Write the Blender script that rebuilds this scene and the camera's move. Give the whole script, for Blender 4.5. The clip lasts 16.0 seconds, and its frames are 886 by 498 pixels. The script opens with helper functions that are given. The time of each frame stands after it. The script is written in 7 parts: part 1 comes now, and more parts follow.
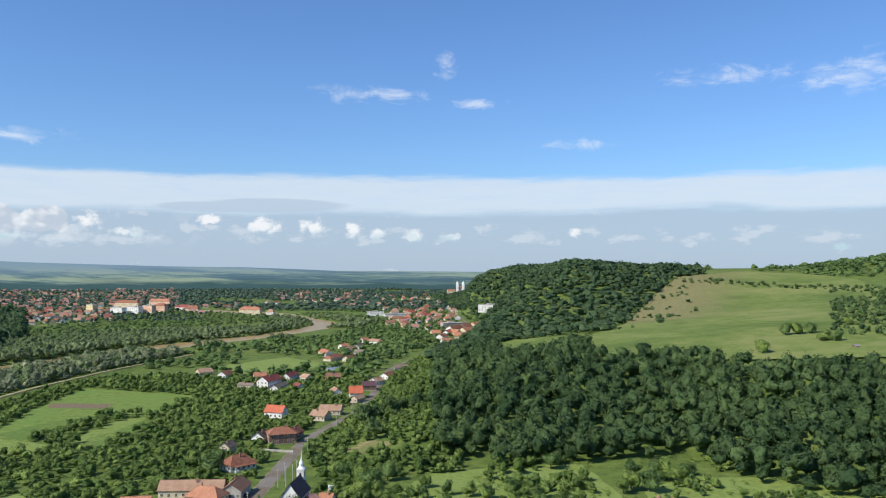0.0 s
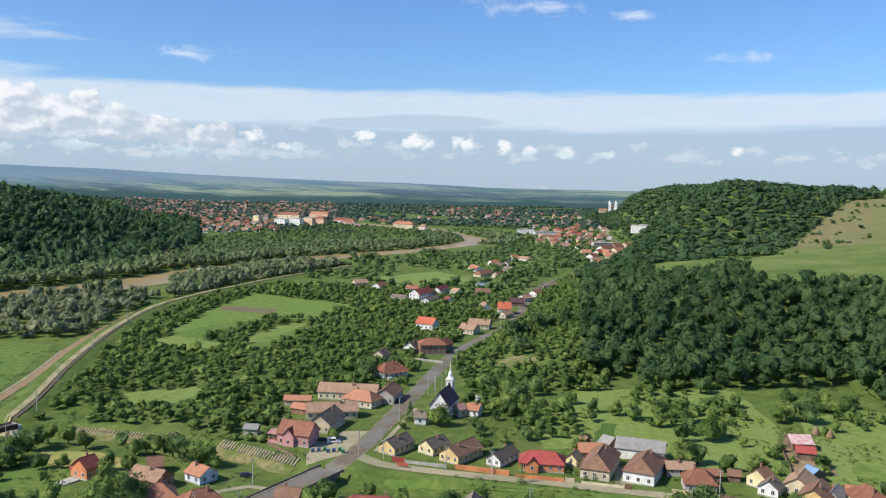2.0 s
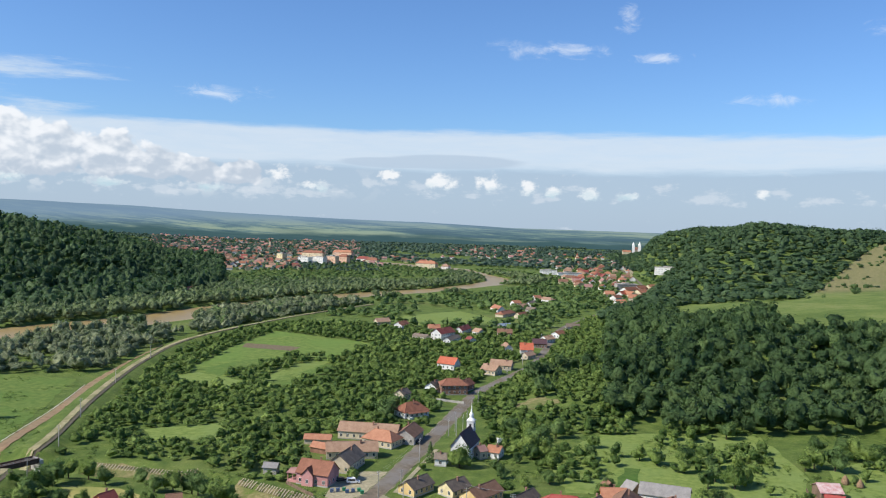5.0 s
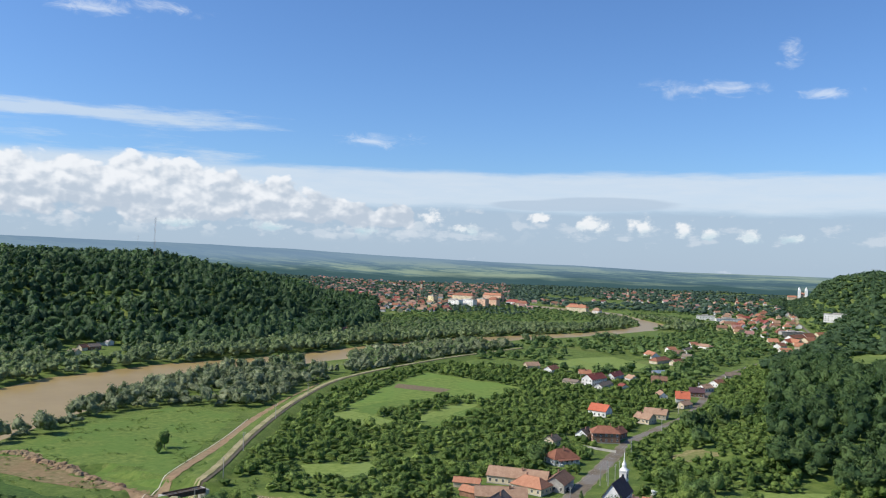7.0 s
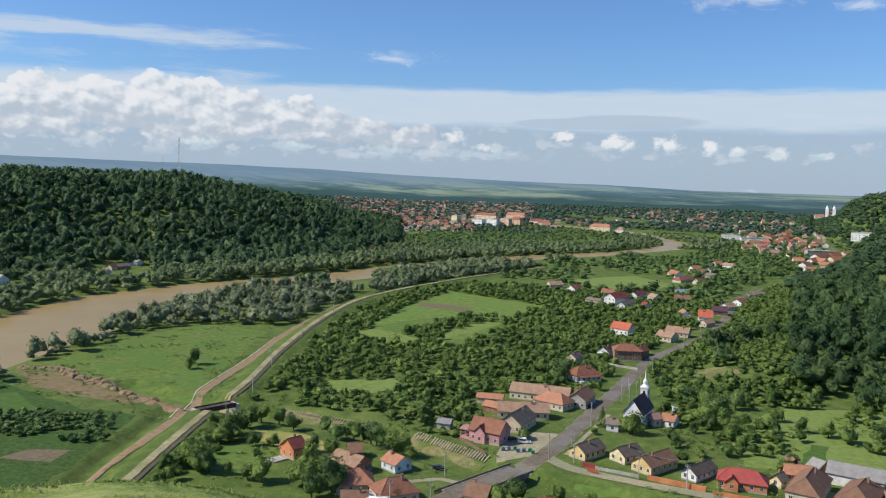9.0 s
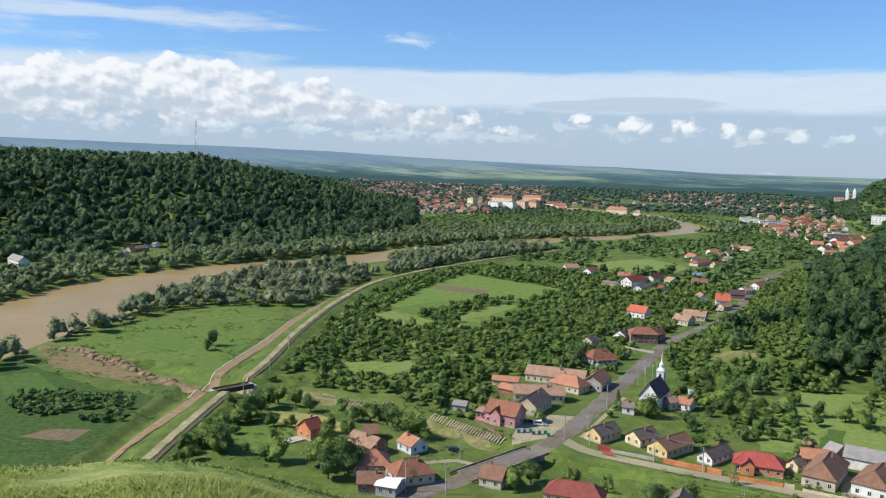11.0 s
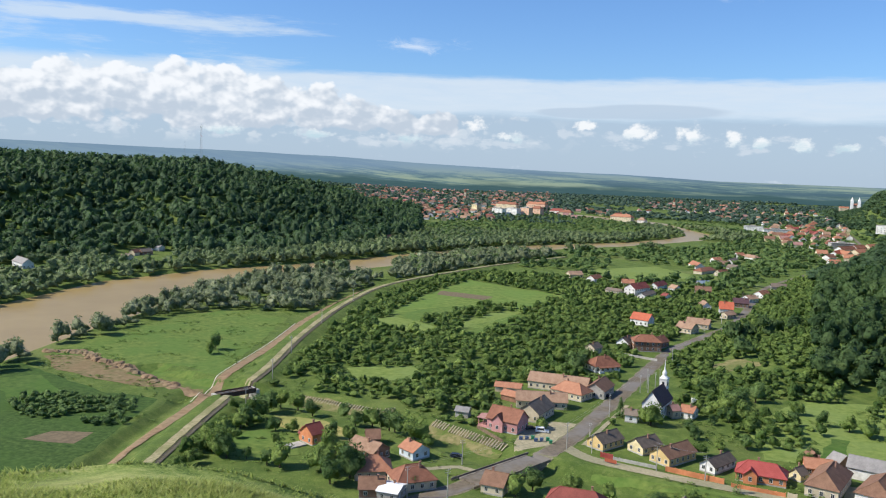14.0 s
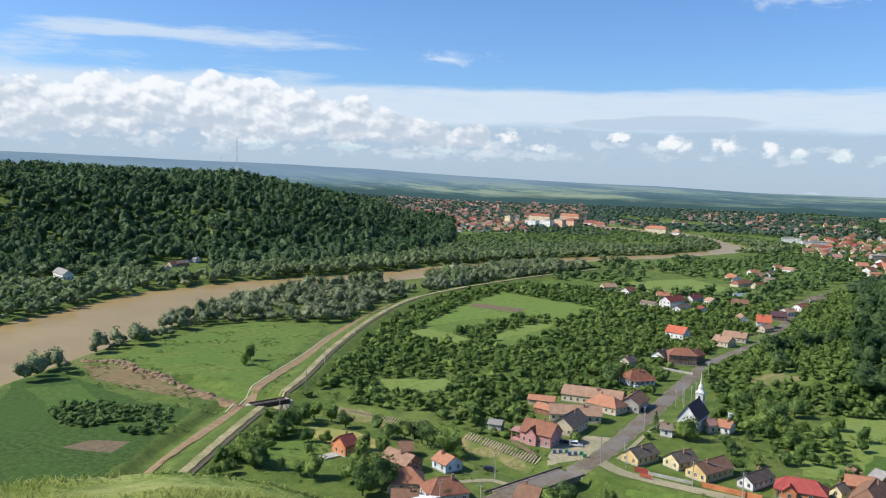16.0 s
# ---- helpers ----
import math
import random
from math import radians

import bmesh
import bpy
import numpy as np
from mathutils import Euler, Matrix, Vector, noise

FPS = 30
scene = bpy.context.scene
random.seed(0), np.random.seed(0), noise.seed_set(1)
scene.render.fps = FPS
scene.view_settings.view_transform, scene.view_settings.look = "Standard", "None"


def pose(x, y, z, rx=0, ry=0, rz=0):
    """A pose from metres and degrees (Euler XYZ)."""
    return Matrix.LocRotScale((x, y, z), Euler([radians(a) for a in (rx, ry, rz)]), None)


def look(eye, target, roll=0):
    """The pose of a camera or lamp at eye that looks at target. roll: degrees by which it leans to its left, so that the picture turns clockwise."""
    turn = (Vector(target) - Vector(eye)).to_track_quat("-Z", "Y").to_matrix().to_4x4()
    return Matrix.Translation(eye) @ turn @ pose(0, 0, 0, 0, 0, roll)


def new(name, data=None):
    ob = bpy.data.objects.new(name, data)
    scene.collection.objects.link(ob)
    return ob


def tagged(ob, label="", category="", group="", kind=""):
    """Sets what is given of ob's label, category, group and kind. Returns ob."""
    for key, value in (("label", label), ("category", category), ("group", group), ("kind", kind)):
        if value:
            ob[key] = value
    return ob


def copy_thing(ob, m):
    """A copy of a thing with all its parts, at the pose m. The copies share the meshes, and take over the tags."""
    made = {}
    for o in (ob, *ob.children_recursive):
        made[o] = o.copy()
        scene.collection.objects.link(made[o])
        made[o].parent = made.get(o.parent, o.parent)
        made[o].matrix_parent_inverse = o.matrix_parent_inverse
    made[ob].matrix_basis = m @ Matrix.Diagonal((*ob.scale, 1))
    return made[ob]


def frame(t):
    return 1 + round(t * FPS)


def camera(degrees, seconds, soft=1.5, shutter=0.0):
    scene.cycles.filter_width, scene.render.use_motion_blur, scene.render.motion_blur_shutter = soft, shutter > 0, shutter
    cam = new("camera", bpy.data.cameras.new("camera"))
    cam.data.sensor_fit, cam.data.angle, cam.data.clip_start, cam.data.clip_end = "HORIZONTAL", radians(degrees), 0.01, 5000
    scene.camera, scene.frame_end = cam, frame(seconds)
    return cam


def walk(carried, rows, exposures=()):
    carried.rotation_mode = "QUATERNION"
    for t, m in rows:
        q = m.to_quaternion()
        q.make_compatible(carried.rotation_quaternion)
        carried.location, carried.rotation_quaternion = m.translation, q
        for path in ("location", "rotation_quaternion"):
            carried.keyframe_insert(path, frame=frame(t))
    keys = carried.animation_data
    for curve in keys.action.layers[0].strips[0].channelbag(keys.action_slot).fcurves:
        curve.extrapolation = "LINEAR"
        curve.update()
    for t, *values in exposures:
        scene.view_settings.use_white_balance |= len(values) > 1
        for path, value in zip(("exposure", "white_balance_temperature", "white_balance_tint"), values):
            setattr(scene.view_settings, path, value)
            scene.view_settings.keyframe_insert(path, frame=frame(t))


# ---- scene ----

EYE_Z = 95.0
cam = camera(55.74, 16.0, soft=1.1)
TURNS = [
    (0, 0.00, 1.20, 0.00),
    (0.5, 4.45, -0.64, -0.43),
    (1, 7.04, -2.46, -0.79),
    (1.5, 8.92, -4.03, -0.91),
    (2, 10.29, -4.52, -0.96),
    (2.5, 10.29, -5.01, -1.17),
    (3, 9.41, -5.65, -1.30),
    (3.2, 9.06, -5.72, -1.45),
    (5.3, 13.55, -0.91, -1.51),
    (5.5, 15.04, -0.32, -1.60),
    (6, 18.39, 0.90, -1.76),
    (6.5, 20.60, 1.01, -1.65),
    (7, 22.09, 0.82, -1.63),
    (7.5, 23.16, 0.47, -1.61),
    (8, 23.62, 0.02, -1.69),
    (8.5, 23.52, -1.85, -1.75),
    (9, 23.68, -4.71, -1.41),
    (9.2, 23.94, -5.65, -1.37),
    (11.3, 25.18, -5.95, -1.42),
    (11.5, 25.60, -5.94, -1.49),
    (12, 26.45, -5.98, -1.67),
    (12.5, 26.24, -5.96, -2.20),
    (13, 25.76, -5.60, -2.66),
    (13.5, 25.09, -5.49, -2.37),
    (14, 25.08, -5.53, -1.87),
    (14.5, 26.08, -5.51, -1.65),
    (15, 27.31, -5.42, -1.65),
    (15.5, 27.85, -5.02, -1.74),
    (16, 27.33, -4.78, -1.72),
]
walk(cam, [(t, pose(0.05, 0.03, EYE_Z, 90 + pitch, roll, yaw)) for t, yaw, pitch, roll in TURNS],
     exposures=[(0.0, 0.24), (0.5, 0.08), (1.0, 0.03), (1.5, 0.15), (2.0, 0.27), (3.0, 0.3), (5.3, 0.22), (6.0, 0.17), (7.0, 0.2), (8.0, 0.2), (8.5, 0.14), (9.2, 0.06), (11.3, 0.28), (16.0, 0.28)])

# ---- light ----
SUN_YAW, SUN_ELEV = 121.0, 43.0     # degrees to the left of +y, and up
sun_dir = Vector((-math.sin(radians(SUN_YAW)) * math.cos(radians(SUN_ELEV)),
                  math.cos(radians(SUN_YAW)) * math.cos(radians(SUN_ELEV)), math.sin(radians(SUN_ELEV))))
sun = new("sun", bpy.data.lights.new("sun", "SUN"))
sun.data.energy, sun.data.angle, sun.data.color = 4.9, radians(0.6), (1.0, 0.93, 0.80)
sun.matrix_world = look((0, 0, 300), Vector((0, 0, 300)) - sun_dir)


class Nodes:
    '''Short hand for building a node tree.'''

    def __init__(self, tree):
        self.tree = tree
        tree.nodes.clear()

    def add(self, kind, ins=None, **props):
        n = self.tree.nodes.new(kind)
        for k, v in props.items():
            setattr(n, k, v)
        for k, v in (ins or {}).items():
            if isinstance(v, bpy.types.NodeSocket):
                self.tree.links.new(v, n.inputs[k])
            else:
                n.inputs[k].default_value = v
        return n

    def math(self, op, a, b=0.0, c=0.0, clamp=False):
        return self.add("ShaderNodeMath", {0: a, 1: b, 2: c}, operation=op, use_clamp=clamp).outputs[0]

    def ramp(self, fac, *stops):
        n = self.add("ShaderNodeValToRGB", {0: fac})
        el = n.color_ramp.elements
        while len(el) < len(stops):
            el.new(0.5)
        for e, (p, c) in zip(el, stops):
            e.position, e.color = p, (*c, 1) if len(c) == 3 else c
        return n.outputs[0]

    def smooth(self, x, lo, hi):
        return self.add("ShaderNodeMapRange", {0: x, 1: lo, 2: hi, 3: 0.0, 4: 1.0}, interpolation_type="SMOOTHSTEP").outputs[0]

    def noise(self, vec, scale, detail=4.0, rough=0.55, distortion=0.0):
        return self.add("ShaderNodeTexNoise", {"Vector": vec, "Scale": scale, "Detail": detail, "Roughness": rough, "Distortion": distortion}).outputs[0]

    def mix(self, fac, a, b, blend="MIX"):
        return self.add("ShaderNodeMix", {0: fac, 6: a, 7: b}, data_type="RGBA", blend_type=blend).outputs[2]


# clouds: degrees to the left of +y, degrees up, half width, half height
PUFFS = [(15.6, 3.1, 0.9, 0.42), (12.1, 2.75, 1.35, 0.62), (8.9, 2.7, 1.15, 0.6), (6.1, 2.55, 0.8, 0.7), (4.4, 2.2, 0.75, 0.45), (1.9, 2.1, 0.8, 0.65), (-0.8, 2.0, 1.1, 0.4),
         (23.0, 3.0, 1.1, 0.55), (20.6, 2.2, 1.0, 0.45), (27.6, 1.9, 1.3, 0.4), (-9.0, 2.3, 0.5, 0.4), (-25.5, 1.2, 0.9, 0.35), (34.0, 2.0, 1.6, 0.4), (40.0, 2.1, 2.0, 0.4)]
BANK = [(52.5, 3.9, 3.4, 1.7), (49.5, 4.4, 2.8, 1.8), (46.4, 4.45, 2.6, 1.8), (43.0, 4.6, 2.8, 1.85), (39.5, 4.5, 2.8, 1.8), (36.3, 4.0, 2.6, 1.7), (33.4, 3.8, 2.4, 1.6), (30.4, 3.2, 2.2, 1.3), (28.0, 2.9, 1.6, 1.0), (57.0, 4.0, 4.0, 1.7), (63.0, 3.8, 5.0, 1.8), (25.5, 2.9, 1.7, 0.9), (41.0, 3.4, 9.0, 1.5), (53.0, 3.4, 8.0, 1.5)]
WISPS = [(-0.2, 13.6, 0.9, 0.9), (6.2, 11.6, 2.6, 0.7), (3.2, 11.6, 2.4, 0.6), (-19.0, 12.2, 4.5, 0.7), (-26.6, 11.7, 4.2, 1.4), (-2.5, 11.0, 2.2, 0.4), (46.0, 17.0, 4.0, 0.8), (45.5, 15.0, 3.0, 0.5), (41.5, 15.5, 3.0, 0.5), (-9.0, 8.2, 3.0, 0.5), (27.0, 8.0, 3.0, 0.6)]


def build_sky():
    world = bpy.data.worlds.new("sky")
    scene.world = world
    world.use_nodes = True
    n = Nodes(world.node_tree)
    sky = n.add("ShaderNodeTexSky", sky_type="NISHITA", sun_disc=False, sun_elevation=radians(SUN_ELEV),
                sun_rotation=radians(-SUN_YAW), altitude=100.0, air_density=1.0, dust_density=0.6, ozone_density=2.5)
    co = n.add("ShaderNodeTexCoord").outputs["Generated"]
    sep = n.add("ShaderNodeSeparateXYZ", {0: co})
    elev = n.math("MULTIPLY", n.math("ARCSINE", sep.outputs[2]), 57.2958)
    yaw = n.math("MULTIPLY", n.math("ARCTAN2", n.math("MULTIPLY", sep.outputs[0], -1.0), sep.outputs[1]), 57.2958)
    flat = n.add("ShaderNodeCombineXYZ", {0: yaw, 1: n.math("MULTIPLY", elev, 2.2), 2: 0.0}).outputs[0]
    long_ = n.add("ShaderNodeCombineXYZ", {0: n.math("MULTIPLY", yaw, 0.22), 1: n.math("MULTIPLY", elev, 1.6), 2: 3.0}).outputs[0]
    n1 = n.noise(flat, 0.42, 6.0, 0.6)
    n2 = n.noise(long_, 0.55, 6.0, 0.62)
    n3 = n.noise(long_, 1.5, 5.0, 0.6, 0.6)
    def blob(y0, e0, a, b):
        d = n.math("POWER", n.math("DIVIDE", n.math("SUBTRACT", yaw, y0), a), 2.0)
        e = n.math("POWER", n.math("DIVIDE", n.math("SUBTRACT", elev, e0), b), 2.0)
        return n.math("SUBTRACT", 1.0, n.math("SQRT", n.math("ADD", d, e)))

    def union(rows):
        out = blob(*rows[0])
        for row in rows[1:]:
            out = n.math("SMOOTH_MAX", out, blob(*row), 0.15)
        return out

    rnd = n.add("ShaderNodeCombineXYZ", {0: yaw, 1: n.math("MULTIPLY", elev, 1.25), 2: 1.0}).outputs[0]
    fine = n.noise(rnd, 1.5, 5.0, 0.58)
    rag = n.math("MULTIPLY", n.math("SUBTRACT", fine, 0.5), 2.3)
    # white layer between about 4 and 6 degrees, its lower edge uneven
    wob = n.math("MULTIPLY", n.math("SUBTRACT", n2, 0.5), 1.5)
    e2 = n.math("ADD", elev, wob)
    band = n.math("MULTIPLY", n.smooth(e2, 3.3, 4.1), n.math("SUBTRACT", 1.0, n.smooth(e2, 5.6, 6.3)))
    band = n.math("MULTIPLY", band, n.math("ADD", 0.75, n.math("MULTIPLY", n3, 0.35)), clamp=True)
    low = n.math("SUBTRACT", 1.0, n.smooth(e2, 3.2, 4.6))
    # small heaped clouds in a row, and a big bank to the left
    puffs = union(PUFFS)
    bank = union(BANK)
    small = n.smooth(n.math("ADD", puffs, rag), 0.05, 0.75)
    ragged = n.smooth(n.math("ADD", n.math("MULTIPLY", n.math("SUBTRACT", n1, 0.52), 5.0),
                             n.math("MULTIPLY", n.math("SUBTRACT", n.smooth(elev, 0.9, 1.9), n.smooth(elev, 2.4, 3.4)), 0.6)), 0.5, 1.1)
    def billow(dy, de):
        at = n.add("ShaderNodeCombineXYZ", {0: n.math("ADD", yaw, dy), 1: n.math("MULTIPLY", n.math("ADD", elev, de), 1.35), 2: 0.0}).outputs[0]
        warp = n.add("ShaderNodeTexNoise", {"Vector": at, "Scale": 0.7, "Detail": 3.0})
        at = n.add("ShaderNodeVectorMath", {0: at, 1: n.add("ShaderNodeVectorMath", {0: warp.outputs["Color"], 1: (0.9, 0.9, 0.0)}, operation="MULTIPLY").outputs[0]}, operation="ADD").outputs[0]
        heap = None
        for scale, k in ((0.42, 0.55), (0.95, 0.30), (2.2, 0.15)):
            cell = n.add("ShaderNodeTexVoronoi", {"Vector": at, "Scale": scale, "Smoothness": 0.35}, feature="SMOOTH_F1", voronoi_dimensions="2D").outputs["Distance"]
            v = n.math("MULTIPLY", n.math("SUBTRACT", 0.42, cell), k * 2.0)
            heap = v if heap is None else n.math("ADD", heap, v)
        return heap

    heap, lit_side = billow(0.0, 0.0), billow(0.28, 0.34)
    relief = n.math("SUBTRACT", heap, lit_side)
    body = n.math("ADD", n.math("MULTIPLY", bank, 1.7), n.math("ADD", n.math("MULTIPLY", heap, 0.85), n.math("MULTIPLY", rag, 0.12)))
    big = n.smooth(body, 0.10, 0.42)
    belly_s = n.smooth(n.math("ADD", n.math("MULTIPLY", n.math("SUBTRACT", n1, 0.5), 3.0), n.math("SUBTRACT", 2.6, elev)), -0.1, 1.1)
    belly_b = n.smooth(n.math("ADD", n.math("MULTIPLY", relief, -3.2), n.math("ADD", n.math("MULTIPLY", n.math("SUBTRACT", 4.75, elev), 0.75), n.math("MULTIPLY", n.math("SUBTRACT", n1, 0.5), 2.6))), -1.3, 2.1)
    # flat lens of grey-blue cloud under the white layer
    lens = n.smooth(n.math("ADD", union([(11.5, 4.1, 5.6, 0.55), (15.5, 3.95, 4.0, 0.4)]), n.math("MULTIPLY", n.math("SUBTRACT", n2, 0.5), 0.5)), 0.0, 0.28)
    # soft layered heaps under the bank
    under = n.math("MULTIPLY", n.smooth(n.math("ADD", n.math("MULTIPLY", heap, 1.6), n.math("MULTIPLY", rag, 0.25)), -0.05, 0.4), n.math("MULTIPLY", n.math("MULTIPLY", n.smooth(elev, 1.0, 1.9), n.math("SUBTRACT", 1.0, n.smooth(elev, 3.0, 4.0))), n.smooth(yaw, 13.0, 26.0)))
    # thin streaks
    wisp = n.smooth(n.math("ADD", union(WISPS), n.math("MULTIPLY", n.math("SUBTRACT", n.noise(flat, 0.55, 7.0, 0.65, 0.8), 0.5), 3.2)), 0.0, 1.5)
    veil = n.smooth(n.math("ADD", union([(44.0, 8.7, 20.0, 0.9), (58.0, 6.8, 17.0, 2.6), (46.0, 6.0, 16.0, 1.6)]), n.math("MULTIPLY", n.math("SUBTRACT", n2, 0.5), 2.8)), 0.25, 1.0)
    blue = n.mix(1.0, sky.outputs[0], (0.70, 0.96, 1.31, 1), "MULTIPLY")
    c = n.mix(n.math("MULTIPLY", low, 0.88), blue, (3.8, 4.75, 5.9, 1))
    c = n.mix(n.math("MULTIPLY", band, 0.9), c, (5.8, 6.6, 7.5, 1))
    c = n.mix(n.math("MULTIPLY", lens, 0.8), c, (4.1, 5.1, 6.3, 1))
    c = n.mix(n.math("MULTIPLY", under, 0.5), c, n.mix(n.smooth(relief, -0.1, 0.2), (4.5, 5.3, 6.3, 1), (6.5, 7.0, 7.5, 1)))
    c = n.mix(n.math("MULTIPLY", veil, 0.75), c, (5.6, 6.5, 7.5, 1))
    c = n.mix(n.math("MULTIPLY", ragged, n.math("MULTIPLY", low, 0.55)), c, (5.9, 6.5, 7.2, 1))
    c = n.mix(n.math("MULTIPLY", big, 0.95), c, n.mix(belly_b, (7.7, 7.95, 8.3, 1), (4.5, 5.2, 6.1, 1)))
    c = n.mix(n.math("MULTIPLY", small, 0.9), c, n.mix(belly_s, (7.9, 8.1, 8.3, 1), (4.4, 5.9, 6.7, 1)))
    c = n.mix(n.math("MULTIPLY", wisp, 0.6), c, (7.2, 7.7, 8.4, 1))
    bg = n.add("ShaderNodeBackground", {0: c, 1: 0.1})
    n.add("ShaderNodeOutputWorld", {0: bg.outputs[0]})


build_sky()

# ---- materials ----
MATS = {}


def material(name, dark, light, scale=1.0, rough=0.85, metal=0.0, bump=0.0, big=0.0, spec=0.3, third=None):
    '''A surface with colour variation at two scales and fine relief.'''
    if name in MATS:
        return MATS[name]
    m = bpy.data.materials.new(name)
    m.use_nodes = True
    n = Nodes(m.node_tree)
    co = n.add("ShaderNodeTexCoord").outputs["Object"]
    fine = n.noise(co, scale, 5.0, 0.62)
    col = n.ramp(fine, (0.32, dark), (0.68, light))
    if big:
        wide = n.noise(n.add("ShaderNodeNewGeometry").outputs["Position"], big, 3.0)
        col = n.mix(n.smooth(wide, 0.42, 0.62), col, n.mix(0.6, col, (*(third or dark), 1)))
    ins = {"Base Color": col, "Roughness": rough, "Metallic": metal, "Specular IOR Level": spec}
    if bump:
        ins["Normal"] = n.add("ShaderNodeBump", {"Strength": 0.6, "Distance": bump, "Height": fine}).outputs[0]
    b = n.add("ShaderNodeBsdfPrincipled", ins)
    n.add("ShaderNodeOutputMaterial", {0: b.outputs[0]})
    MATS[name] = m
    return m


def ground_material():
    m = bpy.data.materials.new("grassland")
    m.use_nodes = True
    n = Nodes(m.node_tree)
    p = n.add("ShaderNodeNewGeometry").outputs["Position"]
    a = n.noise(p, 0.012, 4.0, 0.6)
    b = n.noise(p, 0.11, 5.0, 0.65)
    c = n.noise(p, 1.7, 4.0, 0.7)
    col = n.ramp(b, (0.30, (0.058, 0.098, 0.021)), (0.55, (0.108, 0.156, 0.034)), (0.75, (0.178, 0.216, 0.058)))
    dry = n.ramp(c, (0.3, (0.13, 0.16, 0.045)), (0.7, (0.22, 0.23, 0.085)))
    col = n.mix(n.math("MULTIPLY", n.smooth(a, 0.52, 0.68), 0.55), col, dry)
    col = n.mix(n.math("MULTIPLY", n.smooth(c, 0.48, 0.68), 0.6), col, (0.05, 0.095, 0.02, 1))
    e = n.noise(p, 0.45, 4.0, 0.7)
    col = n.mix(n.math("MULTIPLY", n.smooth(e, 0.52, 0.66), 0.5), col, (0.17, 0.20, 0.06, 1))
    bump = n.add("ShaderNodeBump", {"Strength": 0.8, "Distance": 0.5, "Height": c}).outputs[0]
    s = n.add("ShaderNodeBsdfPrincipled", {"Base Color": col, "Roughness": 0.9, "Specular IOR Level": 0.15, "Normal": bump})
    n.add("ShaderNodeOutputMaterial", {0: s.outputs[0]})
    return m


# ---- the lie of the land ----
S = 1.284     # metres per unit of the chart in which the lines below are drawn
RIVER = [(-215, -200, 40), (-235, -60, 40), (-262, 63, 40), (-298, 158, 40), (-320, 232, 38), (-342, 306, 37), (-364, 370, 34), (-360, 444, 30),
         (-337, 507, 26), (-322, 571, 24), (-306, 655, 23), (-280, 740, 23), (-238, 824, 20), (-190, 909, 17), (-158, 1004, 17),
         (-148, 1100, 19), (-190, 1190, 14), (-264, 1320, 26), (-420, 1430, 26), (-700, 1500, 26)]
RAIL = [(-100, 40), (-123, 100), (-146, 152), (-165, 200), (-177, 236), (-201, 293), (-229, 374), (-244, 437), (-243, 496), (-239, 532), (-230, 600), (-205, 690)]
DITCH = [(-182, 203), (-177.5, 194), (-164, 158), (-150, 128)]
CANAL = [(-215, 222), (-170, 211), (-158, 214), (-124, 216), (-103, 209), (-78, 199), (-61, 196), (-45, 194), (-28, 191), (-8, 190), (14, 188), (30, 184), (60, 172), (110, 150)]
ROAD = [(-110, 95), (-96, 128), (-76, 171), (-67, 196), (-62, 218), (-60.5, 264), (-58.7, 352), (-52, 391), (-42, 440), (-40, 520), (-38, 600), (-20, 690), (0, 780), (20, 900), (32, 1000), (20, 1300), (-30, 1800)]
HILL_FOOT = [(420, 60), (286, 190), (118, 293), (94, 336), (26, 326), (-10, 303), (-36, 300), (-47, 345), (-46, 380), (-36, 430), (-33, 520), (-31, 600), (-8, 705), (14, 800), (50, 960), (52, 1150), (25, 1400),
             (-10, 1800), (-25, 2050), (40, 2300), (700, 2700), (2600, 2600), (2600, 100)]


def seg_distance(x, y, line):
    '''Distance of points to a polyline, and how far along it (in pieces) the nearest place is.'''
    best = np.full(x.shape, 1e9)
    along = np.zeros(x.shape)
    for i in range(len(line) - 1):
        ax, ay = line[i][:2]
        dx, dy = line[i + 1][0] - ax, line[i + 1][1] - ay
        t = np.clip(((x - ax) * dx + (y - ay) * dy) / (dx * dx + dy * dy), 0, 1)
        d = np.hypot(x - ax - t * dx, y - ay - t * dy)
        hit = d < best
        best = np.where(hit, d, best)
        along = np.where(hit, i + t, along)
    return best, along


def inside(x, y, poly):
    res = np.zeros(x.shape, bool)
    for (ax, ay), (bx, by) in zip(poly, poly[1:] + poly[:1]):
        if ay != by:
            res ^= ((ay > y) != (by > y)) & (x < (bx - ax) * (y - ay) / (by - ay) + ax)
    return res


def ease(x, lo, hi):
    t = np.clip((x - lo) / (hi - lo), 0, 1)
    return t * t * (3 - 2 * t)


def waves(x, y, size, seed=0.0):
    '''A cheap smooth bumpiness of about -1 to 1.'''
    a, b = x / size + seed * 1.7, y / size - seed
    return (np.sin(a + 1.3 * np.sin(b * 0.7)) + np.sin(b * 1.1 + 1.7 * np.cos(a * 0.6)) + 0.6 * np.sin(1.9 * a - 1.3 * b)) / 2.6


def hill_distance(x, y):
    d, _ = seg_distance(x, y, HILL_FOOT)
    return np.where(inside(x, y, HILL_FOOT), d, -d)


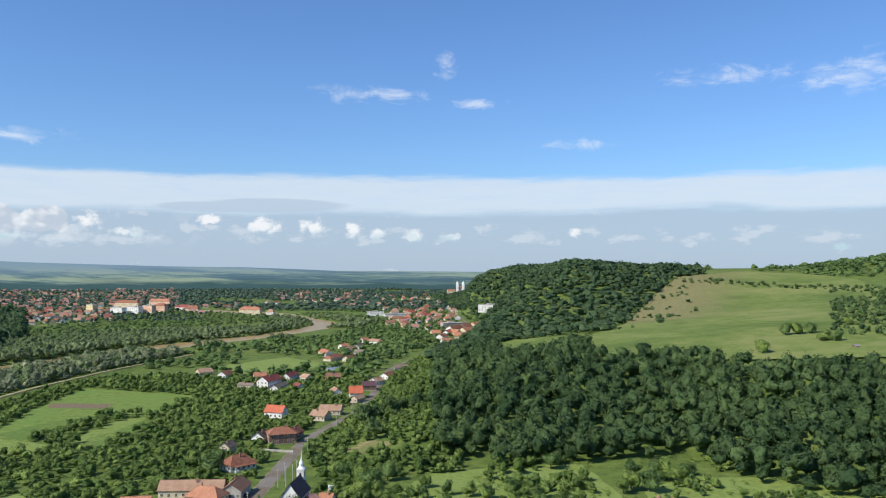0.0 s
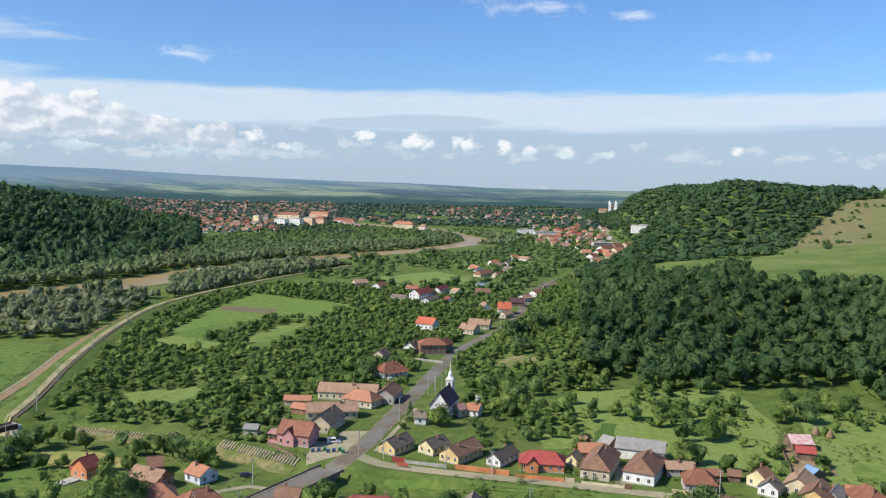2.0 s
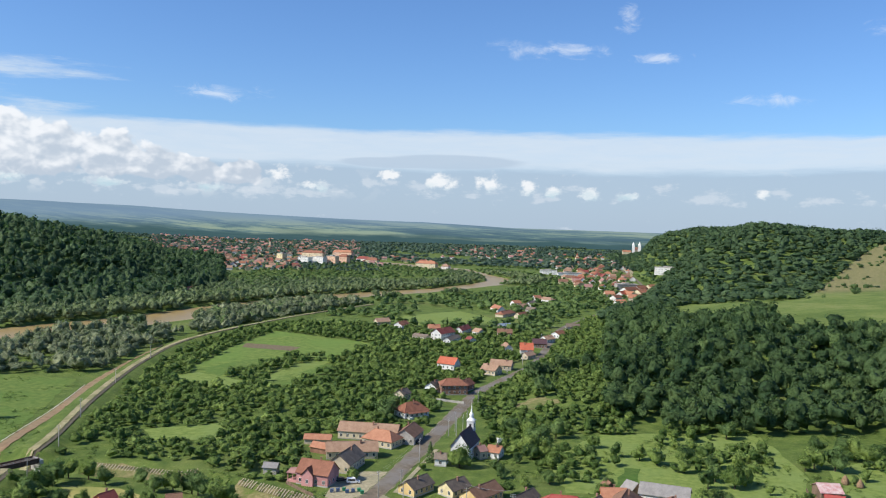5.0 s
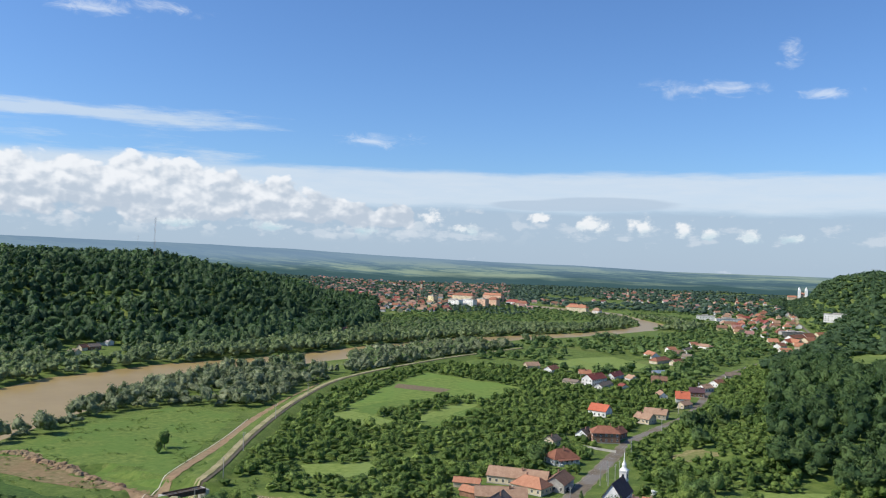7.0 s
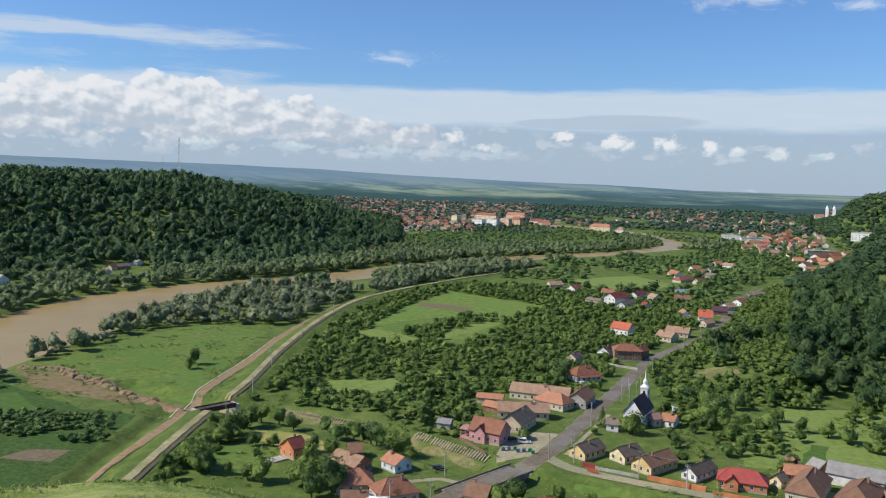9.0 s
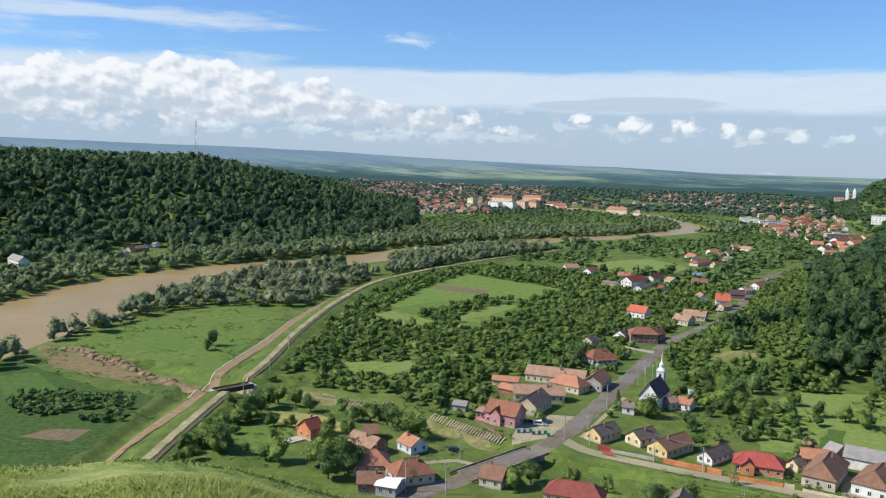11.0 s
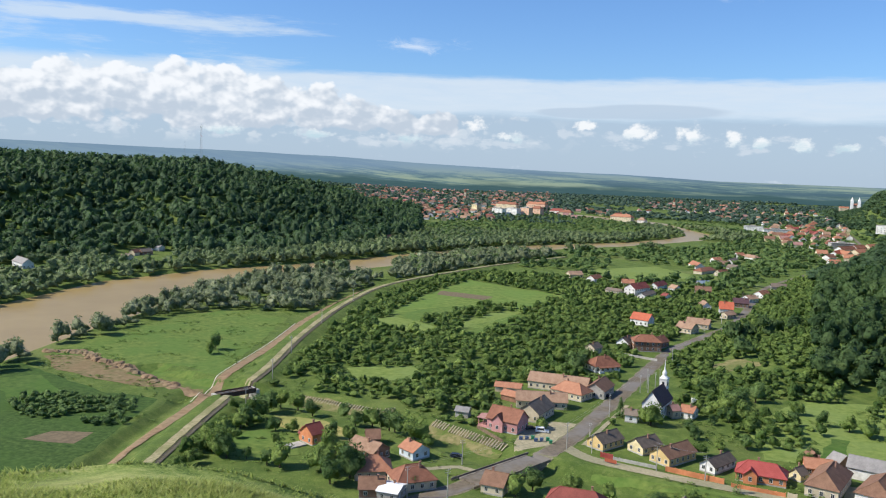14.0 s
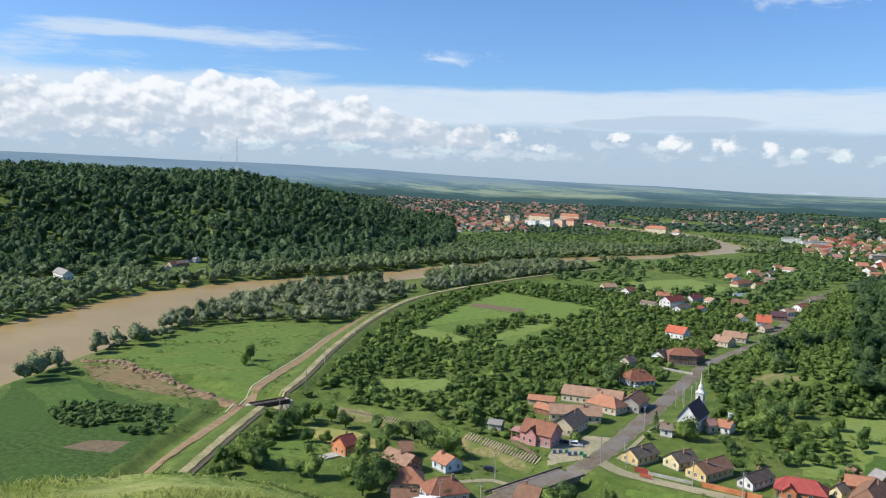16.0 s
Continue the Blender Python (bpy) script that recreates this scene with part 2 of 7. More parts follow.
def ground_z(x, y):
    '''Height of the ground in metres at a place in metres.'''
    x, y = np.asarray(x, float), np.asarray(y, float)
    u, v, rm = x / S, y / S, np.hypot(x, y)
    r, yaw = rm / S, np.degrees(np.arctan2(-x, y))
    z = 0.35 * waves(u, v, 37.0)
    # wooded hill across the river
    foot = np.interp(yaw, [24, 26, 30, 37, 45, 52, 75, 120], [1050, 1000, 800, 705, 680, 650, 620, 620])
    high = np.interp(yaw, [24, 26, 29.4, 32.5, 37, 41, 47, 54, 75, 110, 150], [0, 0, 14, 33, 50, 64, 65, 66, 62, 40, 0])
    z = z + high * ease(r, foot, foot + 330) * (1 - 0.6 * ease(r, foot + 500, foot + 1200)) * (1 + 0.05 * waves(u, v, 60.0, 2.0)) + (high / 62) * ease(r, foot, foot + 90) * (1 - ease(r, foot + 230, foot + 330)) * 6.5 * waves(u, v, 27.0, 5.0)
    # hill with the meadow and the bluffs on the other side
    d = hill_distance(u, v)
    near = np.interp(d, [0, 25, 60, 110, 200, 650, 1200], [0, 4, 11, 21, 30, 66, 72])
    bluff = np.interp(d, [0, 20, 70, 110, 220, 500, 1200], [0, 14, 55, 67, 71, 72, 76])
    k = ease(v - 0.35 * u, 640, 960)
    right = near * (1 - k) + bluff * np.interp(v, [1100, 1450, 1800, 2000], [1, 0.85, 0.42, 0.28]) * k
    right = right * (1 + k * np.interp(-yaw, [1.5, 2.2, 3.8, 6.6, 9.5, 13.5], [0, 0.6, 0.32, 0.14, 0.13, 0]))
    right = right + ease(d, 60, 300) * 2.2 * waves(u, v, 85.0, 1.0) + 40 * ease(d, 360, 900) * ease(-yaw, 12, 30)
    z = z + np.where(d > 0, right, 0)
    z = z * S
    # far rise
    rise = np.interp(yaw, [-60, -3, 7, 13, 22, 27, 37, 54, 80], [61, 61, 66, 92, 106, 113, 124, 131, 128])
    z = z + rise * ease(rm, 3500, 5000) * 1.02 * (1 + 0.06 * waves(x, y, 420.0))
    # the trench of the channel, the river bed, the railway bank
    cd, ca = seg_distance(u, v, CANAL)
    z = z - 3.2 * (1 - ease(cd, 3.5, 8.5)) * (r < 400)
    rd, ra = seg_distance(u, v, RIVER)
    half = np.interp(ra, range(len(RIVER)), [p[2] for p in RIVER])
    z = z - 4.5 * (1 - ease(rd - half, -6, 5))
    bd, _ = seg_distance(u, v, RAIL)
    z = z + 2.2 * (1 - ease(bd, 3.5, 8)) * (cd > 8)
    dd, _ = seg_distance(u, v, DITCH)
    z = z - 2.0 * (1 - ease(dd, 1.0, 4.0))
    # the hill top on which the camera stands
    s = np.interp(yaw, [-180, -60, 10, 20, 31, 38.5, 45, 56, 80, 180], [0.3, 0.75, 0.50, 0.36, 0.243, 0.196, 0.175, 0.180, 0.18, 0.3])
    top = EYE_Z - 1.65 - s * rm - 0.65 * np.maximum(rm - 9.5, 0) - 0.012 * np.maximum(rm - 7.0, 0) ** 2 * (rm < 9.5) + 0.10 * waves(x, y, 1.3) + 0.05 * waves(x, y, 0.5, 3.0)
    return np.maximum(z, np.where(rm < 200, top, -99))


def mesh_from(name, verts, faces, mat, smooth=False):
    me = bpy.data.meshes.new(name)
    verts, faces = np.asarray(verts, np.float32), np.asarray(faces, np.int32)
    k = faces.shape[1]
    me.vertices.add(len(verts))
    me.vertices.foreach_set("co", verts.ravel())
    me.loops.add(faces.size)
    me.loops.foreach_set("vertex_index", faces.ravel())
    me.polygons.add(len(faces))
    me.polygons.foreach_set("loop_start", np.arange(0, faces.size, k, dtype=np.int32))
    me.polygons.foreach_set("use_smooth", np.full(len(faces), smooth))
    me.update(calc_edges=True)
    me.materials.append(mat)
    return me


def grid_faces(rows, cols, wrap=False):
    i, j = np.meshgrid(np.arange(rows - 1), np.arange(cols if wrap else cols - 1), indexing="ij")
    j2 = (j + 1) % cols
    return np.stack([i * cols + j, (i + 1) * cols + j, (i + 1) * cols + j2, i * cols + j2], -1).reshape(-1, 4)


def build_ground():
    yaws = np.concatenate([np.arange(-40, 66, 0.38), np.arange(66, 320, 3.0)])
    rads = np.concatenate([np.linspace(0.02, 14, 58), np.geomspace(14.6, 180, 40), np.linspace(183, 540, 150), np.geomspace(545, 1950, 130), np.geomspace(1980, 4900, 60)])
    rr, yy = np.meshgrid(rads, np.radians(yaws), indexing="ij")
    x, y = -rr * np.sin(yy), rr * np.cos(yy)
    v = np.stack([x, y, ground_z(x, y)], -1).reshape(-1, 3)
    f = grid_faces(len(rads), len(yaws), True)
    ob = new("ground", mesh_from("ground", v, f[:, ::-1], ground_material(), True))
    tagged(ob, "green grassland of a river valley between wooded hills", "ground", kind="structure")


def strip(name, line, half, lift, mat, label, category, step=4.0, z=None, wave=0.0):
    '''A ribbon laid along a polyline, over the ground or at a height of its own.'''
    pts = [Vector(p[:2]) * S for p in line]
    out, ts = [], []
    for i in range(len(pts) - 1):
        n = max(2, int((pts[i + 1] - pts[i]).length / step))
        for k in range(n):
            t = k / n
            p0, p1, p2, p3 = pts[max(i - 1, 0)], pts[i], pts[i + 1], pts[min(i + 2, len(pts) - 1)]
            out.append(0.5 * ((2 * p1) + (p2 - p0) * t + (2 * p0 - 5 * p1 + 4 * p2 - p3) * t * t + (3 * p1 - p0 - 3 * p2 + p3) * t ** 3))
            ts.append(i + t)
    out.append(pts[-1])
    ts.append(len(pts) - 1)
    cols = 5
    v = []
    for i, p in enumerate(out):
        d = (out[min(i + 1, len(out) - 1)] - out[max(i - 1, 0)]).normalized()
        s = Vector((d.y, -d.x))
        h = half if not callable(half) else half(ts[i]) * S
        for c in range(cols):
            q = p + s * h * (c / (cols - 1) * 2 - 1) * (1 + wave * math.sin(i * 1.7 + c))
            v.append((q.x, q.y, 0))
    v = np.array(v)
    v[:, 2] = (ground_z(v[:, 0], v[:, 1]) + lift) if z is None else z
    ob = new(name, mesh_from(name, v, grid_faces(len(out), cols), mat, True))
    tagged(ob, label, category, kind="structure")
    return ob


build_ground()
water = material("muddy water", (0.275, 0.196, 0.080), (0.34, 0.248, 0.106), 0.02, rough=0.32, bump=0.03, spec=0.11)
strip("water", RIVER, lambda t: float(np.interp(t, range(len(RIVER)), [p[2] for p in RIVER])) + 3, 0, water, "broad brown muddy river between willow banks", "river", 12.0, z=-1.6)
asphalt = material("asphalt", (0.105, 0.084, 0.058), (0.180, 0.147, 0.104), 0.6, rough=0.85, bump=0.01, big=0.06, third=(0.2, 0.19, 0.18))
gravel = material("gravel", (0.24, 0.212, 0.13), (0.40, 0.352, 0.232), 0.9, rough=0.95, bump=0.05, big=0.05, third=(0.2, 0.2, 0.12))
earth = material("bare earth", (0.175, 0.11, 0.058), (0.32, 0.22, 0.13), 0.4, rough=0.95, bump=0.08, big=0.06, third=(0.24, 0.19, 0.11))

# ---- ways, fields and banks ----
def drape(name, poly, lift, mat, label, category="field", step=3.0):
    '''A patch of ground cover of some outline, laid over the ground.'''
    rough = random.Random(len(poly) * 31 + int(abs(poly[0][0]) * 7))
    out = []
    for (ax, ay), (bx, by) in zip(poly, poly[1:] + poly[:1]):
        L = math.hypot(bx - ax, by - ay)
        n = max(1, int(L / 5))
        for i in range(n):
            k = rough.uniform(-1, 1) * min(1.0, L * 0.05) if i else 0.0
            out.append(((ax + (bx - ax) * i / n - (by - ay) / L * k) * S, (ay + (by - ay) * i / n + (bx - ax) / L * k) * S))
    poly = out
    bm = bmesh.new()
    vs = [bm.verts.new((p[0], p[1], 0)) for p in poly]
    bm.faces.new(vs)
    lo, hi = np.min(poly, 0), np.max(poly, 0)
    for axis in (0, 1):
        for c in np.arange(lo[axis] + step, hi[axis], step * (4 if hi[axis] - lo[axis] > 160 else 1.6)):
            no = (1, 0, 0) if axis == 0 else (0, 1, 0)
            co = (c, 0, 0) if axis == 0 else (0, c, 0)
            bmesh.ops.bisect_plane(bm, geom=bm.verts[:] + bm.edges[:] + bm.faces[:], plane_co=co, plane_no=no)
    v = np.array([q.co[:] for q in bm.verts])
    z = ground_z(v[:, 0], v[:, 1]) + lift
    for q, zz in zip(bm.verts, z):
        q.co.z = zz
    bmesh.ops.recalc_face_normals(bm, faces=bm.faces)
    me = bpy.data.meshes.new(name)
    bm.to_mesh(me)
    bm.free()
    me.materials.append(mat)
    if me.polygons and me.polygons[0].normal.z < 0:
        me.flip_normals()
    ob = new(name, me)
    return tagged(ob, label, category, kind="structure")


meadow = material("lush meadow", (0.068, 0.118, 0.023), (0.160, 0.208, 0.050), 0.3, rough=0.95, bump=0.3, big=0.035, third=(0.085, 0.155, 0.032), spec=0.15)
crop = material("young crop", (0.082, 0.138, 0.026), (0.178, 0.232, 0.055), 0.2, rough=0.95, bump=0.15, big=0.02, third=(0.12, 0.20, 0.042), spec=0.15)
mown = material("mown grass", (0.108, 0.165, 0.034), (0.205, 0.255, 0.068), 0.35, rough=0.95, bump=0.15, big=0.05, third=(0.17, 0.23, 0.068), spec=0.15)
dry_grass = material("dry grass", (0.25, 0.22, 0.075), (0.36, 0.32, 0.12), 0.35, rough=0.95, bump=0.06, big=0.06, third=(0.2, 0.24, 0.07), spec=0.1)
dry_scrub = material("dry slope grass", (0.12, 0.13, 0.045), (0.27, 0.225, 0.115), 0.5, rough=0.95, bump=0.15, big=0.1, third=(0.1, 0.14, 0.035), spec=0.1)
tilled = material("tilled soil", (0.11, 0.085, 0.050), (0.19, 0.145, 0.085), 0.5, rough=0.95, bump=0.08)
rough_grass = material("rough green growth", (0.045, 0.088, 0.018), (0.095, 0.150, 0.034), 0.3, rough=0.9, bump=0.25, big=0.04, third=(0.06, 0.13, 0.02), spec=0.15)

dark_crop = material("dark green crop", (0.020, 0.050, 0.011), (0.078, 0.126, 0.030), 0.5, rough=0.95, bump=0.2, big=0.03, third=(0.05, 0.10, 0.02), spec=0.15)
dug = material("dug earth", (0.085, 0.095, 0.032), (0.27, 0.20, 0.115), 0.35, rough=0.95, bump=0.4, big=0.08, third=(0.22, 0.15, 0.085), spec=0.1)

FIELDS = {
    "field": [(-199, 366), (-213, 439), (-216, 510), (-139, 480), (-146, 424), (-170, 418), (-177, 351)],
    "field_strip": [(-192, 344), (-163, 348), (-159, 332), (-182, 330)],
    "field_edge": [(-154, 346), (-145, 404), (-134, 400), (-143, 340)],
    "strip_a": [(-197, 350), (-192, 361), (-164, 349), (-160, 335), (-181, 336)],
    "strip_b": [(-159, 353), (-156, 407), (-145, 416), (-143, 359)],
    "strip_c": [(-156, 257), (-134, 268), (-127, 255), (-142, 245)],
    "far_field": [(-171, 622), (-127, 682), (-79, 630), (-133, 574)],
    "clearing": [(-157, 258), (-137, 273), (-126, 259), (-146, 244)],
    "river_meadow": [(-266, 220), (-276, 274), (-271, 329), (-233, 328), (-207, 268), (-191, 236), (-184, 213), (-200, 214), (-227, 220)],
    "low_field": [(-262, 187), (-262, 205), (-205, 190), (-185, 193), (-170, 160), (-157, 128), (-178, 110)],
    "garden_plot": [(-145, 179), (-131, 192), (-119, 174), (-130, 160)],
    "hay_plot": [(-146, 199), (-129, 201), (-109, 192), (-116, 188), (-137, 190)],
}
drape("field", FIELDS["field"], 0.12, crop, "wide bright green crop field beside a railway bank")
drape("field", [(-211, 455), (-176, 451), (-177, 437), (-207, 440)], 0.2, tilled, "narrow strip of bare tilled soil across a crop field")
drape("field", [(-186, 400), (-172, 415), (-178, 355), (-196, 368)], 0.2, meadow, "lighter green strip of a crop field")
drape("field", FIELDS["field_strip"], 0.12, mown, "pale green mown strip between scrub")
drape("field", FIELDS["field_edge"], 0.12, meadow, "green strip of grass between scrub")
for key in ("strip_a", "strip_b", "strip_c"):
    drape("field", FIELDS[key], 0.12, mown, "light green grass strip between scrub")
drape("field", FIELDS["far_field"], 0.12, mown, "pale green field beside village houses")
drape("field", FIELDS["clearing"], 0.12, mown, "small grassy clearing among bushes")
drape("meadow", FIELDS["river_meadow"], 0.10, meadow, "uneven green meadow between river and railway bank", "meadow")
drape("field", [(-250, 182), (-215, 168), (-205, 178), (-240, 196)], 0.12, rough_grass, "lighter grass strip in a field")
drape("field", [(-180, 138), (-202, 150), (-178, 166), (-165, 148)], 0.12, dark_crop, "even green crop strip below the hill")
drape("field", FIELDS["low_field"], 0.05, dark_crop, "dark green field below the hill")
drape("field", [(-187, 147), (-186, 155), (-176, 160), (-173, 151)], 0.16, tilled, "small patch of brown tilled soil in a field")
drape("bare_ground", [(-152, 221.5), (-117, 222), (-117, 216.5), (-152, 216)], 0.08, dry_scrub, "dry grassy bank between paving slabs", "bank")
drape("bare_ground", [(-102, 217), (-75, 207), (-76, 202), (-103, 211)], 0.08, dry_scrub, "dry grassy bank between paving slabs", "bank")
drape("bare_ground", [(-262, 215), (-252, 223), (-231, 217), (-208, 219), (-187, 216), (-178, 205), (-188, 206), (-198, 202), (-216, 201), (-241, 203)], 0.10, dug, "dug-over brown earth with dry grass beside a ditch", "earth")
drape("field", FIELDS["garden_plot"], 0.10, meadow, "green garden plot beside an orange house")
drape("field", FIELDS["hay_plot"], 0.12, dry_grass, "yellowed dry grass strip behind gardens")
drape("field", [(-14, 251), (-9, 261), (-3, 262), (-1, 245), (-8, 233), (-14, 238)], 0.12, mown, "light green mown garden lawn")
drape("field", [(1, 240), (4, 262), (9, 262), (7, 240)], 0.12, rough_grass, "narrow vegetable garden beside a lawn")
drape("field", [(68, 222), (70, 236), (77, 237), (76, 221)], 0.14, crop, "square vegetable plot in an orchard meadow")
drape("field", [(79, 220), (81, 234), (87, 233), (86, 219)], 0.14, tilled, "fenced plot of tilled soil")
drape("bare_ground", [(53, 226), (54, 250), (64, 250), (64, 226)], 0.12, earth, "trodden earth of a farmyard", "yard")
drape("bare_ground", [(7, 214), (8, 222), (20, 222), (9.5, 205), (7, 205)], 0.12, gravel, "grey farmyard between houses", "yard")
drape("bare_ground", [(-76, 222), (-71.5, 234), (-63.5, 236), (-64.5, 214), (-72, 204)], 0.06, gravel, "pale gravel forecourt beside the main road", "forecourt")

drape("meadow", [(61, 216), (63, 245), (66, 276), (84, 296), (110, 294), (140, 280), (150, 240), (120, 214), (84, 208)], 0.10, mown, "bright green orchard meadow behind houses", "meadow", 5.0)
drape("meadow", [(-18, 262), (-6, 300), (22, 312), (52, 316), (58, 270), (50, 226), (26, 222), (12, 236), (-12, 232)], 0.08, mown, "green gardens and meadow behind houses", "meadow", 5.0)
drape("meadow", [(-50, 203.5), (-30, 202.5), (-8, 201.5), (14, 199), (28, 196), (40, 190), (38, 187), (26, 191.5), (12, 195), (-8, 197), (-30, 198), (-50, 199)], 0.10, meadow, "green grass verge between street and channel", "verge", 3.0)
drape("meadow", [(-58, 182), (-46, 187), (-8, 184), (28, 178), (26, 170), (-8, 174), (-50, 172)], 0.10, mown, "grassy bank south of the channel", "meadow", 4.0)

# hill pasture, lighter and drier than the valley, worn along its wooded edge
PASTURE = [(38, 560), (85, 480), (160, 452), (250, 430), (330, 470), (420, 760), (470, 960), (433, 1009), (368, 1018), (267, 951), (221, 862), (170, 749), (131, 640), (110, 624), (90, 628), (60, 676), (46, 672)]


def pasture_material():
    m = bpy.data.materials.new("hill pasture")
    m.use_nodes = True
    n = Nodes(m.node_tree)
    p = n.add("ShaderNodeNewGeometry").outputs["Position"]
    a = n.noise(p, 0.012, 4.0, 0.6)
    b = n.noise(p, 0.07, 5.0, 0.65)
    c = n.noise(p, 0.5, 4.0, 0.7)
    f = n.math("ADD", n.math("MULTIPLY", a, 0.5), n.math("ADD", n.math("MULTIPLY", b, 0.3), n.math("MULTIPLY", c, 0.2)))
    col = n.ramp(f, (0.40, (0.082, 0.125, 0.030)), (0.50, (0.135, 0.178, 0.048)), (0.58, (0.185, 0.205, 0.072)))
    side = n.add("ShaderNodeVectorMath", {0: n.add("ShaderNodeVectorMath", {0: p, 1: (131 * S, 640 * S, 0)}, operation="SUBTRACT").outputs[0], 1: (0.925, -0.38, 0)}, operation="DOT_PRODUCT").outputs["Value"]
    deep = n.add("ShaderNodeSeparateXYZ", {0: p}).outputs[1]
    worn = n.math("MULTIPLY", n.math("SUBTRACT", 1.0, n.smooth(n.math("ADD", side, n.math("MULTIPLY", n.math("SUBTRACT", b, 0.5), 170.0)), 25.0, 120.0)), n.smooth(deep, 660 * S, 715 * S))
    dry = n.ramp(c, (0.32, (0.10, 0.115, 0.045)), (0.5, (0.20, 0.18, 0.085)), (0.68, (0.29, 0.235, 0.13)))
    col = n.mix(n.math("MULTIPLY", worn, 0.85), col, dry)
    bump = n.add("ShaderNodeBump", {"Strength": 0.8, "Distance": 0.5, "Height": n.math("ADD", b, c)}).outputs[0]
    s = n.add("ShaderNodeBsdfPrincipled", {"Base Color": col, "Roughness": 0.92, "Specular IOR Level": 0.1, "Normal": bump})
    n.add("ShaderNodeOutputMaterial", {0: s.outputs[0]})
    return m


drape("meadow", PASTURE, 1.3, pasture_material(), "broad pale green hill pasture with worn slopes", "meadow", 7.0)
drape("bare_ground", [(178, 392), (214, 394), (232, 408), (196, 412)], 1.7, earth, "red-brown bare earth on the hill pasture", "earth")
drape("bare_ground", [(-37, 329), (-31, 326), (-26, 331), (-21, 333), (-20, 339), (-26, 342), (-28, 346), (-34, 345), (-35, 340), (-40, 337)], 0.12, dry_scrub, "bare dry patch on a bushy slope", "earth")

# railway on its bank, dirt way beside it
strip("railway_bed", RAIL, 1.5, 0.18, material("track gravel", (0.22, 0.195, 0.095), (0.41, 0.36, 0.21), 0.7, rough=0.95, bump=0.05, big=0.08, third=(0.16, 0.17, 0.06)), "pale gravel bed of a single railway track", "railway", 3.0, wave=0.1)


def beside(line, d):
    '''A line that runs d to the right of another.'''
    out = []
    for i, p in enumerate(line):
        a, b = line[max(i - 1, 0)], line[min(i + 1, len(line) - 1)]
        L = math.hypot(b[0] - a[0], b[1] - a[1])
        out.append((p[0] + (b[1] - a[1]) / L * d, p[1] - (b[0] - a[0]) / L * d))
    return out


ballast = material("dark ballast", (0.07, 0.062, 0.038), (0.14, 0.12, 0.075), 1.2, rough=0.95, bump=0.04)
rail_steel = material("rail steel", (0.06, 0.045, 0.038), (0.12, 0.10, 0.09), 2.0, rough=0.6, metal=0.5)
strip("track_bed", beside(RAIL, 2.3), 1.0, 0.22, ballast, "dark ballast under the rails", "railway", 5.0)
strip("rail", beside(RAIL, 1.75), 0.08, 0.40, rail_steel, "rusty steel rail", "railway", 5.0)
strip("rail", beside(RAIL, 2.87), 0.08, 0.40, rail_steel, "rusty steel rail", "railway", 5.0)
DIRT = [(-128, 88), (-140, 122), (-157, 150), (-172, 196), (-187, 227), (-203.5, 277), (-219, 318), (-236, 375), (-249.5, 430)]
strip("dirt_road", DIRT, 2.3, 0.22, earth, "brown dirt track along the railway bank", "track", 4.0, wave=0.12)
pale_edge = material("pale sheeting", (0.30, 0.25, 0.17), (0.66, 0.62, 0.54), 0.5, rough=0.8)
strip("pale_edge", beside(DIRT[3:7], -2.1), 0.22, 0.45, pale_edge, "pale sheeting along the edge of a dirt track", "edge", 2.0, wave=0.5)
strip("dirt_bank", [(-268, 221), (-255, 227), (-240, 221), (-222, 219), (-206, 214), (-190, 208), (-176, 204)], 2.6, 0.25, earth, "heaped bare earth beside a ditch", "earth", 2.5, wave=0.35)


def earth_heaps():
    '''Low heaps of dug earth along the ditch.'''
    g = np.random.default_rng(41)
    way = [(-266, 220), (-255, 226), (-240, 221), (-222, 218), (-206, 213), (-190, 208)]
    v, f = [], []
    for _ in range(110):
        t = g.uniform(0, len(way) - 1)
        i = int(t)
        x = (way[i][0] + (way[i + 1][0] - way[i][0]) * (t - i) + g.normal(0, 1.0)) * S
        y = (way[i][1] + (way[i + 1][1] - way[i][1]) * (t - i) + g.normal(0, 1.6)) * S
        z, r, h = float(ground_z(x, y)), g.uniform(1.0, 3.2), g.uniform(0.4, 1.7)
        b = len(v)
        for ring, (k, e) in enumerate(((1.0, -0.3), (0.8, 0.35), (0.45, 0.85))):
            for q in range(9):
                a = q * 2 * math.pi / 9 + ring * 0.3
                j = g.uniform(0.8, 1.2)
                v.append((x + r * k * j * math.cos(a), y + r * k * j * math.sin(a), z + h * e))
        v.append((x, y, z + h))
        for ring in range(2):
            for q in range(9):
                f.append((b + ring * 9 + q, b + ring * 9 + (q + 1) % 9, b + ring * 9 + 9 + (q + 1) % 9, b + ring * 9 + 9 + q))
        for q in range(9):
            f.append((b + 18 + q, b + 18 + (q + 1) % 9, b + 27, b + 27))
    me = bpy.data.meshes.new("earth_heaps")
    me.from_pydata(v, [], [q if q[2] != q[3] else q[:3] for q in f])
    me.materials.append(earth)
    tagged(new("earth_heaps", me), "heaps of dug brown earth along a ditch", "earth", kind="stuff")


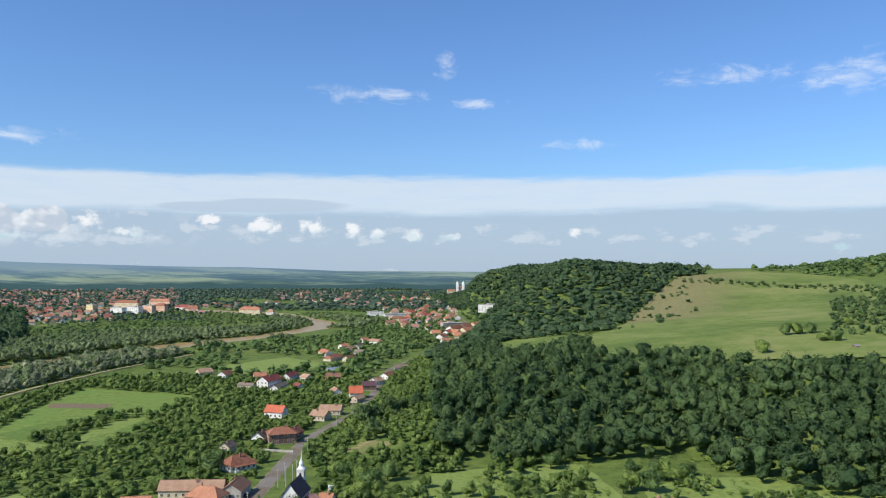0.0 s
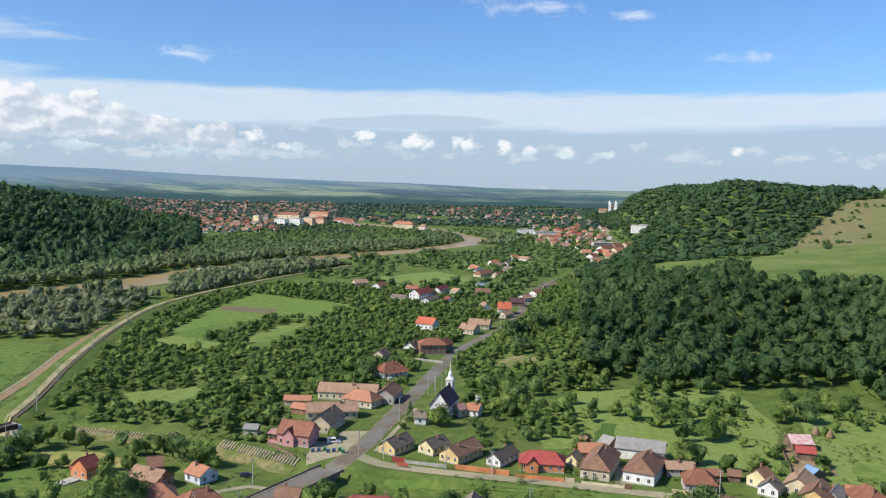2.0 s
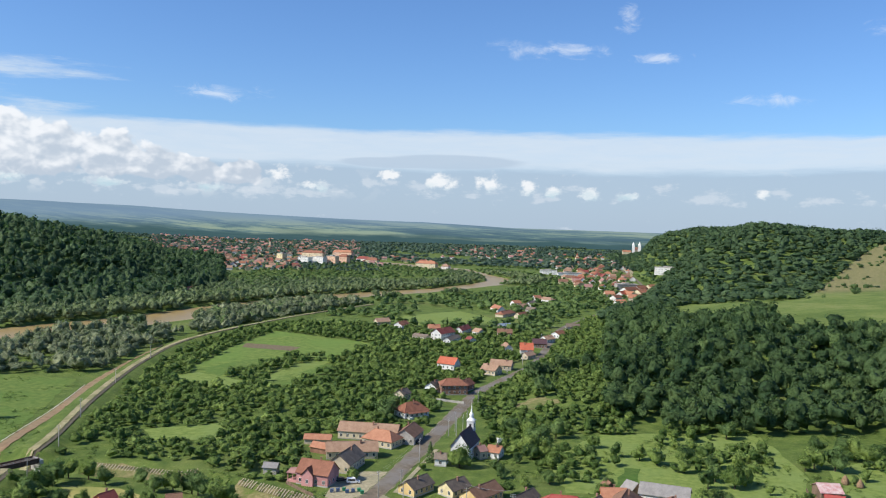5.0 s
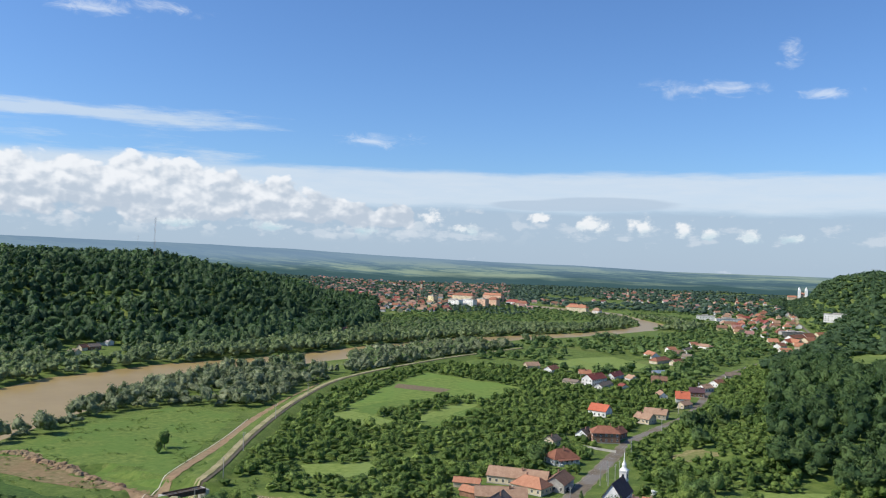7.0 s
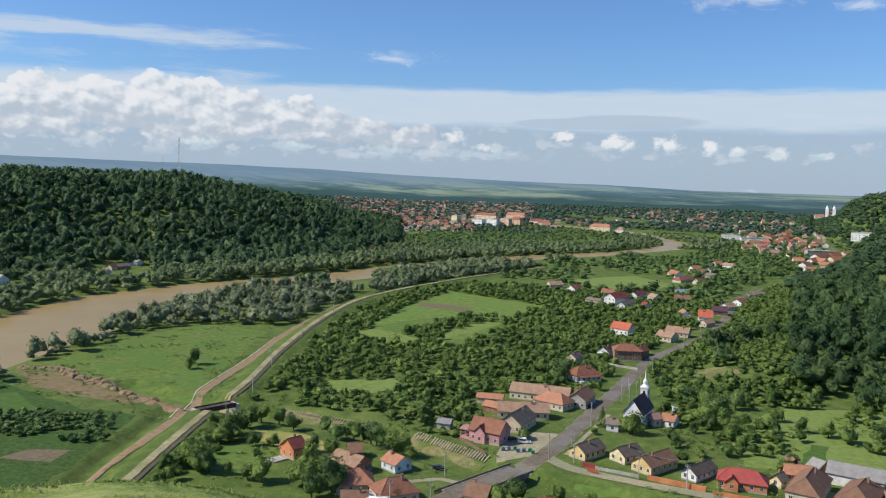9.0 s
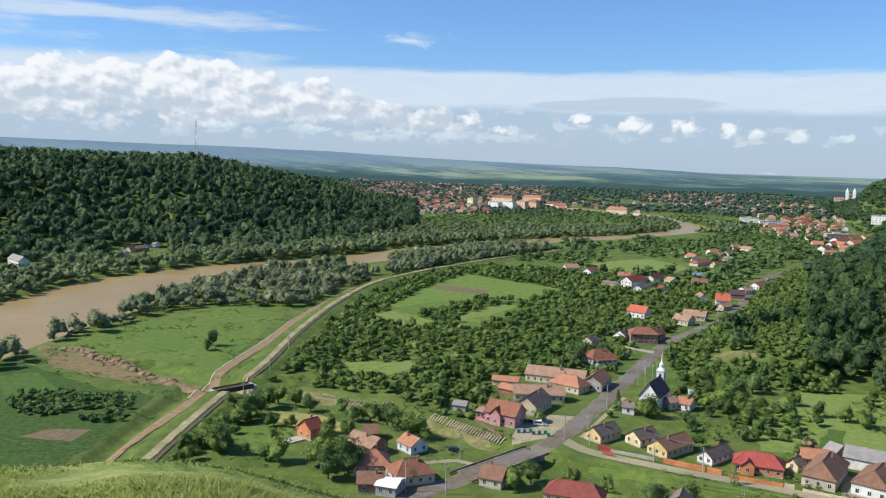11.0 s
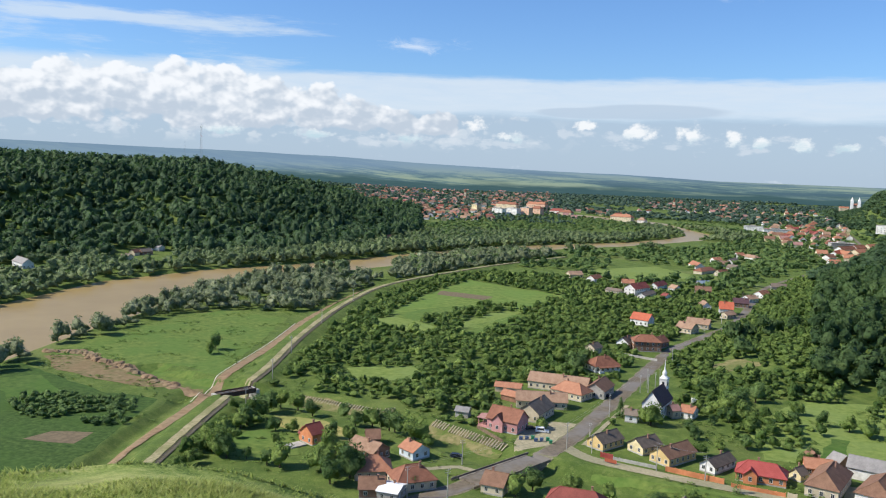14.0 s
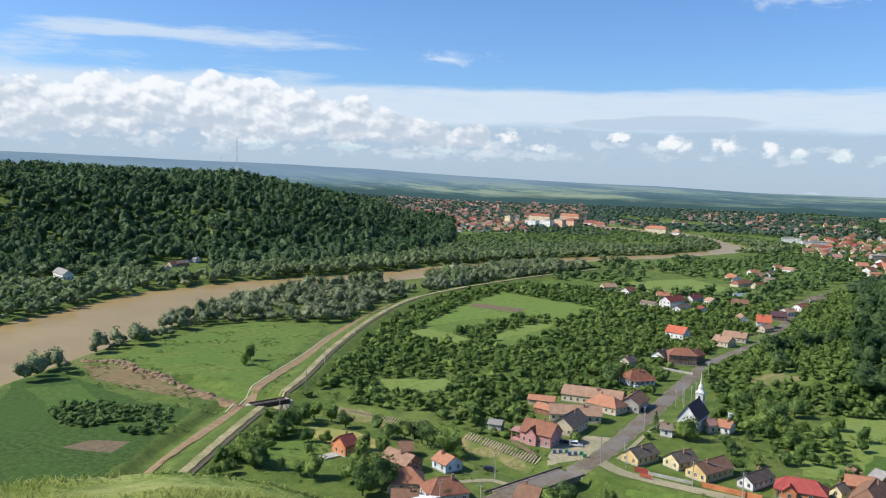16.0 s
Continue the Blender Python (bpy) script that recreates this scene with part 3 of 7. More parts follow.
earth_heaps()
BROWN_GRAVEL = material("dusty verge", (0.15, 0.135, 0.085), (0.27, 0.235, 0.16), 0.7, rough=0.95, bump=0.04, big=0.07, third=(0.11, 0.14, 0.05))
strip("road_shoulder", ROAD[:10], lambda t: 2.9 if t < 6.5 else 2.3, 0.07, BROWN_GRAVEL, "dusty pale shoulders of the main road", "road", 3.0, wave=0.1)
strip("road", ROAD, lambda t: 2.4 if t < 6.5 else 1.8, 0.15, asphalt, "grey asphalt main road through the village", "road", 4.0, z=None)
SIDE = [(-61, 214), (-55, 209.5), (-48, 207.5), (-30, 206), (-10, 205.2), (8, 203), (20, 202), (31, 199), (42, 194), (56, 186), (75, 176)]
strip("street", SIDE, 2.6, 0.12, gravel, "pale dusty village street along the channel", "street", 3.0)
strip("pavement", [(p[0] + 5.0, p[1]) for p in ROAD[4:6]], 0.9, 0.18, gravel, "narrow pale pavement beside the main road", "pavement", 4.0)
strip("yard_track", [(-112, 186), (-95, 176), (-80, 186), (-74, 184)], 1.3, 0.1, gravel, "pale gravel track to the houses", "track", 3.0)

# ---- trees ----
def leaf_material(name, dark, light, thin=0.36, grain=0.8):
    m = bpy.data.materials.new(name)
    m.use_nodes = True
    n = Nodes(m.node_tree)
    geo = n.add("ShaderNodeNewGeometry")
    isl = geo.outputs["Random Per Island"]
    tint = n.add("ShaderNodeAttribute", attribute_name="tint").outputs["Fac"]
    obr = n.add("ShaderNodeObjectInfo").outputs["Random"]
    f = n.math("ADD", n.math("MULTIPLY", isl, 0.35), n.math("MULTIPLY", n.math("FRACT", n.math("ADD", tint, obr)), 0.65))
    col = n.ramp(f, (0.1, dark), (0.9, light))
    # sprays of leaves, and the shade in the gaps between them painted darker
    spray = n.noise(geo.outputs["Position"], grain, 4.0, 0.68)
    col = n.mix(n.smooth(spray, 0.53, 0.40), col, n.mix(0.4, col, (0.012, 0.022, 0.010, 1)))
    bump = n.add("ShaderNodeBump", {"Strength": 0.7, "Distance": 0.9 / grain, "Height": spray}).outputs[0]
    d = n.add("ShaderNodeBsdfPrincipled", {"Base Color": col, "Roughness": 0.7, "Specular IOR Level": 0.2, "Normal": bump})
    t = n.add("ShaderNodeBsdfTranslucent", {"Color": n.mix(0.5, col, (0.08, 0.19, 0.03, 1))})
    mx = n.add("ShaderNodeMixShader", {0: thin, 1: d.outputs[0], 2: t.outputs[0]})
    n.add("ShaderNodeOutputMaterial", {0: mx.outputs[0]})
    return m


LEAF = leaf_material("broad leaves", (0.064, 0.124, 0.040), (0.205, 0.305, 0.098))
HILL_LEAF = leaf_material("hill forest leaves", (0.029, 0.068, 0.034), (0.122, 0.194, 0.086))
# bluish grey of distance haze put into the leaf colour
FAR_LEAF = leaf_material("hazed far leaves", (0.048, 0.092, 0.068), (0.125, 0.190, 0.135))
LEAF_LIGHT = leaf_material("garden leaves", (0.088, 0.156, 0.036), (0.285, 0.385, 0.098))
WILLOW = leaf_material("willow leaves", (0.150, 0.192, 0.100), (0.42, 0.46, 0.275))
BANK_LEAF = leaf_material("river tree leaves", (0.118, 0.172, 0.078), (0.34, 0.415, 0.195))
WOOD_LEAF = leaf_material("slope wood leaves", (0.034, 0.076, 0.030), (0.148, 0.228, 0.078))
BARK = material("bark", (0.05, 0.038, 0.026), (0.11, 0.085, 0.06), 3.0, rough=0.95, bump=0.02)


def ball_mesh():
    bm = bmesh.new()
    bmesh.ops.create_icosphere(bm, subdivisions=2, radius=1.0)
    low = [f for f in bm.faces if f.calc_center_median().z < -0.5]
    bmesh.ops.delete(bm, geom=low, context="FACES")
    bm.verts.index_update()
    v = np.array([p.co[:] for p in bm.verts])
    f = np.array([[p.index for p in q.verts] for q in bm.faces])
    bm.free()
    return v / np.linalg.norm(v, axis=1, keepdims=True), f


BALL_V, BALL_F = ball_mesh()


def crown_leaves(rng, cards, lobes, card, squash=0.95, spread=0.72, core=True):
    '''A unit crown (about 1 wide each way from its middle): a lumpy leaf mass round several lobes, with separate sprays of leaves over it.
    Gives vertices, their normals and triangles.'''
    c = rng.normal(size=(lobes, 3))
    c = c / np.linalg.norm(c, axis=1, keepdims=True) * rng.uniform(0.3, spread, (lobes, 1))
    c[:, 2] = np.where(c[:, 2] < -0.25, -c[:, 2], c[:, 2])
    c[0] = (0, 0, 0.0)
    rad = rng.uniform(0.22, 0.42, lobes)
    rad[0] = 0.48
    w = rad ** 2 / (rad ** 2).sum()
    which = rng.choice(lobes, cards, p=w)
    dirs = rng.normal(size=(cards, 3))
    dirs /= np.linalg.norm(dirs, axis=1, keepdims=True)
    dirs[:, 2] = np.where(dirs[:, 2] < -0.35, -dirs[:, 2], dirs[:, 2])
    p = c[which] + dirs * (rad[which] * rng.uniform(0.80, 1.22, cards))[:, None]
    nrm = dirs + rng.normal(size=(cards, 3)) * 0.6
    nrm /= np.linalg.norm(nrm, axis=1, keepdims=True)
    u = np.cross(nrm, rng.normal(size=(cards, 3)))
    u /= np.linalg.norm(u, axis=1, keepdims=True)
    v = np.cross(nrm, u)
    s = card * rng.uniform(0.65, 1.35, (cards, 1))
    s2 = s * rng.uniform(0.6, 1.0, (cards, 1))
    tri = np.stack([p - u * s - v * s2 * 0.6, p + u * s * 0.9 - v * s2 * 0.5, p + u * s * 0.1 + v * s2 * 1.1], 1).reshape(-1, 3)
    soft = 0.75 * dirs + 0.45 * nrm
    nor = np.repeat(soft, 3, 0)
    f = np.arange(cards * 3).reshape(-1, 3)
    if core:
        b = BALL_V @ c.T
        under = b ** 2 - (c ** 2).sum(1) + rad ** 2
        t = np.where(under > 0, b + np.sqrt(np.maximum(under, 0)), 0)
        k = t.argmax(1)
        q = BALL_V * (t.max(1) * rng.uniform(0.72, 1.0, len(BALL_V)))[:, None]
        qn = q - c[k]
        f = np.concatenate([f, BALL_F + len(tri)])
        tri, nor = np.concatenate([tri, q]), np.concatenate([nor, qn])
    tri = tri * (1, 1, squash)
    nor = nor / np.maximum(np.linalg.norm(nor, axis=1, keepdims=True), 1e-6)
    return tri, nor, f


def with_normals(me, nor):
    a = me.attributes.new("custom_normal", "FLOAT_VECTOR", "POINT")
    a.data.foreach_set("vector", np.ascontiguousarray(nor, np.float32).ravel())
    me.update()
    return me


def forest(name, xy, height, width, mat, label, category, cards=60, card=0.17, variants=12, seed=1, core=True):
    '''Many crowns in one mesh, each of separate leaf clumps, standing on the ground. Height and width are arrays in metres.'''
    rng = np.random.default_rng(seed)
    protos = [crown_leaves(rng, cards, int(rng.integers(8, 14)), card, core=core) for _ in range(variants)]
    xy = np.asarray(xy, float)
    n = len(xy)
    z0 = ground_z(xy[:, 0], xy[:, 1])
    which = rng.integers(0, variants, n)
    ang = rng.uniform(0, 2 * np.pi, n)
    # neighbours of one kind stand together, single trees differ
    tint = np.mod(0.5 + 0.24 * waves(xy[:, 0], xy[:, 1], 34.0, seed) + rng.normal(0, 0.16, n), 1.0)
    nv, nf = len(protos[0][0]), len(protos[0][2])
    verts = np.empty((n, nv, 3), np.float32)
    norms = np.empty((n, nv, 3), np.float32)
    faces = np.empty((n, nf, 3), np.int32)
    for k in range(variants):
        i = np.where(which == k)[0]
        if not len(i):
            continue
        ca, sa = np.cos(ang[i])[:, None], np.sin(ang[i])[:, None]
        q, m, f = protos[k]
        q, m = q[None], m[None]
        w, h = (width[i] * 0.5)[:, None], (height[i] * 0.5)[:, None]
        verts[i, :, 0] = xy[i, :1] + (q[..., 0] * ca - q[..., 1] * sa) * w
        verts[i, :, 1] = xy[i, 1:] + (q[..., 0] * sa + q[..., 1] * ca) * w
        tall = np.minimum(h * 1.22, w * 1.18)
        verts[i, :, 2] = z0[i][:, None] + 2 * h - tall + q[..., 2] * tall
        norms[i, :, 0] = m[..., 0] * ca - m[..., 1] * sa
        norms[i, :, 1] = m[..., 0] * sa + m[..., 1] * ca
        norms[i, :, 2] = m[..., 2]
        faces[i] = f[None] + (i * nv)[:, None, None]
    me = mesh_from(name, verts.reshape(-1, 3), faces.reshape(-1, 3), mat, True)
    a = me.attributes.new("tint", "FLOAT", "FACE")
    a.data.foreach_set("value", np.repeat(tint, nf).astype(np.float32))
    with_normals(me, norms.reshape(-1, 3))
    ob = new(name, me)
    tagged(ob, label, category, kind="stuff")
    return ob


def scatter(rng, x0, x1, y0, y1, spacing, keep):
    '''Places in metres, on a jittered grid of that spacing, for which keep(x, y) holds in the chart.'''
    spacing = spacing / S
    gx, gy = np.meshgrid(np.arange(x0, x1, spacing), np.arange(y0, y1, spacing))
    x = gx.ravel() + rng.uniform(-0.45, 0.45, gx.size) * spacing
    y = gy.ravel() + rng.uniform(-0.45, 0.45, gx.size) * spacing
    k = keep(x, y)
    return np.stack([x[k], y[k]], 1) * S


def polar(x, y):
    return np.hypot(x, y), np.degrees(np.arctan2(-x, y))


R = np.random.default_rng(7)


def plant(name, pts, h, w, mat, label, category="trees", cards=60, card=0.17, seed=1, lower=None, core=True):
    u = R.uniform(0, 1, len(pts)) ** 1.25
    hh = h[0] + (h[1] - h[0]) * u
    ww = w[0] + (w[1] - w[0]) * (0.6 * u + 0.4 * R.uniform(0, 1, len(pts)))
    if lower:
        k = np.interp(np.hypot(pts[:, 0], pts[:, 1]) / S, lower[0], lower[1])
        hh, ww = hh * k, ww * (0.5 + 0.5 * k)
    return forest(name, pts, hh, ww, mat, label, category, cards, card, seed=seed, core=core)


def farmstead(x, y):
    '''Yard of the houses across the river.'''
    r, yaw = polar(x, y)
    return (yaw > 42.8) & (yaw < 46.6) & (r > 604) & (r < 704)


def left_hill(x, y):
    r, yaw = polar(x, y)
    foot = np.interp(yaw, [24, 26, 30, 37, 45, 52, 75], [1050, 1000, 800, 705, 680, 650, 620])
    return (r > foot - 25) & (r < foot + 460) & (yaw > 26.5) & (yaw < 62) & ~farmstead(x, y) & ((x + 482) ** 2 + (y - 381) ** 2 > 20 ** 2) & ((x + 467) ** 2 + (y - 352) ** 2 > 14 ** 2)


plant("hill_forest", scatter(R, -1100, -330, 330, 1250, 11.3, left_hill), (10, 22), (13, 23), HILL_LEAF, "dense dark green broadleaf forest on a hillside", "forest", 46, 0.145, 11)


def bare_slope(x, y):
    '''Dry open places on the slope above the church.'''
    return (((x + 30) / 9) ** 2 + ((y - 336) / 9) ** 2 < 1) | (((x + 16) / 6) ** 2 + ((y - 328) / 6) ** 2 < 1)


def near_wood(x, y):
    d = hill_distance(x, y)
    r, yaw = polar(x, y)
    edge = 118 + 14 * waves(x, y, 30.0)
    return (d > np.where(yaw < -3, -11 + 5 * waves(x, y, 17.0, 2.0), 6)) & (d < edge) & (y < 640) & (r < np.interp(yaw, [-11.5, -9.5, -4, -2.5], [640, 535, 530, 700])) & (yaw > -36) & ~((yaw > 0.5) & (d < 58) & (waves(x, y, 9.0, 3.0) < 0.75)) & ~bare_slope(x, y)


plant("slope_wood", scatter(R, -80, 330, 240, 660, 7.6, near_wood), (8, 18), (9, 16), WOOD_LEAF, "dense broadleaf wood on a slope above gardens", "forest", 130, 0.090, 12)


def bluff_wood(x, y):
    d = hill_distance(x, y)
    r, yaw = polar(x, y)
    return (d > 0) & (y - 0.35 * x > 578) & (y < 2300) & (yaw < 1) & (yaw > -19) & ~inside(x, y, PASTURE) & ~((yaw < -0.1) & (yaw > -1.75) & (r > 1500)) & ((r < 1010) | (d < 260))


def ridge_wood(x, y):
    r, yaw = polar(x, y)
    return (r > 1080) & (r < 1750) & (yaw < -14) & (yaw > -36) & (waves(x, y, 70.0, 3.0) + 0.5 * waves(x, y, 25.0) > 0.05)


plant("ridge_wood", scatter(R, 200, 1100, 800, 1700, 19, ridge_wood), (5, 11), (12, 20), LEAF, "patches of wood on a far ridge", "forest", 24, 0.150, 14)
plant("bluff_wood", scatter(R, -40, 700, 600, 2250, 13.2, bluff_wood), (6, 14), (14, 23), HILL_LEAF, "dark green wood on a steep bluff", "forest", 32, 0.155, 13)

def spur_wood(x, y):
    d = hill_distance(x, y)
    r, yaw = polar(x, y)
    return (d > -15) & (r > 1480) & (r < 2060) & (yaw < 0.2) & (yaw > -1.9)


plant("spur_wood", scatter(R, -20, 90, 1480, 2060, 9.0, spur_wood), (2.0, 5.0), (9, 15), HILL_LEAF, "low dark wood on a spur below a church", "forest", 30, 0.15, 15)

# ---- parts and things ----
def part(name, bm, mat, parent, label=""):
    '''Links a bmesh as one mesh object under its thing.'''
    me = bpy.data.meshes.new(name)
    bm.to_mesh(me)
    bm.free()
    me.materials.append(mat)
    ob = new(name, me)
    ob.parent = parent
    if label:
        ob["label"] = label
    return ob


def piece(name, me, parent, m, label=""):
    ob = new(name, me)
    ob.parent = parent
    ob.matrix_basis = m
    if label:
        ob["label"] = label
    return ob


def thing(name, label, category, x, y, yaw=0.0, group="", z=None):
    ob = new(name)
    ob.matrix_basis = pose(x, y, float(ground_z(x, y)) if z is None else z, 0, 0, yaw)
    return tagged(ob, label, category, group)


def add_box(bm, x0, x1, y0, y1, z0, z1, bevel=0.0):
    r = bmesh.ops.create_cube(bm, size=1.0, matrix=Matrix.Translation(((x0 + x1) / 2, (y0 + y1) / 2, (z0 + z1) / 2)) @ Matrix.Diagonal((x1 - x0, y1 - y0, z1 - z0, 1)))
    if bevel:
        es = list({e for v in r["verts"] for e in v.link_edges})
        bmesh.ops.bevel(bm, geom=es, offset=bevel, segments=1, affect="EDGES")
    return bm


def add_rod(bm, a, b, r0, r1, seg=8):
    a, b = Vector(a), Vector(b)
    m = Matrix.Translation((a + b) / 2) @ (b - a).to_track_quat("Z", "Y").to_matrix().to_4x4()
    bmesh.ops.create_cone(bm, cap_ends=True, segments=seg, radius1=r0, radius2=r1, depth=(b - a).length, matrix=m)
    return bm


def roof_material(name, dark, light, rough=0.8, metal=0.0):
    m = bpy.data.materials.new(name)
    m.use_nodes = True
    n = Nodes(m.node_tree)
    co = n.add("ShaderNodeTexCoord").outputs["Object"]
    obr = n.add("ShaderNodeObjectInfo").outputs["Random"]
    patch = n.noise(co, 0.55, 4.0, 0.6)
    fine = n.noise(co, 5.0, 3.0, 0.7)
    sep = n.add("ShaderNodeSeparateXYZ", {0: co})
    rows = n.math("FRACT", n.math("MULTIPLY", sep.outputs[2], 5.0))
    f = n.math("ADD", n.math("MULTIPLY", patch, 0.55), n.math("MULTIPLY", fine, 0.45))
    f = n.math("ADD", f, n.math("MULTIPLY", n.math("SUBTRACT", obr, 0.5), 0.12))
    col = n.ramp(f, (0.32, dark), (0.66, light))
    bump = n.add("ShaderNodeBump", {"Strength": 0.7, "Distance": 0.05, "Height": n.math("ADD", rows, fine)}).outputs[0]
    b = n.add("ShaderNodeBsdfPrincipled", {"Base Color": col, "Roughness": rough, "Metallic": metal, "Normal": bump, "Specular IOR Level": 0.25})
    n.add("ShaderNodeOutputMaterial", {0: b.outputs[0]})
    return m


ROOFS = {k: roof_material("roof " + k, a, b, r) for k, (a, b, r) in {
    "redbrown": ((0.16, 0.065, 0.04), (0.30, 0.135, 0.085), 0.8), "greybrown": ((0.12, 0.095, 0.075), (0.23, 0.185, 0.145), 0.85),
    "tan": ((0.24, 0.145, 0.095), (0.40, 0.265, 0.18), 0.85), "orange": ((0.29, 0.12, 0.068), (0.44, 0.215, 0.13), 0.8),
    "brown": ((0.15, 0.08, 0.052), (0.27, 0.155, 0.10), 0.85), "darkgrey": ((0.070, 0.058, 0.048), (0.165, 0.135, 0.108), 0.85),
    "brightred": ((0.36, 0.085, 0.045), (0.50, 0.145, 0.08), 0.75), "plum": ((0.065, 0.035, 0.042), (0.11, 0.062, 0.068), 0.6),
    "darkred": ((0.17, 0.045, 0.038), (0.29, 0.085, 0.065), 0.75), "bluegrey": ((0.19, 0.24, 0.30), (0.28, 0.34, 0.40), 0.5),
    "pinktile": ((0.26, 0.14, 0.12), (0.38, 0.22, 0.19), 0.8), "brightcrimson": ((0.27, 0.048, 0.042), (0.39, 0.085, 0.072), 0.6),
    "grey": ((0.18, 0.17, 0.165), (0.31, 0.295, 0.28), 0.8), "redwhite": ((0.40, 0.07, 0.08), (0.62, 0.56, 0.52), 0.6),
    "blue": ((0.13, 0.22, 0.36), (0.22, 0.33, 0.48), 0.5), "whitemetal": ((0.75, 0.75, 0.74), (0.85, 0.85, 0.84), 0.4)}.items()}
WALLS = {k: material("plaster " + k, a, b, 0.9, rough=0.9, bump=0.01, big=0.25, third=tuple(0.72 * c for c in a)) for k, (a, b) in {
    "pink": ((0.52, 0.25, 0.24), (0.62, 0.32, 0.30)), "beige": ((0.50, 0.42, 0.30), (0.64, 0.55, 0.41)), "cream": ((0.58, 0.49, 0.33), (0.70, 0.61, 0.44)),
    "greywall": ((0.33, 0.31, 0.28), (0.47, 0.44, 0.40)), "white": ((0.70, 0.69, 0.66), (0.80, 0.79, 0.77)), "brick": ((0.22, 0.115, 0.075), (0.34, 0.19, 0.13)),
    "yellow": ((0.62, 0.44, 0.19), (0.74, 0.55, 0.27)), "paleyellow": ((0.66, 0.55, 0.31), (0.77, 0.66, 0.41)), "orangewall": ((0.54, 0.20, 0.085), (0.65, 0.265, 0.125)),
    "whitewood": ((0.58, 0.56, 0.53), (0.76, 0.75, 0.72)), "wood": ((0.13, 0.09, 0.06), (0.25, 0.18, 0.125)), "bluewhite": ((0.55, 0.63, 0.70), (0.68, 0.75, 0.80)), "peach": ((0.66, 0.42, 0.29), (0.76, 0.52, 0.38))}.items()}
GLASS = material("window glass", (0.025, 0.03, 0.035), (0.06, 0.065, 0.07), 0.5, rough=0.08, spec=0.6)
FRAME = material("painted window frame", (0.55, 0.53, 0.50), (0.72, 0.70, 0.66), 3.0, rough=0.6)
DOOR = material("brown door wood", (0.10, 0.055, 0.03), (0.18, 0.10, 0.06), 2.0, rough=0.7)
CHIMNEY = material("chimney brick", (0.22, 0.12, 0.085), (0.36, 0.21, 0.15), 2.5, rough=0.9, bump=0.02)
CONCRETE = material("weathered concrete", (0.34, 0.325, 0.295), (0.50, 0.48, 0.44), 0.8, rough=0.9, bump=0.02, big=0.1, third=(0.25, 0.24, 0.21))
STEEL = material("galvanised steel", (0.30, 0.30, 0.30), (0.42, 0.42, 0.42), 2.0, rough=0.5, metal=0.6)
WHITE = material("white paint", (0.74, 0.74, 0.72), (0.82, 0.82, 0.80), 1.0, rough=0.7)


def shared_box(name, x0, x1, y0, y1, z0, z1, mat, hole=0.0):
    bm = bmesh.new()
    if hole:
        for a in ((x0, x0 + hole, z0, z1), (x1 - hole, x1, z0, z1), (x0 + hole, x1 - hole, z0, z0 + hole), (x0 + hole, x1 - hole, z1 - hole, z1), (-hole * 0.35, hole * 0.35, z0 + hole, z1 - hole)):
            add_box(bm, a[0], a[1], y0, y1, a[2], a[3])
    else:
        add_box(bm, x0, x1, y0, y1, z0, z1)
    me = bpy.data.meshes.new(name)
    bm.to_mesh(me)
    bm.free()
    me.materials.append(mat)
    return me


# one window: a frame with a mullion that faces -y, and its pane behind
WINDOW_FRAME = shared_box("window", -0.55, 0.55, -0.07, 0.02, 0.0, 1.4, FRAME, 0.09)
WINDOW_PANE = shared_box("pane", -0.47, 0.47, -0.03, 0.0, 0.08, 1.32, GLASS)
DOOR_MESH = shared_box("door", -0.5, 0.5, -0.06, 0.02, 0.0, 2.05, DOOR)


def roof_bmesh(L, W, hw, hr, style, over=0.45, thick=0.16):
    bm = bmesh.new()
    slope = hr / (W / 2)
    ex, ey, ez = L / 2 + over, W / 2 + over, hw - over * slope
    if style == "g":
        for s in (-1, 1):
            tops = [(-ex, 0, hw + hr), (ex, 0, hw + hr), (ex, s * ey, ez), (-ex, s * ey, ez)]
            a = [bm.verts.new((p[0], p[1], p[2] + thick)) for p in tops]
            b = [bm.verts.new(p) for p in tops]
            bm.faces.new(a), bm.faces.new(b[::-1])
            for i in range(4):
                bm.faces.new((a[i], b[i], b[(i + 1) % 4], a[(i + 1) % 4]))
        add_rod(bm, (-ex, 0, hw + hr + thick), (ex, 0, hw + hr + thick), 0.13, 0.13, 6)
    else:
        rx = max(L / 2 - W * 0.4, 0.3)
        top = [bm.verts.new((-rx, 0, hw + hr)), bm.verts.new((rx, 0, hw + hr))]
        e = [bm.verts.new(p) for p in ((-ex, -ey, ez), (ex, -ey, ez), (ex, ey, ez), (-ex, ey, ez))]
        lo = [bm.verts.new((v.co.x, v.co.y, ez - thick)) for v in e]
        bm.faces.new((e[0], e[1], top[1], top[0])), bm.faces.new((e[2], e[3], top[0], top[1]))
        bm.faces.new((e[1], e[2], top[1])), bm.faces.new((e[3], e[0], top[0]))
        for i in range(4):
            bm.faces.new((e[i], lo[i], lo[(i + 1) % 4], e[(i + 1) % 4]))
        bm.faces.new(lo)
        add_rod(bm, (-rx, 0, hw + hr), (rx, 0, hw + hr), 0.12, 0.12, 6)
        for sx, sy, k in ((-1, -1, 0), (1, -1, 1), (1, 1, 1), (-1, 1, 0)):
            add_rod(bm, (sx * ex, sy * ey, ez), ((-rx, rx)[k], 0, hw + hr), 0.10, 0.10, 6)
    bmesh.ops.recalc_face_normals(bm, faces=bm.faces)
    return bm


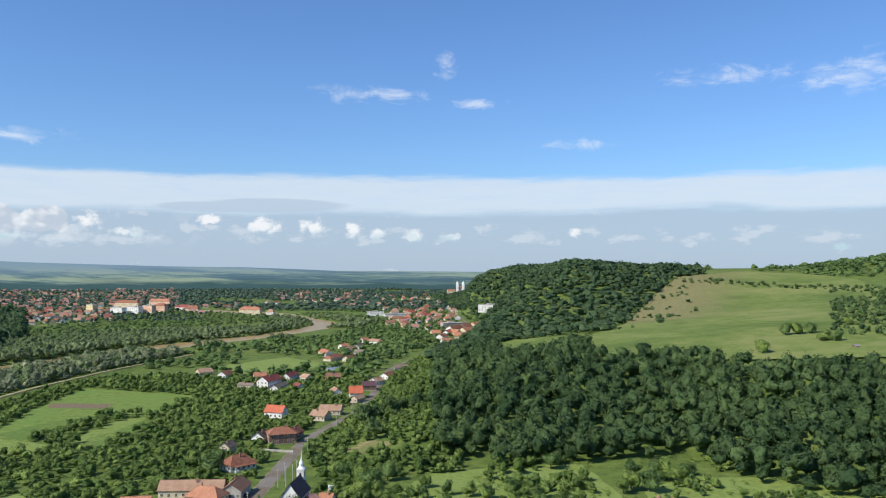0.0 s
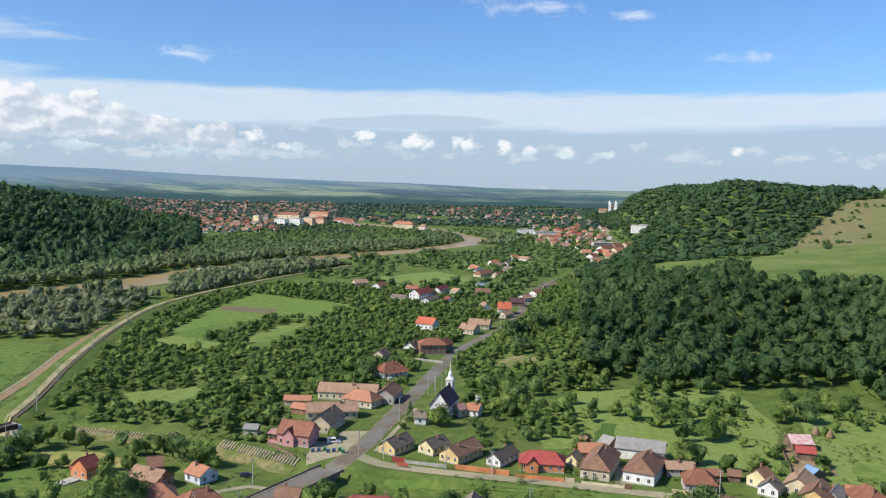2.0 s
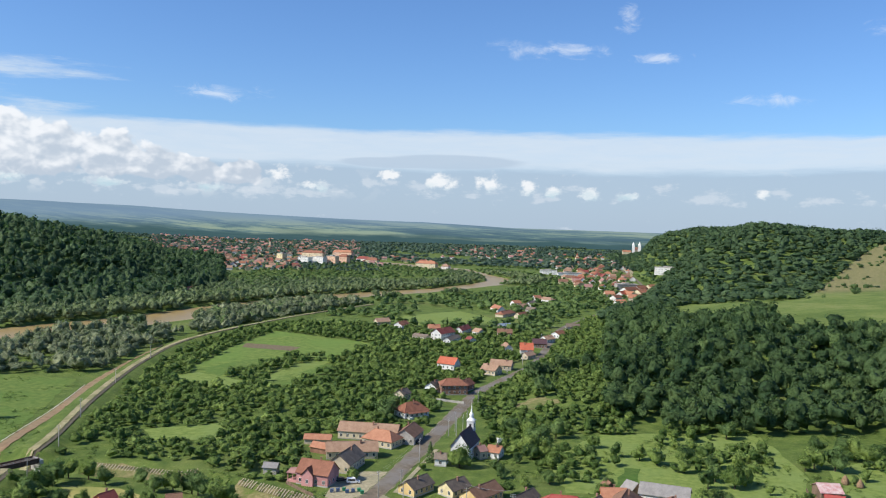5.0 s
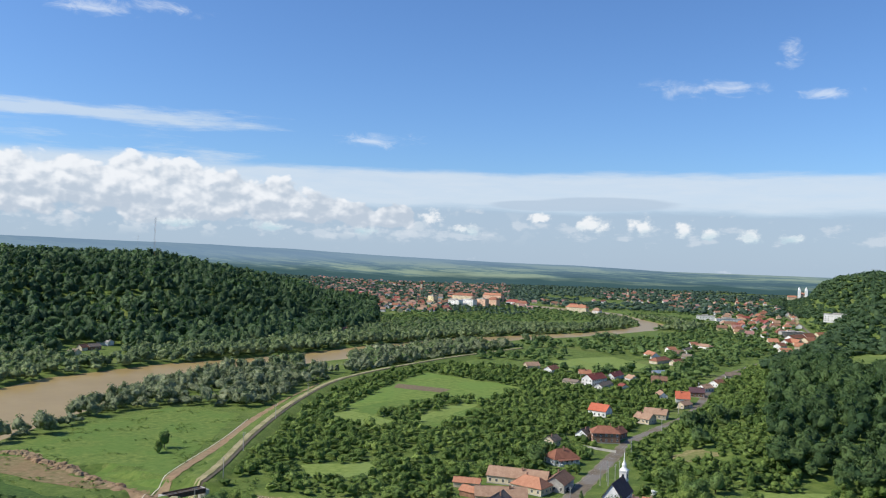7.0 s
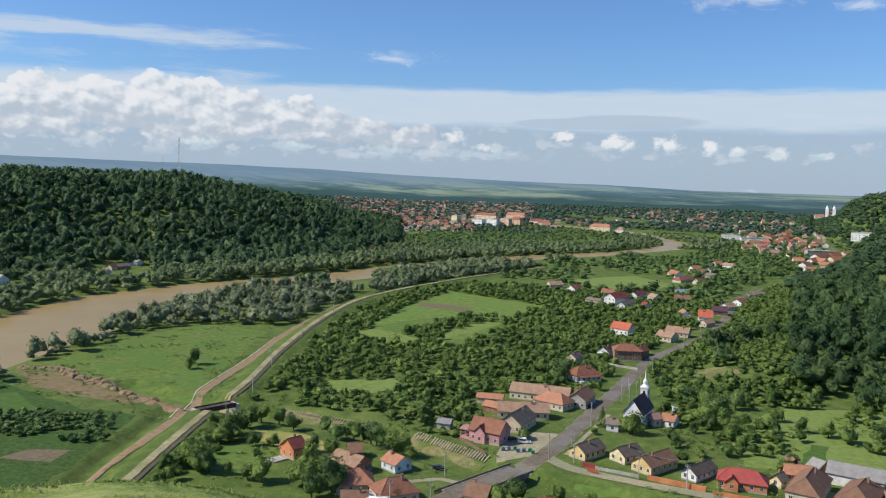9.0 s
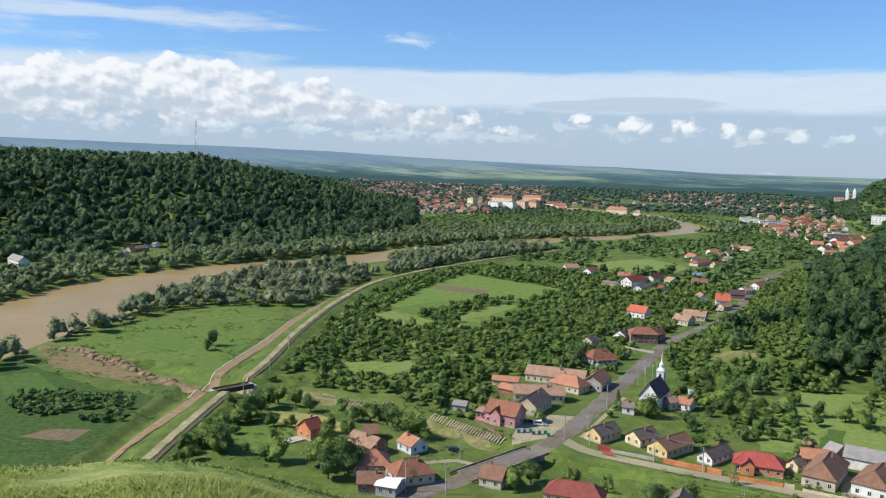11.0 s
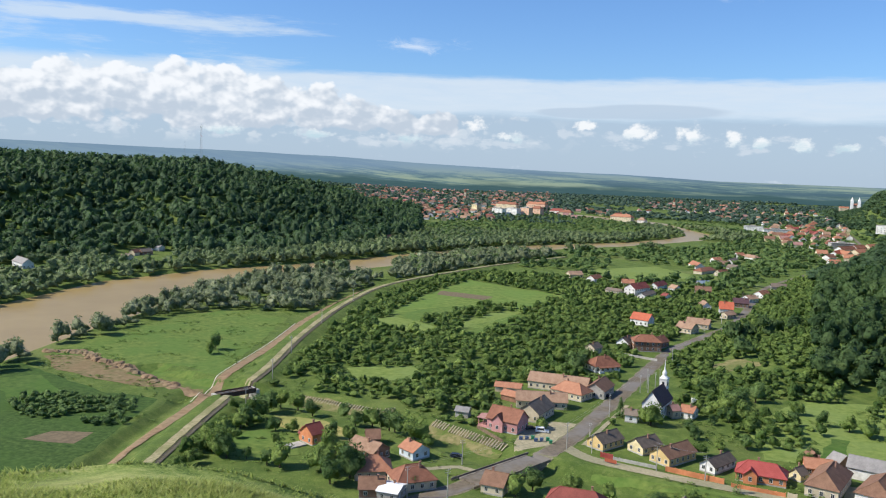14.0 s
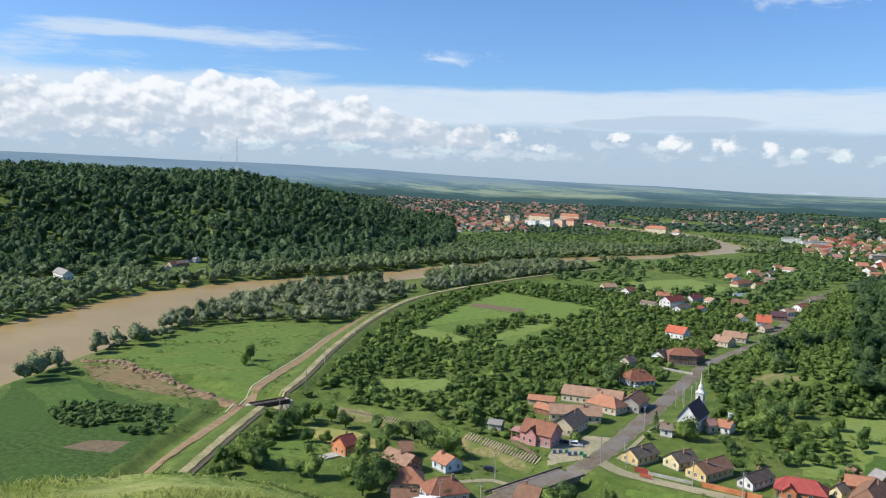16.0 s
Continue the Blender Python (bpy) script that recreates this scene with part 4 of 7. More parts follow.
def wall_bmesh(L, W, hw, hr, style):
    bm = bmesh.new()
    x, y = L / 2, W / 2
    sec = [(-y, -1.2), (y, -1.2), (y, hw)] + ([(0, hw + hr - 0.02)] if style == "g" else []) + [(-y, hw)]
    a = [bm.verts.new((-x, p[0], p[1])) for p in sec]
    b = [bm.verts.new((x, p[0], p[1])) for p in sec]
    bm.faces.new(a[::-1]), bm.faces.new(b)
    for i in range(len(sec)):
        j = (i + 1) % len(sec)
        bm.faces.new((a[i], a[j], b[j], b[i]))
    bmesh.ops.recalc_face_normals(bm, faces=bm.faces)
    return bm


hs = random.Random(5)
HOUSES = []
HOUSE_OBJECTS = []


def house(x, y, yaw, L, W, hw, hr, style, wall, roof, label, kind):
    ob = thing(kind, label, kind, x, y, yaw)
    part("wall", wall_bmesh(L, W, hw, hr, style), WALLS[wall], ob)
    part("roof", roof_bmesh(L, W, hw, hr, style), ROOFS[roof], ob)
    HOUSE_OBJECTS.append(ob)
    HOUSES.append((x / S, y / S, (max(L, W) / 2 + 1.0) / S))
    near = math.hypot(x, y) < 800
    if kind == "house" and near:
        bm = bmesh.new()
        cx = hs.uniform(-0.25, 0.25) * L
        cy = hs.choice((-1, 1)) * W * 0.12
        add_box(bm, cx - 0.3, cx + 0.3, cy - 0.25, cy + 0.25, hw + hr * 0.5, hw + hr + 0.9, 0.02)
        add_box(bm, cx - 0.38, cx + 0.38, cy - 0.33, cy + 0.33, hw + hr + 0.9, hw + hr + 1.0)
        part("chimney", bm, CHIMNEY, ob)
    if kind == "house":
        floors = [0.95] if hw < 5 else [0.95, 3.55]
        for zf in floors:
            for side, length, off in ((0, L, W / 2), (180, L, W / 2), (90, W, L / 2), (270, W, L / 2)):
                n = max(1, int(length // (2.6 if near else 3.6)))
                for i in range(n):
                    u = (i + 0.5) / n * length - length / 2
                    m = pose(0, 0, 0, 0, 0, side) @ pose(u, -off, zf)
                    if side == 180 and i == n // 2 and zf < 2:
                        piece("door", DOOR_MESH, ob, pose(0, 0, 0, 0, 0, side) @ pose(u, -off, 0.15))
                        continue
                    f = piece("window", WINDOW_FRAME, ob, m)
                    if near:
                        piece("pane", WINDOW_PANE, f, Matrix())
        bm = bmesh.new()
        add_box(bm, -L / 2 - 0.06, L / 2 + 0.06, -W / 2 - 0.06, W / 2 + 0.06, -1.0, 0.45)
        part("plinth", bm, CONCRETE, ob)
    return ob




house(-103.1, 283.6, -7, 12.3, 9, 4.4, 3.6, "g", "pink", "redbrown", "pink house with red-brown tiled roof with an open-sided upper floor", "house")
house(-98.9, 303.4, 85, 15.0, 9, 3.6, 3.4, "g", "beige", "greybrown", "beige house with grey-brown tiled roof beside the main road", "house")
house(-101.8, 318.9, 20, 20.2, 8, 3.2, 2.8, "g", "beige", "tan", "beige house with faded tan tiled roof beside a farmyard", "house")
house(-103.5, 348.8, 3, 25.9, 9, 3.6, 2.9, "g", "cream", "tan", "cream house with faded tan tiled roof with a long windowless side", "house")
house(-95.1, 339.4, -15, 14.5, 9, 3.4, 3.1, "h", "cream", "orange", "cream house with orange tiled hip roof beside the main road", "house")
house(-86.1, 349.9, 87, 14.0, 9, 3.6, 2.9, "g", "greywall", "brown", "grey house with brown tiled roof beside the main road", "house")
house(-96.5, 396.4, 46, 13.7, 10, 3.4, 3.6, "h", "white", "redbrown", "white house with red-brown tiled hip roof with a pillared porch", "house")
house(-110.2, 431.7, 71, 7.2, 6, 3.4, 2.1, "g", "beige", "darkgrey", "beige house with dark grey roof among orchard trees", "house")
house(-98.8, 457.0, 77, 9.0, 7, 3.3, 2.7, "g", "white", "darkgrey", "white house with dark grey roof behind a garden wall", "house")
house(-87.6, 456.3, 21, 14.6, 10, 5.6, 2.9, "h", "brick", "redbrown", "brown brick house with red-brown tiled hip roof of two storeys beside", "house")
house(-82.6, 469.0, 72, 7.6, 7, 3.4, 2.6, "g", "brick", "redbrown", "brown brick house with red-brown tiled roof beside the road", "house")
house(-105.2, 531.0, -16, 12.2, 9, 4, 3.5, "g", "white", "brightred", "white house with bright red tiled roof on open grass", "house")
house(-75.8, 521.0, -22, 10.4, 9, 3.2, 2.8, "g", "cream", "tan", "cream house with faded tan tiled roof beside the road", "house")
house(-71.9, 540.4, -5, 13.9, 8, 3.2, 2.8, "g", "beige", "tan", "beige house with faded tan tiled roof beside the road", "house")
house(-63.2, 608.9, 9, 9.2, 12, 4.4, 4.1, "g", "white", "brightred", "white house with bright red tiled roof beside the road", "house")
house(-57.6, 651.2, 11, 10.5, 10, 3.6, 2.9, "g", "brick", "plum", "brown brick house with dark plum roof among trees", "house")
house(-59.9, 589.9, 63, 10.3, 6, 2.8, 2.0, "g", "beige", "tan", "beige house with faded tan tiled roof in a yard", "house")
house(-136.9, 663.8, 68, 20.7, 10, 5.4, 3.6, "g", "white", "darkred", "white house with dark red tiled roof of two storeys", "house")
house(-154.0, 706.8, 22, 9.9, 8, 3.2, 2.8, "g", "cream", "orange", "cream house with orange tiled roof in the village", "house")
house(-128.8, 709.2, 79, 21.8, 7, 3.2, 2.8, "g", "white", "darkred", "white house with dark red tiled roof in the village", "house")
house(-113.5, 699.5, -46, 9.3, 7, 3.2, 2.3, "g", "white", "tan", "white house with faded tan tiled roof in the village", "house")
house(-79.3, 623.3, -70, 12.9, 6, 3.2, 2.3, "g", "white", "tan", "white house with faded tan tiled roof among trees", "house")
house(-91.9, 703.5, 10, 12.2, 9, 3.2, 2.8, "g", "brick", "brown", "brown brick house with brown tiled roof among trees", "house")
house(-98.5, 749.9, 42, 11.8, 7, 3.2, 1.8, "g", "greywall", "bluegrey", "grey house with blue-grey sheet roof in the village", "house")
house(-152.3, 652.3, -21, 13.3, 6, 3, 1.5, "g", "cream", "greybrown", "cream house with grey-brown tiled roof in the village", "house")
house(-126.5, 649.5, 79, 22.4, 6, 3, 2.0, "g", "white", "greybrown", "white house with grey-brown tiled roof in the village", "house")
house(-111.7, 649.1, -38, 5.6, 7, 3, 2.0, "g", "white", "darkred", "white house with dark red tiled roof in the village", "house")
house(-208.4, 733.5, 43, 13.0, 8, 3.2, 2.8, "g", "cream", "tan", "cream house with faded tan tiled roof at the edge of a", "house")
house(-185.8, 718.5, 74, 14.1, 8, 3.2, 2.8, "g", "white", "redbrown", "white house with red-brown tiled roof at the edge of a field", "house")
house(-125.0, 896.2, -64, 25.4, 9, 3.2, 3.3, "g", "white", "orange", "white house with orange tiled roof in the village", "house")
house(-111.2, 854.2, 69, 27.2, 9, 3.2, 2.8, "h", "cream", "redbrown", "cream house with red-brown tiled hip roof in the village", "house")
house(-115.0, 973.3, 46, 10.6, 8, 3.2, 2.8, "g", "white", "orange", "white house with orange tiled roof in the village", "house")
house(-102.4, 934.4, 45, 12.3, 8, 3.2, 2.8, "g", "cream", "tan", "cream house with faded tan tiled roof in the village", "house")
house(-93.8, 844.3, 61, 14.0, 8, 3.2, 2.8, "g", "beige", "redbrown", "beige house with red-brown tiled roof in the village", "house")
house(-97.6, 1044.3, 46, 10.7, 9, 4, 3.0, "g", "white", "orange", "white house with orange tiled roof in the village", "house")
house(-83.9, 1037.4, -34, 19.0, 9, 3.4, 2.6, "h", "white", "tan", "white house with faded tan tiled hip roof in the village", "house")
house(-97.9, 971.7, 82, 26.4, 8, 3.4, 2.6, "g", "white", "greybrown", "white house with grey-brown tiled roof in the village", "house")
house(-89.5, 900.0, -24, 10.0, 8, 3.4, 2.6, "g", "greywall", "greybrown", "grey house with grey-brown tiled roof in the village", "house")
house(-53.8, 681.3, 55, 10.2, 8, 3.2, 2.3, "g", "white", "tan", "white house with faded tan tiled roof at the foot of a", "house")
house(-47.2, 714.6, 66, 13.4, 8, 3.2, 2.3, "g", "white", "redbrown", "white house with red-brown tiled roof at the foot of a wooded", "house")
house(-38.0, 763.0, 8, 11.9, 9, 3.4, 2.6, "g", "greywall", "greybrown", "grey house with grey-brown tiled roof at the foot of a wooded", "house")
house(-46.2, 335.3, -10, 5.2, 7, 3, 1.8, "g", "white", "orange", "white house with orange tiled roof beside the church", "house")
house(-51.8, 332.4, 45, 3.4, 4.5, 3.4, 1.6, "g", "beige", "pinktile", "beige house with faded pink tiled roof beside the church", "house")
house(-65.0, 318.6, 4, 4.5, 6, 3, 1.5, "g", "white", "greybrown", "white house with grey-brown tiled roof under a tree", "house")
house(-66.5, 283.2, 65, 11.2, 7, 2.8, 2.4, "g", "yellow", "darkgrey", "yellow house with dark grey roof with its end to the street", "house")
house(-53.3, 285.4, 59, 9.3, 7, 2.8, 2.4, "g", "paleyellow", "darkgrey", "pale yellow house with dark grey roof with its end to the", "house")
house(-43.0, 281.0, 63, 14.4, 8, 3, 2.6, "g", "yellow", "brown", "yellow house with brown tiled roof with its end to the street", "house")
house(-28.5, 280.2, 66, 12.4, 5.5, 2.6, 2.0, "g", "white", "darkgrey", "white house with dark grey roof with its end to the street", "house")
house(-14.8, 276.8, 1, 14.8, 8, 3.2, 2.8, "h", "orangewall", "brightcrimson", "orange house with crimson sheet-metal hip roof behind a low wall", "house")
house(-4.2, 283.7, 61, 4.1, 4, 2.4, 1.8, "g", "paleyellow", "greybrown", "pale yellow house with grey-brown tiled roof in a narrow yard", "house")
house(4.5, 279.1, 79, 20.0, 9.5, 3.8, 3.7, "h", "beige", "brown", "beige house with brown tiled hip roof on the street", "house")
house(1.1, 292.0, 9, 8.1, 6, 3, 2.2, "g", "orangewall", "orange", "orange house with orange tiled roof in a yard", "house")
house(18.8, 276.4, 74, 17.9, 10, 4.2, 3.3, "h", "white", "brown", "white house with brown tiled hip roof on the street", "house")
house(18.6, 296.2, -10, 16.5, 8, 3.8, 2.7, "g", "whitewood", "grey", "white and timber shed with grey slate roof beside gardens", "shed")
house(-0.8, 302.2, -69, 4.8, 4, 2.6, 2.0, "g", "wood", "brown", "weathered timber shed with brown tiled roof in a yard", "shed")
house(7.6, 302.2, -40, 4.5, 6, 3, 2.0, "g", "wood", "grey", "weathered timber shed with grey slate roof in a yard", "shed")
house(30.2, 281.2, 6, 8.9, 6, 2.6, 1.6, "g", "greywall", "tan", "grey house with faded tan tiled roof in a yard", "house")
house(35.0, 268.1, 2, 9.6, 9, 3.2, 3.4, "h", "greywall", "redbrown", "grey house with red-brown tiled hip roof on the street", "house")
house(40.6, 277.2, 5, 4.2, 4, 2.4, 1.2, "g", "wood", "redbrown", "weathered timber shed with red-brown tiled roof in a yard", "shed")
house(47.2, 278.5, -5, 3.7, 4, 2.2, 1.2, "g", "wood", "brown", "weathered timber shed with brown tiled roof on grass", "shed")
house(54.8, 274.6, 47, 5.2, 7, 3.4, 2.6, "g", "paleyellow", "brown", "pale yellow house with brown tiled roof with its end to the", "house")
house(56.4, 267.9, 65, 6.5, 6, 2.8, 2.2, "g", "white", "greybrown", "white house with grey-brown tiled roof in a yard", "house")
house(76.0, 319.1, 8, 7.5, 9, 3, 2.0, "g", "wood", "redwhite", "weathered timber shed with red and white sheet roof beside gardens", "shed")
house(75.7, 307.3, -6, 6.0, 6, 2.8, 1.4, "g", "wood", "brightcrimson", "weathered timber shed with crimson sheet-metal roof beside gardens", "shed")
house(72.4, 283.1, -60, 4.5, 6, 2.8, 1.8, "g", "wood", "blue", "weathered timber shed with blue sheet roof beside gardens", "shed")
house(66.3, 273.1, 66, 11.1, 8, 3, 2.6, "g", "cream", "tan", "cream house with faded tan tiled roof in a yard", "house")
house(68.2, 260.9, 64, 11.7, 9, 3.6, 3.0, "g", "yellow", "brown", "yellow house with brown tiled roof on the street", "house")
house(73.8, 263.5, 61, 7.7, 5, 3, 2.0, "g", "greywall", "grey", "grey house with grey slate roof in a yard", "house")
house(80.6, 270.2, -3, 3.8, 5, 2.6, 1.2, "g", "wood", "orange", "weathered timber shed with orange tiled roof in a yard", "shed")
house(83.2, 261.1, -78, 13.2, 9.5, 3.6, 3.4, "h", "cream", "redbrown", "cream house with red-brown tiled hip roof on the street", "house")
house(91.9, 261.2, -3, 5.2, 7, 3.2, 2.2, "g", "yellow", "tan", "yellow house with faded tan tiled roof on the street", "house")
house(67.3, 247.4, 0, 4.5, 6, 2.4, 1.0, "g", "wood", "brightcrimson", "weathered timber shed with crimson sheet-metal roof beside the street", "shed")
house(-60.1, 225.5, 5, 16.4, 8, 3.2, 2.8, "h", "yellow", "darkred", "yellow house with dark red tiled hip roof beside the channel", "house")
house(-32.0, 232.7, 92, 6.0, 8, 2.6, 3.0, "g", "wood", "greybrown", "weathered timber shed with grey-brown tiled roof beside gardens", "shed")
house(-85.3, 227.4, 2, 6.8, 9, 3, 2.5, "g", "beige", "brown", "beige house with brown tiled roof beside the bridge", "house")
house(-156.4, 235.9, 70, 5.3, 7, 4, 2.6, "g", "orangewall", "darkred", "orange house with dark red tiled roof on a garden plot", "house")
house(-133.2, 234.0, -14, 11.6, 8, 3, 2.4, "g", "brick", "tan", "brown brick house with faded tan tiled roof in a yard", "house")
house(-137.8, 244.8, 33, 4.5, 6, 2.8, 2.2, "g", "wood", "brown", "weathered timber shed with brown tiled roof in a yard", "shed")
house(-119.7, 240.8, -25, 7.3, 7, 3, 2.0, "g", "bluewhite", "orange", "bluish white house with orange tiled roof in a garden", "house")
house(-123.5, 219.7, 33, 11.1, 10, 3.2, 3.2, "h", "beige", "orange", "beige house with orange tiled hip roof below the hill", "house")
house(-108.9, 217.8, 47, 12.1, 10, 3.4, 3.4, "h", "beige", "redbrown", "beige house with red-brown tiled hip roof beside the road", "house")
house(-116.1, 206.6, 29, 7.3, 8, 3, 2.2, "g", "brick", "brown", "brown brick house with brown tiled roof below the hill", "house")
house(-109.8, 207.2, 7, 6.0, 8, 3, 1.0, "g", "greywall", "whitemetal", "grey house with white sheet-metal roof below the hill", "house")
house(-619.3, 489.6, -22, 28.4, 9, 4.4, 3.6, "g", "white", "grey", "white house with grey slate roof across the river", "house")
house(-599.7, 452.0, 116, 8.1, 7, 3.2, 2.8, "g", "white", "redbrown", "white house with red-brown tiled roof across the river", "house")
house(-595.8, 582.2, -12, 11.6, 7, 3.2, 2.3, "g", "cream", "greybrown", "cream house with grey-brown tiled roof across the river", "house")
house(-615.7, 611.2, 93, 7.7, 7, 3.2, 2.8, "g", "cream", "redbrown", "cream house with red-brown tiled roof across the river", "house")
house(-613.0, 622.5, 76, 12.0, 8, 3.4, 2.6, "g", "brick", "greybrown", "brown brick house with grey-brown tiled roof across the river", "house")
house(-628.0, 653.4, -2, 15.3, 8, 3.4, 2.6, "g", "white", "grey", "white house with grey slate roof across the river", "house")
house(-513.8, 934.0, 52, 14.1, 9, 4, 4.0, "g", "beige", "orange", "beige house with orange tiled roof across the river", "house")
house(-10.2, 1155.5, 16, 12.6, 12, 4, 4.0, "g", "cream", "orange", "cream house with orange tiled roof in the far quarter", "house")
house(4.4, 1020.6, 19, 11.8, 14, 4, 4.0, "g", "white", "orange", "white house with orange tiled roof in the far quarter", "house")
house(7.9, 1165.6, 75, 34.0, 10, 4, 4.0, "g", "white", "brightred", "white house with bright red tiled roof in the far quarter", "house")
house(22.8, 1105.5, -3, 15.5, 12, 4, 4.0, "g", "cream", "orange", "cream house with orange tiled roof in the far quarter", "house")
house(18.1, 1246.8, 59, 34.0, 12, 4, 4.0, "g", "white", "redbrown", "white house with red-brown tiled roof in the far quarter", "house")
house(33.7, 1212.3, 62, 26.8, 12, 4, 4.0, "g", "cream", "orange", "cream house with orange tiled roof in the far quarter", "house")
house(-0.9, 1097.9, 65, 18.1, 9, 4, 3.0, "g", "white", "redbrown", "white house with red-brown tiled roof in the far quarter", "house")
house(26.7, 1054.2, 73, 34.0, 10, 4, 4.0, "g", "cream", "tan", "cream house with faded tan tiled roof in the far quarter", "house")
house(16.4, 1166.6, -51, 19.3, 11, 4, 4.0, "g", "cream", "orange", "cream house with orange tiled roof in the far quarter", "house")
house(32.2, 1119.5, 70, 34.0, 11, 4, 4.0, "g", "white", "redbrown", "white house with red-brown tiled roof in the far quarter", "house")
house(52.0, 1204.8, 65, 30.6, 11, 4, 4.0, "g", "cream", "orange", "cream house with orange tiled roof in the far quarter", "house")
house(52.7, 1317.9, 55, 25.0, 11, 4, 4.0, "g", "cream", "orange", "cream house with orange tiled roof in the far quarter", "house")
house(34.2, 1283.2, 55, 23.0, 11, 4, 4.0, "g", "white", "redbrown", "white house with red-brown tiled roof in the far quarter", "house")
house(75.1, 1261.2, 64, 34.0, 11, 4, 4.0, "g", "cream", "orange", "cream house with orange tiled roof in the far quarter", "house")

house(-114.7, 321.1, -14, 9.0, 5.0, 2.4, 1.5, "g", "brick", "orange", "low brick shed with orange tiled roof behind a pink house", "shed")
house(-121.4, 333.5, 10, 11.0, 5.0, 2.4, 1.4, "g", "beige", "orange", "long low shed with orange tiled roof in a farmyard", "shed")
house(-123.5, 289.5, 5, 5.0, 4.0, 2.6, 1.2, "g", "greywall", "grey", "small grey shed beside a pink house", "shed")


def wing(ob, dx, dy, turn, L, W, hw, hr, wall, roof, posts=False):
    '''A lower wing or porch that grows out of a house.'''
    m = pose(dx, dy, 0, 0, 0, turn)
    if posts:
        for sx in (-1, 0, 1):
            for sy in (-1, 1):
                bm = bmesh.new()
                add_box(bm, sx * (L / 2 - 0.2) - 0.13, sx * (L / 2 - 0.2) + 0.13, sy * (W / 2 - 0.2) - 0.13, sy * (W / 2 - 0.2) + 0.13, -0.8, hw, 0.02)
                part("post", bm, WALLS[wall], ob).matrix_basis = m
        bm = bmesh.new()
        add_box(bm, -L / 2, L / 2, -W / 2, W / 2, -0.8, 0.9, 0.03)
        part("balustrade", bm, WALLS[wall], ob).matrix_basis = m
    else:
        part("wing_wall", wall_bmesh(L, W, hw, hr, "g"), WALLS[wall], ob).matrix_basis = m
        w = piece("window", WINDOW_FRAME, ob, m @ pose(0, 0, 0, 0, 0, -90) @ pose(0, -L / 2, 1.0))
        piece("pane", WINDOW_PANE, w, Matrix())
    part("wing_roof", roof_bmesh(L, W, hw, hr, "g", 0.35), ROOFS[roof], ob).matrix_basis = m


wing(HOUSE_OBJECTS[0], -1.4, -4.0, 90, 3.2, 4.4, 4.0, 2.4, "pink", "redbrown")
wing(HOUSE_OBJECTS[0], -8.2, -0.6, 0, 4.2, 6.4, 3.4, 0.7, "pink", "pinktile", True)
wing(next(o for o in HOUSE_OBJECTS if "orange house with dark red" in o["label"]), -0.4, 3.6, 90, 3.0, 3.4, 2.6, 1.6, "orangewall", "darkred")
wing(next(o for o in HOUSE_OBJECTS if "pillared porch" in o["label"]), 0, -5.6, 0, 11.0, 2.6, 2.8, 0.6, "white", "redbrown", True)
wing(next(o for o in HOUSE_OBJECTS if "crimson sheet-metal hip roof" in o["label"]), -3.0, -4.4, 90, 2.4, 4.0, 3.0, 1.8, "orangewall", "brightcrimson")


def waste_bin(x, y, colour, label):
    ob = thing("waste_bin", label, "bin", x, y, 20, "waste bins")
    bm = bmesh.new()
    add_box(bm, -0.6, 0.6, -0.5, 0.5, 0.12, 1.15, 0.05)
    part("body", bm, colour, ob)
    bm = bmesh.new()
    add_box(bm, -0.65, 0.65, -0.55, 0.55, 1.15, 1.28, 0.04)
    part("lid", bm, colour, ob)
    for sx in (-0.5, 0.5):
        bm = bmesh.new()
        add_rod(bm, (sx, -0.45, 0.1), (sx, 0.45, 0.1), 0.1, 0.1, 8)
        part("wheel", bm, STEEL, ob)


BIN_GREEN = material("green plastic", (0.03, 0.19, 0.09), (0.05, 0.27, 0.13), 2.0, rough=0.5)
BIN_BLUE = material("blue plastic", (0.05, 0.09, 0.17), (0.09, 0.14, 0.25), 2.0, rough=0.5)
for k in range(7):
    waste_bin(-94.5 + k * 1.75, 274.4 + (k % 3) * 1.1 + k * 0.25, BIN_GREEN if k in (2, 5, 6) else BIN_BLUE, ("green" if k in (2, 5, 6) else "dark blue") + " plastic waste bin on a gravel forecourt")


def banner(x, y, yaw):
    ob = thing("banner", "red cloth banner on two posts beside the street", "banner", x, y, yaw)
    for sx in (-2.1, 2.1):
        bm = bmesh.new()
        add_rod(bm, (sx, 0, -0.4), (sx, 0, 1.7), 0.05, 0.05, 8)
        part("post", bm, STEEL, ob)
    bm = bmesh.new()
    add_box(bm, -2.05, 2.05, -0.03, 0.03, 0.45, 1.6, 0.01)
    part("cloth", bm, ROOFS["brightred"], ob)


banner(-60.5, 266.6, -8)

